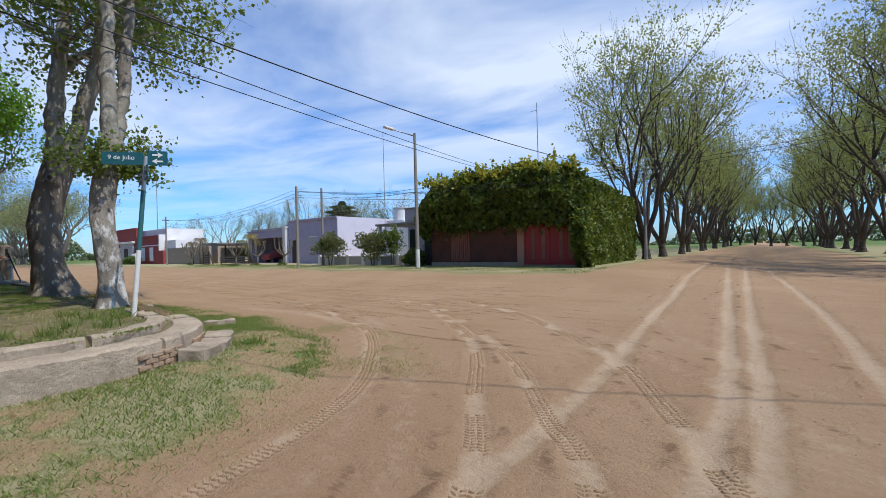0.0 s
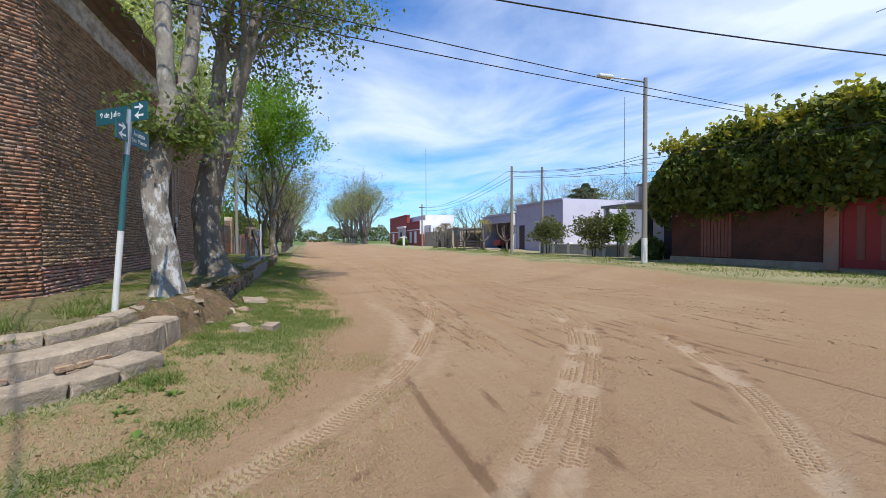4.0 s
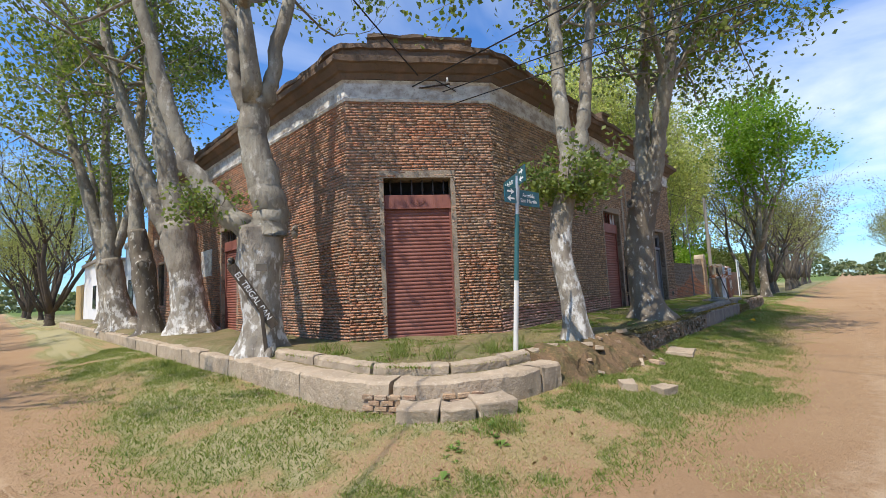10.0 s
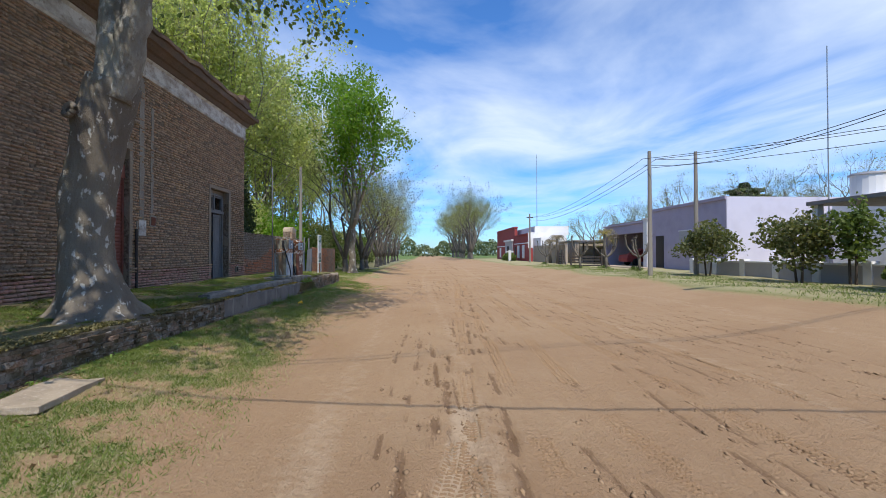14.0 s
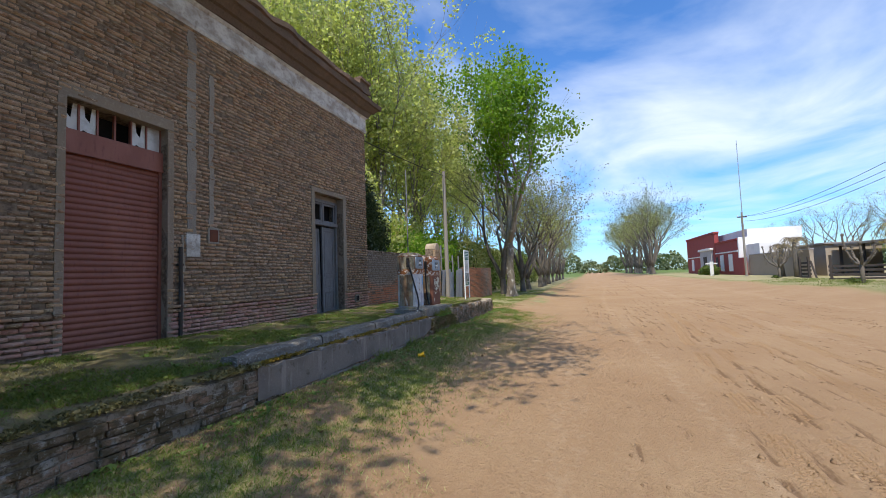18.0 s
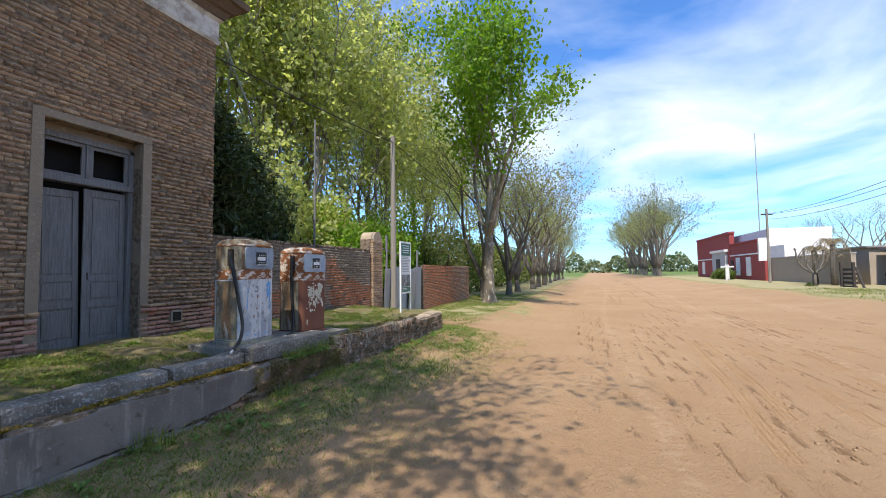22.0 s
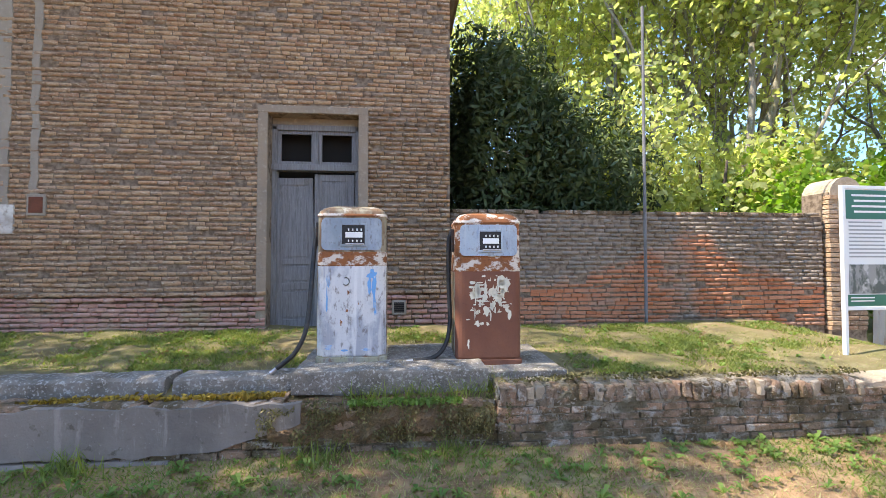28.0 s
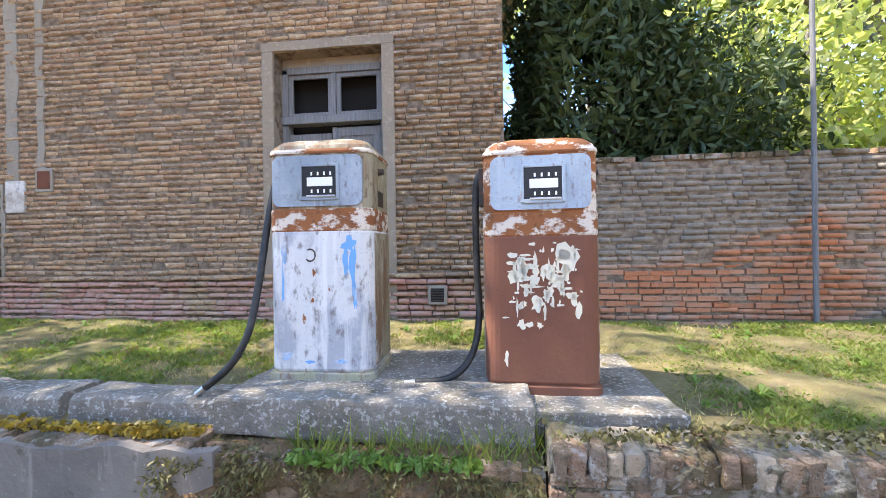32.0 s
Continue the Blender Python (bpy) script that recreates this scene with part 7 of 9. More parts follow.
bush("laurel_bush", (1.35, 2.1, 0.1), (1.55, 1.5, 5.3), 26000, 0.16, M_LEAF_LAUREL, "dense dark laurel behind the yard wall", seed=3, lumps=0.3, stem_h=0.6, slim=0.2, hollow=0.45)
bush("laurel_bush", (2.9, 2.6, 0.1), (1.4, 1.5, 3.9), 15000, 0.16, M_LEAF_LAUREL, "dense dark laurel behind the yard wall", seed=4, lumps=0.4, stem_h=0.5, slim=0.2, hollow=0.45)
for i, (x, y, sx, sz, mat, n) in enumerate(((4.4, 2.8, 1.5, 4.2, M_LEAF_YELLOW, 4200), (6.2, 3.0, 1.6, 4.8, M_LEAF_YELLOW, 4600), (7.4, 1.9, 1.5, 3.2, M_LEAF_BRIGHT, 3600), (8.6, 3.2, 1.7, 4.8, M_LEAF_YELLOW, 4600), (9.6, 1.8, 1.4, 3.5, M_LEAF_BRIGHT, 3600), (11.6, 1.9, 1.5, 3.8, M_LEAF_BRIGHT, 3600), (12.6, 3.4, 1.7, 4.6, M_LEAF_YELLOW, 4000), (14.2, 1.9, 1.4, 3.4, M_LEAF_DARK, 3200), (17.0, 1.6, 1.6, 3.2, M_LEAF_PALE, 3000), (9.0, 8.5, 2.6, 6.5, M_LEAF_YELLOW, 5000), (4.2, 6.4, 2.0, 6.0, M_LEAF_YELLOW, 5000), (14.5, 8.0, 2.6, 6.5, M_LEAF_YELLOW, 4500))):
    bush("shrub", (x, y, 0.1), (sx, 1.2 if sz < 5 else 1.8, sz), n, 0.15 if sz < 5 else 0.19, mat, "leafy shrub rising behind the fence", "shrubs behind the fence", seed=10 + i, stem_h=0.4, hollow=0.2, lumps=0.5)
for i in range(10):
    bush("shrub", (18.5 + 4.3 * i, 2.2, 0.1), (2.4, 1.5, 4.2), 2000, 0.2, M_LEAF_DARK if i % 2 else M_LEAF_PALE, "scrub along the edge of the avenue", "shrubs behind the fence", seed=30 + i, stem_h=0.1, stems=3)

# side street to the south, and to the north
bare = tree("side_street_tree", (-17.6, -32.0, 0.45), 43, 1.1, 0.3, ((-0.35, 0.2, 1, 0.9), (0.35, -0.2, 1, 1.0), (0.1, 0.5, 1, 0.8), (-0.1, -0.5, 1, 0.8), (0.5, 0.4, 0.9, 0.6)), 5.6, 4, 9000, 0.15, M_LEAF_PALE, M_DARKBARK, M_DARKBARK, (0.1, 0), 0.5, 0.14, "broad many-limbed tree with sparse pale spring leaves", "side street trees", kids=(3, 4), clump=0.22)
for i in range(11):
    for sx in (-17.4, -31.8):
        s = _r.uniform(0.85, 1.1)
        copy_thing(bare, pose(sx + _r.uniform(-0.4, 0.4), -37.5 - 8 * i + (5.5 if sx < -20 else 0), 0.4, 0, 0, _r.uniform(0, 360)) @ Matrix.Diagonal((s, s, s, 1)))
for i, x in enumerate((-31.0, -28.0, -24.8, -21.5, -18.5)):
    copy_thing(bare, pose(x, -132 - 5 * (i % 2), 0.2, 0, 0, 60 * i))
copy_thing(bare, pose(-33.3, -29.5, 0.3, 0, 0, 140) @ Matrix.Diagonal((0.95, 0.95, 0.95, 1)))
for i in range(7):
    for sx in (-18.2, -31.5):
        s = _r.uniform(0.8, 1.05)
        copy_thing(bare, pose(sx + _r.uniform(-0.4, 0.4), 40 + 11 * i + (7 if sx < -20 else 0), 0.2, 0, 0, _r.uniform(0, 360)) @ Matrix.Diagonal((s, s, s, 1)))
for i in range(3):
    copy_thing(bare, pose(-32.5, 8 + 12 * i, 0.2, 0, 0, 70 * i) @ Matrix.Diagonal((1, 1, 1, 1)))
# far row on the other side of the avenue, and bare trees behind the houses
for i in range(12):
    s = _r.uniform(0.75, 1.0)
    copy_thing(sparse, pose(75 + 6.0 * i, -18.0 + _r.uniform(-0.8, 0.8), 0.2, 0, 0, _r.uniform(0, 360)) @ Matrix.Diagonal((s * 1.8, s * 1.8, s * 1.9, 1)))
skeletal = tree("garden_tree", (20, -46, 0.3), 47, 1.8, 0.25, ((-0.4, 0.2, 1, 0.9), (0.4, -0.2, 1, 1.0), (0.1, 0.5, 1, 0.8), (-0.2, -0.5, 1, 0.8)), 3.6, 4, 1500, 0.11, M_LEAF_PALE, M_GREYTWIG, None, (0.1, 0), 0.55, 0.12, "nearly bare garden tree behind the houses", "garden trees", kids=(3, 3))
for i, (x, y) in enumerate(((28, -44), (36, -50), (45, -46), (54, -42), (62, -50), (12, -52), (70, -44), (-2, -50), (26, -66), (34, -70), (43, -64), (52, -68), (61, -63), (70, -66), (80, -60), (90, -62), (18, -68), (100, -52), (110, -48))):
    copy_thing(skeletal, pose(x, y, 0.3, 0, 0, 47 * i) @ Matrix.Diagonal((1.1, 1.1, 1.0 + 0.1 * (i % 3), 1)))


def far_woods():
    """Low distant woods all round, in uneven clumps."""
    rng = np.random.RandomState(71)
    n = 46000
    a = rng.uniform(0, 2 * math.pi, n)
    r = 215 + 28 * np.sin(3 * a + 1) + 16 * np.sin(7 * a) + rng.uniform(0, 14, n)
    h = 6.5 + 2.2 * np.sin(11 * a + 2) + 1.8 * np.sin(27 * a) + 1.6 * np.sin(61 * a + 1) + 1.2 * np.sin(143 * a)
    z = np.abs(h) * rng.uniform(0, 1, n) ** 0.8
    P = np.stack([r * np.cos(a), r * np.sin(a), z], 1)
    tagged(new("far_woods", leaf_cards(P, rng, 1.7, M_LEAF_FAR, "far_woods")), "distant line of dull green trees on the horizon", "woods", kind="stuff")


far_woods()


# board with white letters, nailed aslant to the trunk of the corner plane tree
def trunk_marks():
    ob = thing("painted_board", (-17.89, 2.80, 0.60), 0, "slanting dark board with white letters on a plane tree trunk", "sign")
    d, t = Vector((-0.44, -0.90, 0)), Vector((0.90, -0.44, 0))
    tilt = Matrix((t, d * -1, Vector((0, 0, 1)))).transposed().to_4x4()
    at = lambda u, z, o: Matrix.Translation(d * o + t * u + Vector((0, 0, z))) @ tilt
    board = at(-0.12, 1.08, 0.47) @ pose(0, 0, 0, 0, 57, 0)
    part("board", box(-0.70, 0.70, -0.008, 0.012, -0.085, 0.085, 0.004), M_DARKBARK, ob).matrix_basis = board
    part("lettering", text_mesh("EL TRIGAL PAN", 0.155, M_LETTER), None, ob, "white capital letters").matrix_basis = board @ pose(0, -0.0105, 0, 90, 0, 0)
    part("batten", box(-0.035, 0.035, -0.01, 0.015, -0.42, 0.42, 0.004), M_DARKBARK, ob).matrix_basis = at(0.06, 0.45, 0.49) @ pose(0, 0, 0, 0, -6, 0)
    part("plate", box(-0.10, 0.10, -0.008, 0.010, -0.07, 0.07, 0.004), M_GREYTWIG, ob, "small weathered plate").matrix_basis = at(0.02, 1.62, 0.46)


trunk_marks()


# ---- grass, weeds and stones ----
def blades(points, rng, h, w, lean):
    n = len(points)
    a = rng.uniform(0, 2 * math.pi, n)
    hh = h * rng.uniform(0.5, 1.3, n)
    side = np.stack([np.cos(a), np.sin(a), np.zeros(n)], 1) * (w * rng.uniform(0.7, 1.3, n))[:, None]
    tip = points + np.stack([rng.normal(0, lean, n) * hh, rng.normal(0, lean, n) * hh, hh], 1)
    V = np.stack([points - side, points + side, tip], 1)
    return V.reshape(-1, 3), np.arange(3 * n).reshape(-1, 3)


def scatter(rng, n, x0, x1, y0, y1, keep, zf):
    X, Y = rng.uniform(x0, x1, n), rng.uniform(y0, y1, n)
    k = rng.uniform(0, 1, n) < keep(X, Y)
    X, Y = X[k], Y[k]
    return np.stack([X, Y, zf(X, Y)], 1)


def patchy(X, Y, s, ph):
    return np.clip(0.5 + 0.5 * (np.sin(X * s + ph) * np.sin(Y * s * 1.3 + 2 * ph) + np.sin(X * s * 2.3 - Y * s * 1.9 + ph) * 0.8), 0, 1)


def verge_keep(X, Y):
    d = corner_dist(X, Y)
    return verge_edge(X, Y) * (d > 0.02) * smooth(0.30, 0.60, turf(X, Y) + 0.03 * smooth(-15.5, -13.5, X) * smooth(-8.5, -10.5, X) - 0.05 * smooth(-16.0, -18.0, X))


def dry_keep(X, Y):
    d = corner_dist(X, Y)
    return smooth(2.9, 1.6, d - smooth(-16.0, -18.0, X)) * (d > 0.02) * smooth(0.60, 0.40, turf(X, Y)) * (0.25 + 0.75 * value_noise(X, Y, 0.3, 9))


def pave_ok(X, Y):
    ok = (corner_dist(X, Y) < -0.35) & (Y < 0.0 + np.where(X < CH_R[0], (CH_R[0] - X) * 0.8 - 0.1, -0.06)) & (X > KERB_X + 0.4)
    return ok & ~((X > -1.6) & (X < 0.8) & (Y < -1.3))


def pave_keep(X, Y):
    return pave_ok(X, Y) * smooth(0.44, 0.62, turf(X, Y) + 0.07 * smooth(-13.5, -11.0, X) - 0.06 * smooth(-12.5, -14.0, X))


def pave_dry(X, Y):
    return pave_ok(X, Y) * smooth(0.62, 0.40, turf(X, Y))


def far_keep(X, Y):
    return smooth(-16.2, -17.6, Y) * smooth(-19.0, -17.8, X) * patchy(X, Y, 1.2, 0.2)


def build_grass():
    rng = np.random.RandomState(17)
    gz = lambda X, Y: ground_at(X, Y) - 0.004
    pz = lambda X, Y: pave_z(X, Y) - 0.008
    jobs = (("grass", 330000, (-19.9, 5.5, -5.2, -2.6), verge_keep, gz, 0.042, 0.0055, M_GRASS, "short green grass on the road verge"),
            ("grass", 150000, (-21.3, -17.0, -5.2, 12.0), verge_keep, gz, 0.048, 0.006, M_GRASS, "short green grass beside the corner kerb"),
            ("dry_grass", 210000, (-21.3, 5.5, -5.4, -2.6), dry_keep, gz, 0.030, 0.005, M_DRYGRASS, "dry straw-coloured grass in the verge"),
            ("dry_grass", 60000, (-21.3, -18.4, -2.6, 9.0), dry_keep, gz, 0.030, 0.005, M_DRYGRASS, "dry straw-coloured grass by the corner"),
            ("grass", 190000, (-12.8, 4.9, -2.4, 0.0), pave_keep, pz, 0.040, 0.005, M_GRASS, "short grass growing on the pavement"),
            ("grass", 30000, (-18.1, -12.8, -2.4, 5.0), pave_keep, pz, 0.055, 0.006, M_GRASS, "grass tufts on the corner pavement"),
            ("dry_grass", 50000, (-18.0, 4.9, -2.4, 1.6), pave_dry, pz, 0.035, 0.005, M_DRYGRASS, "dry grass on the pavement"),
            ("grass", 45000, (4.8, 22.0, -3.2, 0.6), lambda X, Y: smooth(0.38, 0.55, turf(X, Y)) * smooth(-3.4, -2.4, Y), gz, 0.06, 0.008, M_GRASS, "green grass beyond the pumps"),
            ("grass", 26000, (-18.5, 24.0, -20.5, -16.2), far_keep, gz, 0.09, 0.012, M_GRASS, "grass verge across the avenue"))
    for nm, n, (x0, x1, y0, y1), keep, zf, h, w, mat, label in jobs:
        P = scatter(rng, n, x0, x1, y0, y1, keep, zf)
        V, F_ = blades(P, rng, h, w, 0.8)
        tagged(new(nm, mesh_np(nm, V, F_, mat)), label, "grass", kind="stuff")
    # tufts of long grass at the corner kerb and at the tree feet
    tuft_at = [(-17.25, -0.6), (-17.0, -1.25), (-16.6, -0.9), (-16.9, -0.2), (-17.5, 0.6), (-17.4, 1.3), (-17.1, 3.8), (-16.9, 4.6), (-17.2, 5.2), (-15.7, -1.75), (-16.2, -1.6), (-15.9, -1.3), (-17.7, 4.0), (-18.9, 3.5), (-19.0, 4.4), (-18.8, 5.6), (-18.7, 2.4), (-15.0, -1.2), (-16.5, 0.2), (-17.9, -2.9), (-16.1, -2.95), (-1.3, -2.75), (-0.9, -2.5), (-0.5, -2.48), (-0.1, -2.5), (-0.3, -2.7), (0.05, -2.35), (-3.0, -2.72), (-4.4, -2.75)]
    V_all, F_all, k = [], [], 0
    for x, y in tuft_at:
        c = corner_dist(np.array(x), np.array(y))
        z = float(ground_z(np.array(x), np.array(y))) if c > 0.02 else float(pave_z(np.array(x), np.array(y)))
        if -1.5 < x < 0.1 and -2.62 < y < -2.3:
            z = 0.60 if y > -2.4 else 0.56
        n = 90
        P = np.stack([rng.normal(x, 0.11, n), rng.normal(y, 0.09 if z < 0.5 or x < -2 else 0.04, n), np.full(n, z)], 1)
        V, F_ = blades(P, rng, 0.17, 0.006, 0.5)
        V_all.append(V); F_all.append(F_ + k); k += len(V)
    tagged(new("grass_tufts", mesh_np("grass_tufts", np.concatenate(V_all), np.concatenate(F_all), M_GRASS)), "long grass tufts along kerbs and tree feet", "grass", kind="stuff")
    # low broad weeds and fallen leaves
    flat = lambda P, size, lift, mat, nm, label: tagged(new(nm, leaf_cards(P + (0, 0, lift), rng, size, mat, nm, 0.15)), label, "weeds", kind="stuff")
    flat(scatter(rng, 60000, -20.9, 5.5, -5.0, 6.0, lambda X, Y: verge_keep(X, Y) * value_noise(X, Y, 0.5, 12), ground_z), 0.030, 0.010, M_GRASS, "weeds", "low broad-leaved weeds in the verge")
    flat(scatter(rng, 34000, -17.9, 4.9, -2.3, 1.5, pave_keep, pave_z), 0.030, 0.012, M_GRASS, "weeds", "low broad-leaved weeds on the pavement")
    # rosettes of long leaves at the foot of the kerbs and here and there in the grass
    n = 420
    X, Y = 5.0 - 24.0 * rng.uniform(0, 1, n) ** 1.8, KERB_Y - 0.06 - np.abs(rng.normal(0, 0.35, n))
    X2, Y2 = rng.uniform(-13.0, 4.8, 200), rng.uniform(-2.2, -0.15, 200)
    C = np.concatenate([np.stack([X, Y, ground_z(X, Y)], 1)[corner_dist(X, Y) > 0.03], np.stack([X2, Y2, pave_z(X2, Y2)], 1)[pave_ok(X2, Y2)]])
    V_all = []
    for c in C:
        k, size = rng.randint(6, 12), rng.uniform(0.035, 0.085)
        a = rng.uniform(0, 2 * math.pi, k)
        o = np.stack([np.cos(a), np.sin(a), np.full(k, 0.0)], 1)
        t_ = np.stack([-np.sin(a), np.cos(a), np.zeros(k)], 1)
        ln = size * rng.uniform(0.6, 1.2, (k, 1))
        up = np.array([0, 0, 1.0]) * ln * rng.uniform(0.25, 0.8, (k, 1))
        V_all.append(np.stack([c + o * 0.0, c + o * ln * 0.6 + up + t_ * ln * 0.2, c + o * ln * 1.1 + up * 0.7, c + o * ln * 0.6 + up - t_ * ln * 0.2], 1))
    V = np.concatenate(V_all)
    F_ = (np.arange(len(V)) * 4)[:, None] + np.array([0, 1, 2, 3])
    tagged(new("weed_rosettes", mesh_np("weed_rosettes", V.reshape(-1, 3), F_, M_LEAF_WEED)), "green rosettes of broad weeds at the foot of the kerb", "weeds", kind="stuff")
    flat(scatter(rng, 24000, -17.9, 4.9, -2.3, 1.5, pave_keep, pave_z), 0.034, 0.014, M_GRASS, "weeds", "low broad-leaved weeds on the pavement")
    flat(scatter(rng, 3000, -20.5, 5.5, -4.6, 4.0, lambda X, Y: smooth(2.4, 0.6, corner_dist(X, Y)) * (corner_dist(X, Y) > 0.02), ground_z), 0.045, 0.012, M_DRYLEAF, "leaf_litter", "fallen brown leaves on the verge")
    flat(scatter(rng, 2200, -17.9, 4.9, -2.3, 1.5, pave_keep, pave_z), 0.045, 0.015, M_DRYLEAF, "leaf_litter", "fallen brown leaves on the pavement")
    # moss along the ledge below the pumps
    X = rng.uniform(-7.0, -1.6, 5200)
    Y = np.abs(rng.normal(0, 0.05, 5200)) + KERB_Y + 0.10
    k = rng.uniform(0, 1, 5200) < patchy(X, Y, 2.3, 0.7)
    P = np.stack([X, Y, 0.615 + 0.02 * rng.uniform(0, 1, 5200)], 1)[k]
    tagged(new("moss", leaf_cards(P, rng, 0.04, M_MOSSLEAF, "moss")), "yellow-brown moss cushions along the kerb ledge", "moss", kind="stuff")
    X = rng.uniform(-12.8, -7.1, 6500)
    P = np.stack([X, KERB_Y + 0.06 + 0.10 * rng.normal(0, 1, 6500), 0.63 + 0.025 * rng.uniform(0, 1, 6500)], 1)
    P = P[(value_noise(P[:, 0], P[:, 1], 0.25, 51) > 0.36) & (P[:, 1] > KERB_Y - 0.06)]
    tagged(new("moss", leaf_cards(P, rng, 0.035, M_DARKMOSS, "moss")), "brown moss on top of the brick kerb", "moss", kind="stuff")
    X = rng.uniform(-1.7, 3.4, 4200)
    P = np.stack([X, KERB_Y + rng.uniform(0.0, 0.2, 4200), np.where(X < 0.1, 0.575, 0.715) + 0.015 * rng.uniform(0, 1, 4200)], 1)
    P = P[rng.uniform(0, 1, 4200) < patchy(P[:, 0], P[:, 1] * 3, 2.9, 0.2)]
    tagged(new("moss", leaf_cards(P, rng, 0.026, M_DARKMOSS, "moss")), "brown-green moss on the bricks below the pumps", "moss", kind="stuff")
    # dry roots and moss hanging over the broken kerb
    n = 4200
    X = rng.uniform(-1.75, 0.2, n)
    Z = 0.30 + 0.28 * rng.uniform(0, 1, n) ** 0.8
    P = np.stack([X, KERB_Y - 0.045 + 0.03 * rng.normal(0, 1, n) + 0.16 * (Z - 0.45), Z], 1)[value_noise(X, Z, 0.12, 61) > 0.42]
    tagged(new("moss", leaf_cards(P, rng, 0.03, M_DARKMOSS, "moss", droop=1.2, slim=0.2)), "dark moss and dry roots over the broken kerb", "moss", kind="stuff")
    n = 900
    X = rng.uniform(-1.2, 0.15, n)
    P = np.stack([X, KERB_Y + 0.02 + 0.03 * rng.normal(0, 1, n), 0.575 + 0.02 * rng.uniform(0, 1, n)], 1)[value_noise(X, X * 0, 0.3, 62) > 0.4]
    tagged(new("weeds", leaf_cards(P, rng, 0.055, M_LEAF_WEED, "weeds", slim=0.22)), "green weeds growing under the pump slab", "weeds", kind="stuff")
    # pebbles on the road, and clods thrown up along the furrows
    octa = np.array([(1, 0, 0), (0, 1, 0), (-1, 0, 0), (0, -1, 0), (0, 0, 0.7), (0, 0, -0.6)])
    fo = np.array([(0, 1, 4), (1, 2, 4), (2, 3, 4), (3, 0, 4), (1, 0, 5), (2, 1, 5), (3, 2, 5), (0, 3, 5)])

    def lumps(P, s, stretch, mat, nm, label):
        n = len(P)
        V = P[:, None, :] + octa[None] * s[:, :, None] * rng.uniform(0.6, 1.3, (n, 6, 1)) * stretch
        F_ = (fo[None] + (np.arange(n) * 6)[:, None, None]).reshape(-1, 3)
        tagged(new(nm, mesh_np(nm, V.reshape(-1, 3), F_, mat)), label, "gravel", kind="stuff")

    P = scatter(rng, 15000, -26, 6, -13, -2.8, lambda X, Y: (corner_dist(X, Y) > 0.2) * 0.9, ground_at)
    lumps(P, (0.003 + 0.012 * rng.uniform(0, 1, len(P)) ** 6)[:, None], (1, 1, 1), M_CLOD, "gravel", "pebbles and dry clods on the earth road")
    Q = []
    for k in range(FURROWS):
        x = rng.uniform(-19.0, 10.0, 1100)
        yy, st, w = furrow(k, x)
        keep = rng.uniform(0, 1, 1100) < st * 0.9
        x, y = x[keep], (yy + rng.normal(0.05, 0.05, 1100))[keep]
        Q.append(np.stack([x, y, ground_at(x, y)], 1))
    Q = np.concatenate(Q)
    lumps(Q, (0.007 + 0.030 * rng.uniform(0, 1, len(Q)) ** 2.8)[:, None], (1.6, 0.8, 0.7), M_MUDCLOD, "mud_clods", "dark moist clods along the wheel furrows")
    # lugs left by tyres that turned over the crossing
    V_all = []
    for keys in TYRE_TRACKS + AVENUE_TRACKS:
        q, d = spread_line(keys, 0.055)
        nrm = np.stack([-d[:, 1], d[:, 0]], 1)
        for off, sl in ((-0.085, 0.5), (-0.028, -0.35), (0.03, 0.35), (0.088, -0.5)):
            c = q + nrm * (off + rng.normal(0, 0.004, (len(q), 1)))
            keep = value_noise(c[:, 0], c[:, 1], 0.5, 21) > 0.36
            c, dd, nn = c[keep], d[keep], nrm[keep]
            a = (nn + sl * dd) * 0.024
            b = dd * 0.011
            z0 = ground_at(c[:, 0], c[:, 1])
            for s_a, s_b, h in ((-1, -1, 0), (1, -1, 0), (1, 1, 0), (-1, 1, 0), (-0.8, -0.5, 0.012), (0.8, -0.5, 0.012), (0.8, 0.5, 0.012), (-0.8, 0.5, 0.012)):
                V_all.append(np.column_stack([c + s_a * a + s_b * b, z0 + h - 0.002]))
            V_all[-8:] = [np.stack(V_all[-8:], 1)]
    V = np.concatenate(V_all)
    F_ = ((np.arange(len(V)) * 8)[:, None, None] + np.array([(4, 5, 6, 7), (0, 1, 5, 4), (1, 2, 6, 5), (2, 3, 7, 6), (3, 0, 4, 7)])[None]).reshape(-1, 4)
    tagged(new("tyre_prints", mesh_np("tyre_prints", V.reshape(-1, 3), F_, M_GROUND)), "tyre tread prints pressed into the dry earth", "tyre prints", kind="stuff")


M_LEAF_WEED = leaf_material("weed_leaf", (0.085, 0.16, 0.03), (0.19, 0.27, 0.07), 0.35)
M_MUDCLOD = material("moist_clod", (0.20, 0.122, 0.07), 0.95, layers=[("island", 0, ONE, 0.0, 1.0, (0.36, 0.24, 0.14), 1.0)], spec=0.1)
M_DRYLEAF = leaf_material("dry_fallen_leaf", (0.17, 0.10, 0.05), (0.32, 0.21, 0.11), 0.2)
M_MOSSLEAF = leaf_material("moss_cushion", (0.12, 0.085, 0.02), (0.40, 0.26, 0.03), 0.1)
M_DARKMOSS = leaf_material("dark_moss", (0.06, 0.055, 0.02), (0.19, 0.16, 0.06), 0.1)
M_CLOD = material("dry_clod", (0.33, 0.22, 0.13), 0.95, layers=[("island", 0, ONE, 0.0, 1.0, (0.22, 0.14, 0.085), 1.0)], spec=0.1)
build_grass()

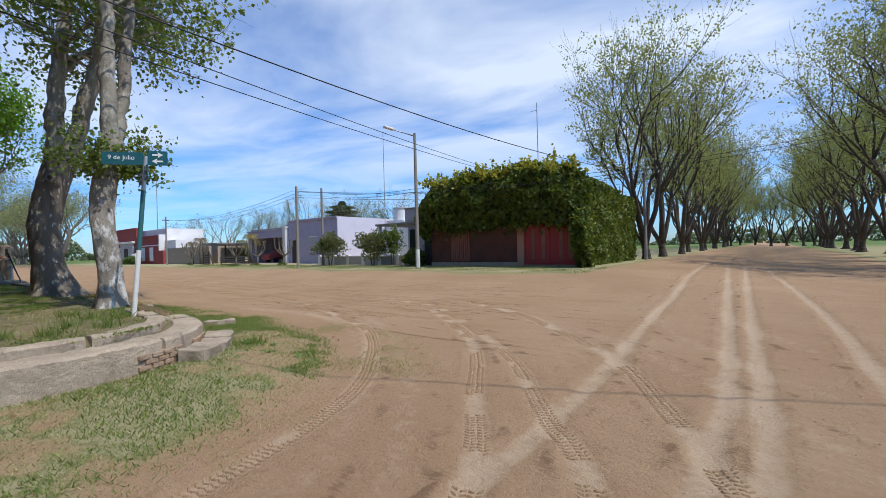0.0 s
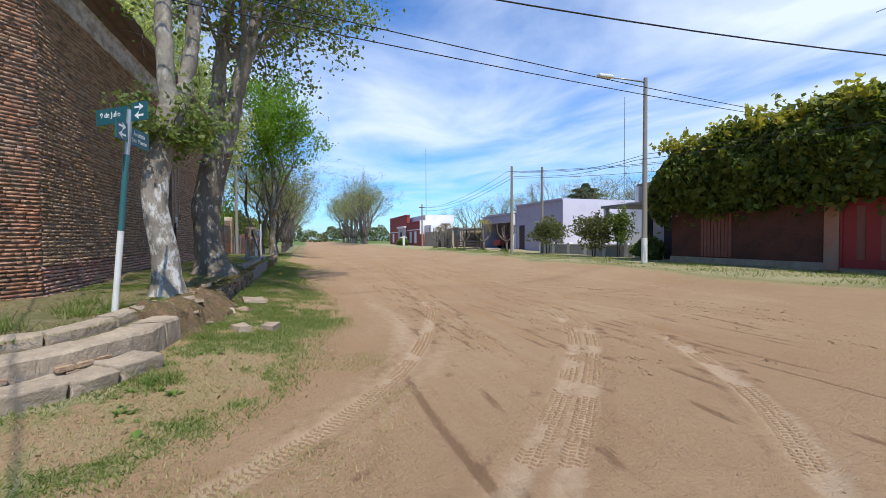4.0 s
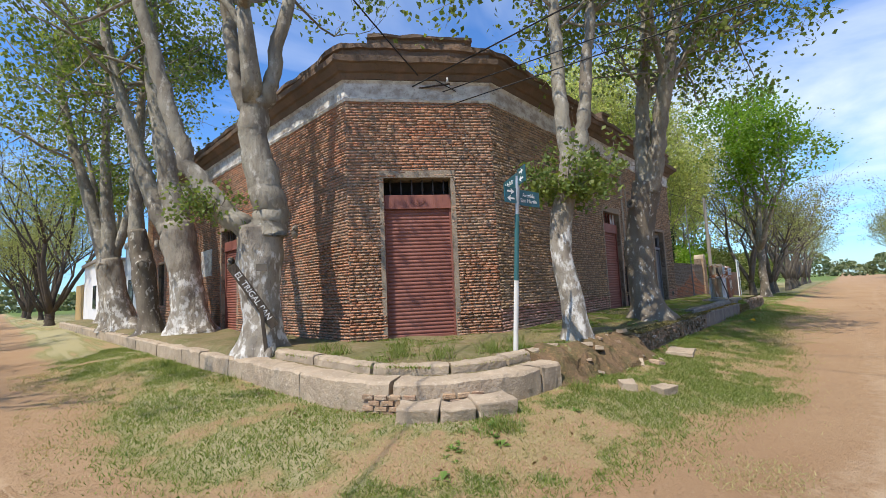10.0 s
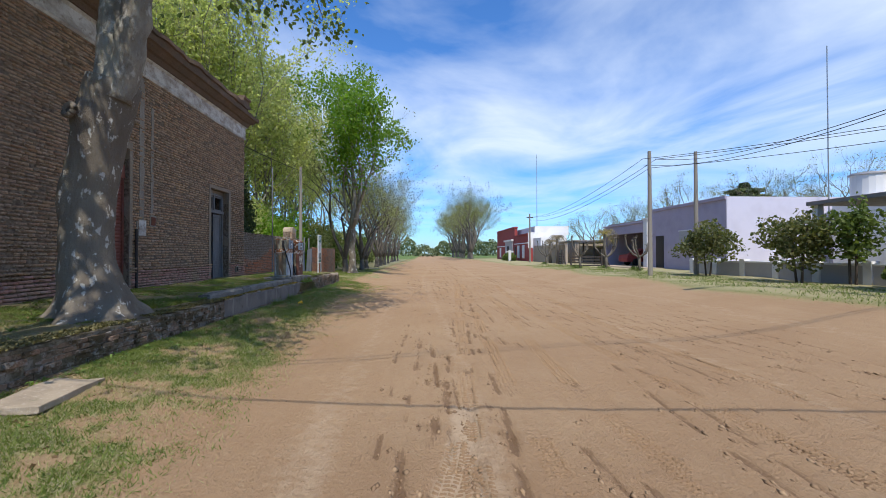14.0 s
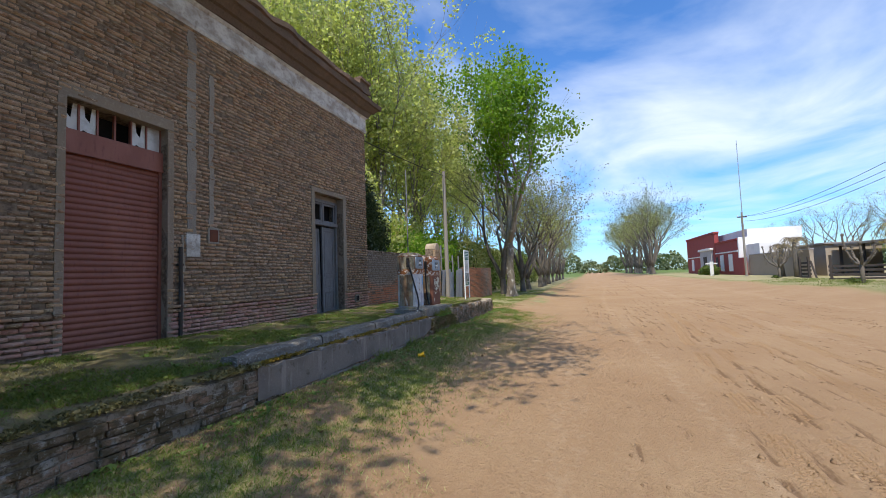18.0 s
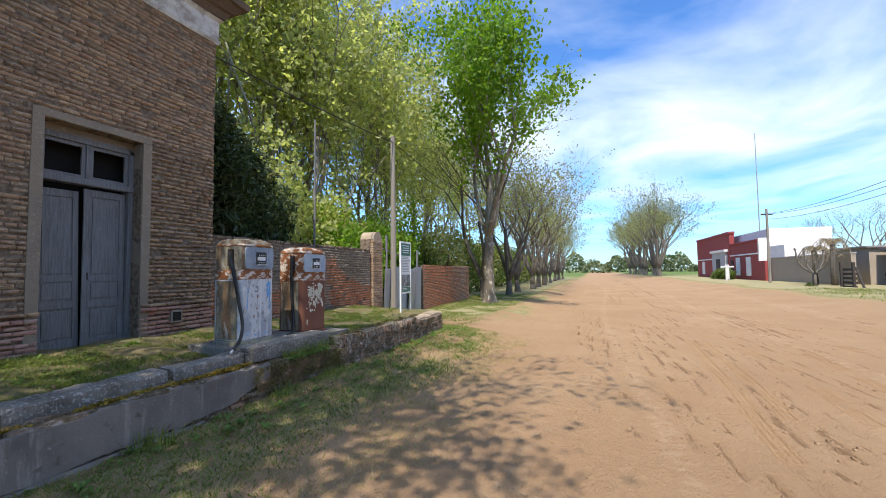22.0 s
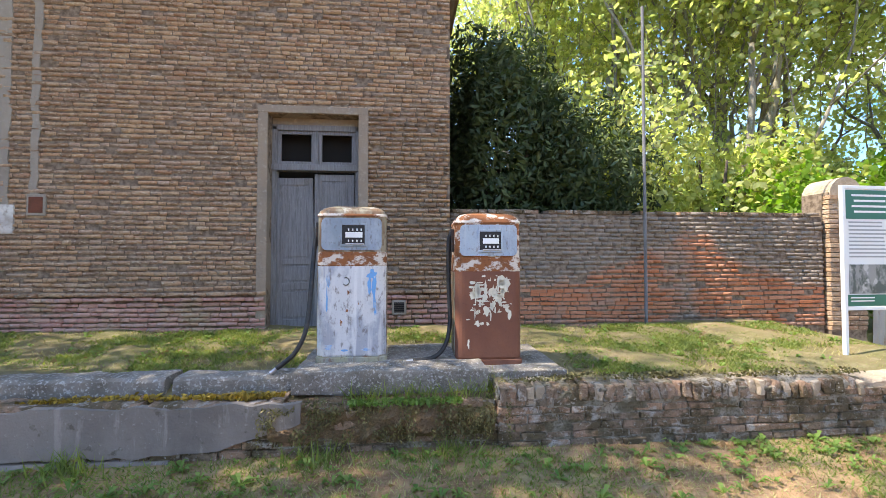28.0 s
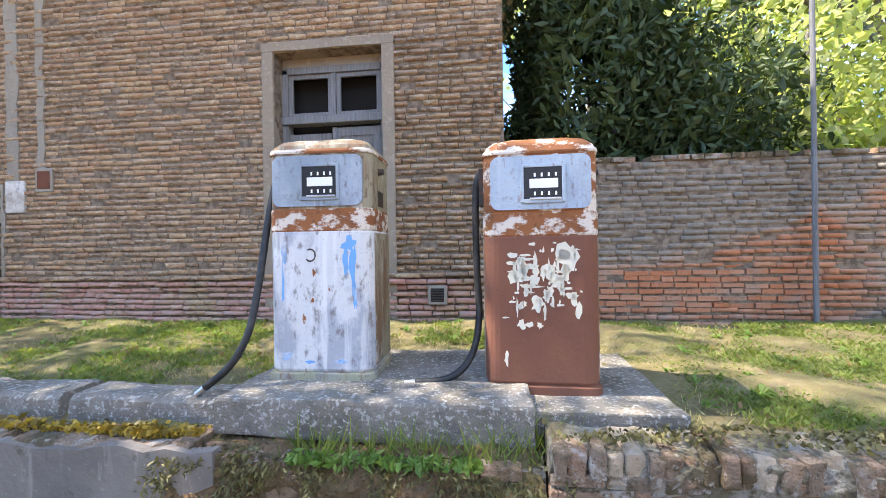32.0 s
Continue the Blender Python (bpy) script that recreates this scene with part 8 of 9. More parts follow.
# ---- yard wall and fence beside the house ----
M_SHEET = material("corrugated_zinc", (0.36, 0.40, 0.44), 0.4, 0.55, layers=[("noise", 2.0, (1, 1, 0.4), 0.5, 0.7, (0.24, 0.25, 0.27), 0.7), ("noise", 14.0, (1, 1, 0.3), 0.6, 0.72, (0.25, 0.14, 0.08), 0.6)], coord="Position")
M_YARD = material("stained_yard_brick", (0.42, 0.155, 0.075), 0.93, layers=[
    ("island", 0, ONE, 0.0, 1.0, (0.46, 0.24, 0.15), 0.8),
    ("attr:grime", 3.0, ONE, 0.30, 0.80, (0.30, 0.26, 0.21), 0.92),
    ("attr:grime", 14.0, ONE, 0.75, 1.0, (0.16, 0.135, 0.11), 0.6),
    ("noise", 30.0, ONE, 0.6, 0.72, (0.45, 0.40, 0.34), 0.5)], bump=[(30.0, ONE, 0.02)], coord="Position", spec=0.12)


M_YARD_PIECE = material("red_yard_brick", (0.42, 0.155, 0.075), 0.93, layers=[
    ("random", 0, ONE, 0.0, 1.0, (0.46, 0.24, 0.15), 0.8),
    ("noise", 2.0, ONE, 0.52, 0.66, (0.30, 0.25, 0.20), 0.6),
    ("noise", 30.0, ONE, 0.6, 0.72, (0.45, 0.40, 0.34), 0.5)], bump=[(30.0, ONE, 0.02)], coord="Position", spec=0.12)
YARD_BRICK = mesh_from("brick", [(-0.48, 0, -0.44), (0.48, 0, -0.44), (0.48, 0, 0.44), (-0.48, 0, 0.44), (-0.5, 0.03, -0.5), (0.5, 0.03, -0.5), (0.5, 0.03, 0.5), (-0.5, 0.03, 0.5)], [tuple(f) for f in BOX_F.tolist()], M_YARD_PIECE)


def with_grime(me, fn):
    co = np.zeros(len(me.vertices) * 3, np.float32)
    me.vertices.foreach_get("co", co)
    co = co.reshape(-1, 3)
    a = me.attributes.new("grime", "FLOAT", "POINT")
    a.data.foreach_set("value", np.clip(fn(co), 0, 1).astype(np.float32))
    return me


def yard_wall():
    rng = np.random.RandomState(4)
    p, q = (0.02, 0.12), (5.95, 0.12)
    wall = wall_with_holes("wall_yard", p, q, 0.0, 2.40, 0.3, [], M_MORTAR, "yard wall of red brick under grey stains")
    rows = [r for r in brick_courses(5.93, 0.70, 2.44, [], rng) if not (r[2] > 2.33 and rng.rand() < 0.5)]
    low = [r for r in rows if 0.85 < r[2] < 1.27 and not 2.9 < r[0] < 4.3]
    for a, c, z0, z1, pr in low[:300]:
        k = part("brick", YARD_BRICK, None, wall)
        k.matrix_basis = pose(p[0] + (a + c) / 2, p[1] - pr, (z0 + z1) / 2) @ Matrix.Diagonal((c - a, 1, z1 - z0, 1))
    rows = [r for r in rows if r not in low[:300]]
    me = with_grime(brick_mesh("brickwork", rows, p, q, M_YARD), lambda c: smooth(1.35, 1.75, c[:, 2] + 0.25 * np.sin(c[:, 0] * 1.3) - 0.35 * smooth(2.6, 3.6, c[:, 0]) * (1 - smooth(3.9, 4.4, c[:, 0]))) + 0.75 * np.exp(-((c[:, 0] - 3.35 - 0.25 * (2.2 - c[:, 2])) / 0.28) ** 2) + 0.5 * smooth(0.95, 0.75, c[:, 2]))
    b = part("brickwork", me, None, wall)
    b["kind"] = "stuff"
    for x in np.arange(0.05, 5.9, 0.13):
        if rng.rand() < 0.8:
            c = part("cap_brick", box(-0.06, 0.06, -0.02, 0.30, 0, 0.055, 0.008), M_MOSS, wall)
            c.matrix_basis = pose(x + 0.06, 0.12 + rng.uniform(-0.02, 0.02), 2.40, rng.uniform(-3, 3), rng.uniform(-3, 3), rng.uniform(-4, 4))
    pier = thing("brick_pier", (6.3, 0.25, 0), 0, "pale crumbling brick pier at the end of the wall", "pier")
    me = mesh_from("pier", *box_data(-0.3, 0.3, -0.2, 0.25, 0.0, 2.78), M_MORTAR)
    part("core", me, None, pier)
    for k in range(28):
        z = 0.62 + 0.076 * k
        for j, (a, b_) in enumerate(((-0.31, -0.02), (0.0, 0.31)) if k % 2 else ((-0.31, -0.16), (-0.145, 0.145), (0.16, 0.31))):
            part("brick", box(a, b_, -0.22 + rng.uniform(-0.01, 0.01), -0.1, z, z + 0.062, 0.006), M_BRICK_PIECE, pier)
    part("cap", cyl((0, -0.21, 2.74), (0, 0.26, 2.74), 0.29, 0.29, 20), M_CONCRETE, pier, "rounded pale top")
    gate = thing("sheet_fence", (6.75, 0.1, 0.1), 0, "patched fence of bent corrugated zinc sheets", "fence")
    x = 0.0
    for k in range(5):
        w = 0.68
        n = 28
        V, F_ = [], []
        for i in range(n + 1):
            xx = w * i / n
            yy = 0.018 * math.sin(2 * math.pi * i / 4)
            V += [(xx, yy, 0.0), (xx, yy, 1.75 + 0.08 * math.sin(k * 2.1))]
        F_ = [(2 * i, 2 * i + 2, 2 * i + 3, 2 * i + 1) for i in range(n)]
        sh = part("sheet", mesh_from("sheet", V, F_, M_SHEET, True), None, gate)
        sh.matrix_basis = pose(x, -0.04 * (k % 2), 0, 4 - 3 * (k % 3), -2 + 2 * (k % 3), 2 * (k % 2))
        x += w - 0.04
    for xx in (0.5, 2.2, 3.2):
        part("post", cyl((xx, 0.12, -0.1), (xx + 0.05, 0.14, 2.5 if xx > 1 else 2.9), 0.05, 0.04, 8), M_OLDWOOD, gate)
    part("rail", cyl((-0.2, 0.16, 2.5), (2.6, 0.16, 2.1), 0.03, 0.03, 6), M_OLDWOOD, gate)
    p, q = (10.25, 0.1), (17.0, 0.1)
    w2 = wall_with_holes("wall_fence", p, q, 0.0, 2.0, 0.25, [], M_MORTAR, "low sagging brick garden wall")
    me = with_grime(brick_mesh("brickwork", brick_courses(6.75, 0.12, 2.05, [], rng), p, q, M_YARD), lambda c: 0.35 + 0.3 * np.sin(c[:, 0] * 0.9))
    b = part("brickwork", me, None, w2)
    b["kind"] = "stuff"


def box_data(x0, x1, y0, y1, z0, z1):
    v = [(x, y, z) for z in (z0, z1) for x, y in ((x0, y0), (x1, y0), (x1, y1), (x0, y1))]
    return v, [(3, 2, 1, 0), (4, 5, 6, 7), (0, 1, 5, 4), (1, 2, 6, 5), (2, 3, 7, 6), (3, 0, 4, 7)]


yard_wall()

# ---- the far side of the avenue ----
GZ = 0.45
M_WINDOW = material("dark_window_glass", (0.02, 0.022, 0.025), 0.08, spec=0.6)
M_SHADE = material("roller_blind", (0.42, 0.40, 0.41), 0.8, layers=[("noise", 2.0, (0.2, 0.2, 20), 0.45, 0.6, (0.34, 0.32, 0.33), 0.8)], coord="Position")
M_DARKGATE = material("dark_wooden_gate", (0.05, 0.04, 0.035), 0.8)


def far_window(parent, x0, x1, y, z0, z1, mat=None, nrm=1):
    wn = part("window", box(x0, x1, y - 0.02, y + 0.03, z0, z1), mat or M_WINDOW, parent)
    part("frame", box(x0 - 0.06, x1 + 0.06, y + 0.0, y + 0.05, z1, z1 + 0.07), M_WHITE, wn)
    part("sill", box(x0 - 0.08, x1 + 0.08, y + 0.0, y + 0.09, z0 - 0.07, z0), M_WHITE, wn)
    return wn


M_VINEWALL = material("dark_red_brick_house", (0.12, 0.05, 0.036), 0.9, layers=[("noise", 1.2, ONE, 0.45, 0.65, (0.075, 0.04, 0.03), 0.8), ("noise", 12.0, (1, 1, 4), 0.5, 0.65, (0.17, 0.08, 0.06), 0.6)], coord="Position", spec=0.1)


M_LEAF_SHOOT = leaf_material("young_vine_leaf", (0.22, 0.22, 0.03), (0.42, 0.36, 0.06), 0.4)


def vine_house():
    ob = thing("corner_house", (0, 0, 0), 0, "brick corner house buried under flowering ivy", "house")
    part("wall", mesh_from("wall", *box_data(-16.9, -6.9, -31.0, -21.0, 0.0, 4.7), M_VINEWALL), None, ob)
    part("plinth", box(-16.95, -6.85, -21.04, -20.95, 0.2, 0.75), M_CONCRETE, ob)
    part("roof", mesh_from("roof", *box_data(-17.0, -6.8, -31.1, -20.9, 4.7, 4.85), M_ROOF), None, ob)
    gate = part("garage_door", box(-16.65, -13.65, -20.98, -20.9, 0.62, 2.86), M_GARAGE, ob, "double red metal garage door")
    for x in (-16.62, -15.15, -13.72):
        part("stile", box(x, x + 0.07, -20.91, -20.87, 0.62, 2.86, 0.005), M_GARAGE, gate)
    for x0 in (-16.4, -15.9, -14.9, -14.3):
        part("door_panel", box(x0, x0 + 0.22, -20.91, -20.885, 0.9, 2.6, 0.005), M_SHUTTER, gate)
    part("door_jamb", box(-13.63, -13.2, -20.98, -20.86, 0.5, 2.9, 0.01), M_BRICK_RED, ob)
    for i in range(9):
        part("shutter_panel", box(-9.9 + 0.16 * i, -9.77 + 0.16 * i, -20.99, -20.95, 0.8, 2.7), M_SHUTTER, ob)
    # ivy: one thick coat of leaves over wall top and sides, bulging, with yellow young shoots along the top
    rng = np.random.RandomState(8)
    n = 34000
    P = []
    x = rng.uniform(-17.5, -6.5, n)
    lump = 0.35 * value_noise(x, x * 0, 1.5, 31) + 0.35 * value_noise(x, x * 0, 0.6, 32)
    round_ = np.sqrt(np.clip(1 - (np.abs(x + 12.0) / 5.75) ** 3.2, 0, 1))
    top = 3.9 + (1.75 + lump) * round_ + rng.exponential(0.08, n)
    bot = 2.75 + 0.5 * value_noise(x, x * 0, 0.8, 33) - rng.exponential(0.14, n)
    bot = np.where(x < -16.7, 0.5, bot) - 0.8 * smooth(-7.4, -6.6, x)
    z = bot + (top - bot) * rng.uniform(0, 1, n)
    h = np.clip((z - bot) / (top - bot), 0, 1)
    bulge = 1.2 * np.sin(h * math.pi) ** 0.6 + 0.5 * (value_noise(x, z, 0.7, 34) - 0.5) + 0.25 * (value_noise(x, z, 0.3, 35) - 0.5)
    P.append(np.stack([x, -20.95 + np.maximum(bulge, 0.08) * rng.uniform(0.55, 1.0, n), z], 1))
    x, y = rng.uniform(-17.2, -6.8, n // 2), rng.uniform(-27.0, -21.0, n // 2)
    P.append(np.stack([x, y, 4.8 + 0.9 * value_noise(x, y, 1.4, 36) * rng.uniform(0.3, 1, n // 2) * np.sqrt(np.clip(1 - (np.abs(x + 12) / 5.4) ** 6, 0, 1))], 1))
    y, z = rng.uniform(-30.8, -20.2, n // 2), rng.uniform(0.5, 4.7, n // 2)
    side = np.sin(np.clip(z / 5.6, 0, 1) * math.pi) ** 0.5 * (0.15 + 0.45 * value_noise(y, z, 0.8, 37))
    P.append(np.stack([-16.92 - side * rng.uniform(0.4, 1, n // 2), y, z], 1))
    sx = rng.uniform(-17.0, -6.9, 160)
    c = np.stack([sx, -20.9 + rng.uniform(-0.6, 1.0, 160), 5.35 + 0.5 * rng.uniform(0, 1, 160)], 1)
    S = np.repeat(c, 14, 0) + np.tile(np.linspace(0, 1, 14), 160)[:, None] * np.repeat(rng.normal(0, 0.25, (160, 3)) + (0, 0.15, 0.42), 14, 0) + rng.normal(0, 0.05, (160 * 14, 3))
    part("young_ivy", leaf_cards(S, rng, 0.2, M_LEAF_SHOOT, "young_ivy", droop=0.4), None, ob, "yellow young shoots along the top of the ivy")
    part("ivy", leaf_cards(np.concatenate(P), rng, 0.24, M_LEAF_VINE, "ivy", droop=0.8), None, ob, "thick coat of yellow-tipped ivy leaves")


vine_house()


# the lilac paint again, lightened so its colour carries the sun on the side wall
M_LILAC_SUNLIT = material("sunlit_lilac_paint", (0.60, 0.57, 0.66), 0.85, layers=[("noise", 0.8, ONE, 0.45, 0.7, (0.52, 0.49, 0.57), 0.7)], coord="Position")


def lilac_house():
    ob = thing("lilac_house", (0, 0, 0), 0, "low lilac house with a pillared porch and paler sunlit side wall", "house")
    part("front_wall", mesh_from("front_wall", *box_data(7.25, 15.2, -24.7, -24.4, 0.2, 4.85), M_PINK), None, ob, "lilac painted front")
    # sunlight on this side is put into its lighter lilac
    part("side_wall", mesh_from("side_wall", *box_data(7.2, 7.5, -33.6, -24.41, 0.2, 4.9), M_LILAC_SUNLIT), None, ob, "white sunlit side wall")
    part("rear_wall", mesh_from("rear_wall", *box_data(7.5, 23.5, -33.9, -33.6, 0.2, 4.4), M_WHITE), None, ob)
    part("roof", mesh_from("roof", *box_data(7.5, 23.5, -33.6, -24.7, 4.2, 4.35), M_ROOF), None, ob)
    part("cornice", box(7.2, 15.25, -24.45, -24.3, 4.75, 4.95, 0.02), M_PINK, ob)
    part("porch_wall", mesh_from("porch_wall", *box_data(15.2, 23.6, -28.2, -28.0, 0.2, 4.3), M_WHITE), None, ob)
    part("porch_side", mesh_from("porch_side", *box_data(23.3, 23.6, -28.0, -24.4, 0.2, 4.2), M_PINK), None, ob)
    part("porch_inner_wall", mesh_from("porch_inner_wall", *box_data(15.2, 15.45, -28.0, -24.4, 0.2, 4.2), M_PINK), None, ob)
    part("porch_beam", box(15.2, 23.6, -24.75, -24.35, 3.3, 4.05, 0.02), M_PINK, ob)
    part("porch_roof", mesh_from("porch_roof", *box_data(15.2, 23.6, -28.0, -24.75, 3.85, 4.0), M_ROOF), None, ob)
    part("porch_cornice", box(15.1, 23.7, -24.8, -24.25, 4.05, 4.18, 0.02), M_PINK, ob)
    bm = bmesh.new()
    pts = [(19.5 + 2.4 * math.cos(a), 4.2 + 1.1 * math.sin(a)) for a in [math.pi * i / 14 for i in range(15)]]
    fr = [bm.verts.new((x, -27.9, z)) for x, z in pts]; bk = [bm.verts.new((x, -28.2, z)) for x, z in pts]
    bm.faces.new(fr[::-1]); bm.faces.new(bk)
    for i in range(len(pts)):
        bm.faces.new((fr[i], fr[(i + 1) % 15], bk[(i + 1) % 15], bk[i]))
    part("gable_arch", bm, M_GREYHOUSE, ob, "grey arched gable behind the porch")
    part("rear_parapet", box(15.2, 23.6, -28.3, -28.0, 4.0, 4.7, 0.02), M_GREYHOUSE, ob)
    col = part("pillar", box(15.3, 15.85, -24.5, -24.05, 0.2, 4.2, 0.02), M_WHITE, ob, "white square pillar")
    part("pillar_cap", box(15.2, 15.95, -24.55, -24.0, 4.2, 4.35, 0.02), M_WHITE, col)
    far_window(ob, 10.4, 11.7, -24.4, 1.7, 3.1, M_SHADE)
    part("door", box(13.6, 14.6, -24.44, -24.36, 0.5, 2.9, 0.01), M_DARKGATE, ob, "dark front door")
    part("path_step", box(13.2, 23.6, -24.3, -22.4, 0.2, GZ + 0.1, 0.02), M_CONCRETE, ob)
    car = thing("parked_car", (19.6, -26.3, GZ + 0.12), 90, "dark red car parked inside the porch", "car")
    prof = [(-2.0, 0.35), (-2.05, 0.8), (-1.5, 0.95), (-0.8, 1.42), (0.6, 1.45), (1.35, 0.98), (2.0, 0.9), (2.1, 0.6), (2.05, 0.32)]
    bm = bmesh.new()
    a = [bm.verts.new((x, -0.78, z)) for x, z in prof]; b = [bm.verts.new((x, 0.78, z)) for x, z in prof]
    bm.faces.new(a[::-1]); bm.faces.new(b)
    for i in range(len(prof)):
        bm.faces.new((a[i], a[(i + 1) % len(prof)], b[(i + 1) % len(prof)], b[i]))
    part("body", bm, M_REDHOUSE, car)
    for x in (-1.3, 1.3):
        for y in (-0.8, 0.8):
            part("wheel", cyl((x, y - 0.09, 0.3), (x, y + 0.09, 0.3), 0.3, 0.3, 18), M_RUBBER, car)


lilac_house()


def grey_house():
    ob = thing("grey_house", (0, 0, 0), 0, "grey corner house with a flat canopy beside the ivy", "house")
    part("wall", mesh_from("wall", *box_data(-6.6, -3.3, -30.0, -22.6, 0.2, 4.5), M_GREYHOUSE), None, ob)
    part("upper_band", box(-6.7, -3.15, -30.0, -22.45, 3.7, 4.6, 0.05), M_GREYHOUSE, ob)
    part("band_cap", box(-6.75, -3.1, -30.0, -22.4, 4.6, 4.7, 0.02), M_ROOF, ob)
    part("canopy", box(-6.6, -0.1, -26.0, -22.3, 3.5, 3.66, 0.02), M_ROOF, ob)
    part("rear_wall", mesh_from("rear_wall", *box_data(-3.3, 5.2, -30.2, -29.9, 0.2, 4.4), M_WHITE), None, ob)
    part("canopy_post", box(-0.45, -0.2, -22.7, -22.45, 0.3, 3.5), M_WHITE, ob)
    part("window", box(-4.1, -3.5, -22.62, -22.56, 1.5, 3.1), M_WINDOW, ob)
    part("door", box(-5.8, -4.9, -22.62, -22.56, 0.5, 2.7), M_DARKGATE, ob)
    wl = thing("garden_wall", (0, 0, 0), 0, "low grey garden wall with white capping", "garden wall")
    part("wall", mesh_from("wall", *box_data(-3.2, 7.0, -22.3, -22.1, 0.2, 1.15), M_GREYHOUSE), None, wl)
    part("capping", box(-3.25, 7.05, -22.35, -22.05, 1.15, 1.23, 0.01), M_WHITE, wl)
    for i in range(6):
        part("pier", box(-2.8 + 1.9 * i, -2.5 + 1.9 * i, -22.36, -22.04, 0.2, 1.32, 0.01), M_WHITE, wl)
    tank = thing("water_tank", (5.2, -31.0, 0.3), 0, "pale cylindrical water tank on the roof", "water tank")
    part("stand", box(-1.2, 1.2, -1, 1, 0, 4.3), M_WHITE, tank)
    part("tank", cyl((0, 0, 4.3), (0, 0, 5.5), 0.85, 0.85, 20), M_WHITE, tank, "white cylindrical tank")
    part("lid", cyl((0, 0, 5.5), (0, 0, 5.6), 0.92, 0.9, 20), M_GREYHOUSE, tank)
    ant = thing("rooftop_antenna", (6.6, -30.0, 4.3), 0, "tall thin radio mast behind the lilac house", "mast")
    part("mast", cyl((0, 0, -4.0), (0, 0, 9.2), 0.04, 0.03, 6), M_GALV, ant)


grey_house()


def red_house():
    ob = thing("red_house", (0, 0, 0), 0, "old red-painted shop with white gable wall", "house")
    part("front_wall", mesh_from("front_wall", *box_data(44.2, 53.0, -22.4, -22.0, 0.0, 4.5), M_REDHOUSE), None, ob, "red painted front")
    part("raised_front", mesh_from("raised_front", *box_data(53.0, 69.5, -22.45, -21.95, 0.0, 6.0), M_REDHOUSE), None, ob, "taller red painted front")
    part("raised_cornice", box(52.9, 69.6, -22.5, -21.85, 5.85, 6.1, 0.03), M_REDHOUSE, ob)
    part("front_cornice", box(44.1, 53.0, -22.45, -21.88, 4.4, 4.6, 0.02), M_REDHOUSE, ob)
    part("band", box(44.2, 53.0, -22.0, -21.93, 3.1, 3.25, 0.01), M_WHITE, ob, "white band above the windows")
    part("band", box(60.5, 69.5, -21.95, -21.88, 2.9, 3.05, 0.01), M_WHITE, ob, "white band above the windows")
    portal = part("portal", box(54.0, 60.0, -21.97, -21.7, 0.2, 3.7, 0.03), M_GREYHOUSE, ob, "grey rendered doorway")
    part("portal_hood", box(53.7, 60.3, -22.0, -21.5, 3.7, 4.0, 0.05), M_WHITE, portal)
    part("door", box(56.2, 58.0, -21.72, -21.66, 0.3, 2.9), M_DARKGATE, portal)
    part("side_wall", mesh_from("side_wall", *box_data(43.9, 44.2, -27.6, -22.0, 0.0, 4.7), M_WHITE), None, ob, "white sunlit side wall")
    part("gable", mesh_from("gable", *box_data(44.2, 60.0, -28.0, -23.0, 4.3, 5.6), M_WHITE), None, ob)
    part("white_wing", mesh_from("white_wing", *box_data(40.0, 43.9, -25.4, -22.7, 0.0, 3.8), M_WHITE), None, ob, "white wing")
    part("red_annex", mesh_from("red_annex", *box_data(42.2, 44.2, -22.2, -21.9, 0.0, 2.4), M_REDHOUSE), None, ob, "low red wall")
    part("beige_wing", mesh_from("beige_wing", *box_data(30.5, 36.2, -27.5, -24.0, 0.0, 3.0), M_BEIGE), None, ob, "beige outbuilding")
    part("roof", mesh_from("roof", *box_data(30.3, 36.4, -27.7, -23.8, 3.0, 3.12), M_ROOF), None, ob)
    for x in (46.2, 49.6):
        part("window", box(x, x + 1.4, -22.02, -21.94, 0.9, 2.9), M_WHITE, ob, "tall white shuttered window")
    part("window", box(65.0, 66.4, -21.97, -21.88, 0.9, 2.7), M_WHITE, ob, "tall white shuttered window")
    part("door", box(52.0, 52.9, -22.02, -21.94, 0.3, 2.7), M_DARKGATE, ob)
    wl = thing("garden_wall", (0, 0, 0), 0, "long plain beige garden wall before the white wing", "garden wall")
    part("wall", mesh_from("wall", *box_data(29.0, 42.1, -22.6, -22.35, 0.0, 2.6), M_BEIGE), None, wl)
    part("capping", box(28.95, 42.15, -22.65, -22.3, 2.6, 2.68, 0.01), M_GREYHOUSE, wl)
    for x, y in ((45.0, -19.6), (44.0, -19.2)):
        ps = thing("wooden_post", (x, y, 0.2), 0, "short white-painted wooden post on the verge", "post", "verge posts")
        part("post", box(-0.09, 0.09, -0.09, 0.09, -0.1, 1.9, 0.01), M_POST_WHITE, ps)
        part("crosspiece", box(-0.08, 0.08, -0.5, 0.5, 1.6, 1.75, 0.01), M_POST_WHITE, ps)
    shed = thing("open_shed", (24.6, -26.0, 0.3), 0, "dark open cart shed with a low metal roof", "shed")
    part("roof", box(-0.6, 5.6, -3.0, 1.6, 2.5, 2.65, 0.01), M_ROOF, shed)
    part("rear_wall", box(-0.4, 5.4, -2.9, -2.8, 0, 2.5), M_DARKGATE, shed)
    for x in (-0.4, 2.4, 5.3):
        part("post", box(x, x + 0.14, 1.2, 1.34, 0, 2.5), M_DARKGATE, shed)
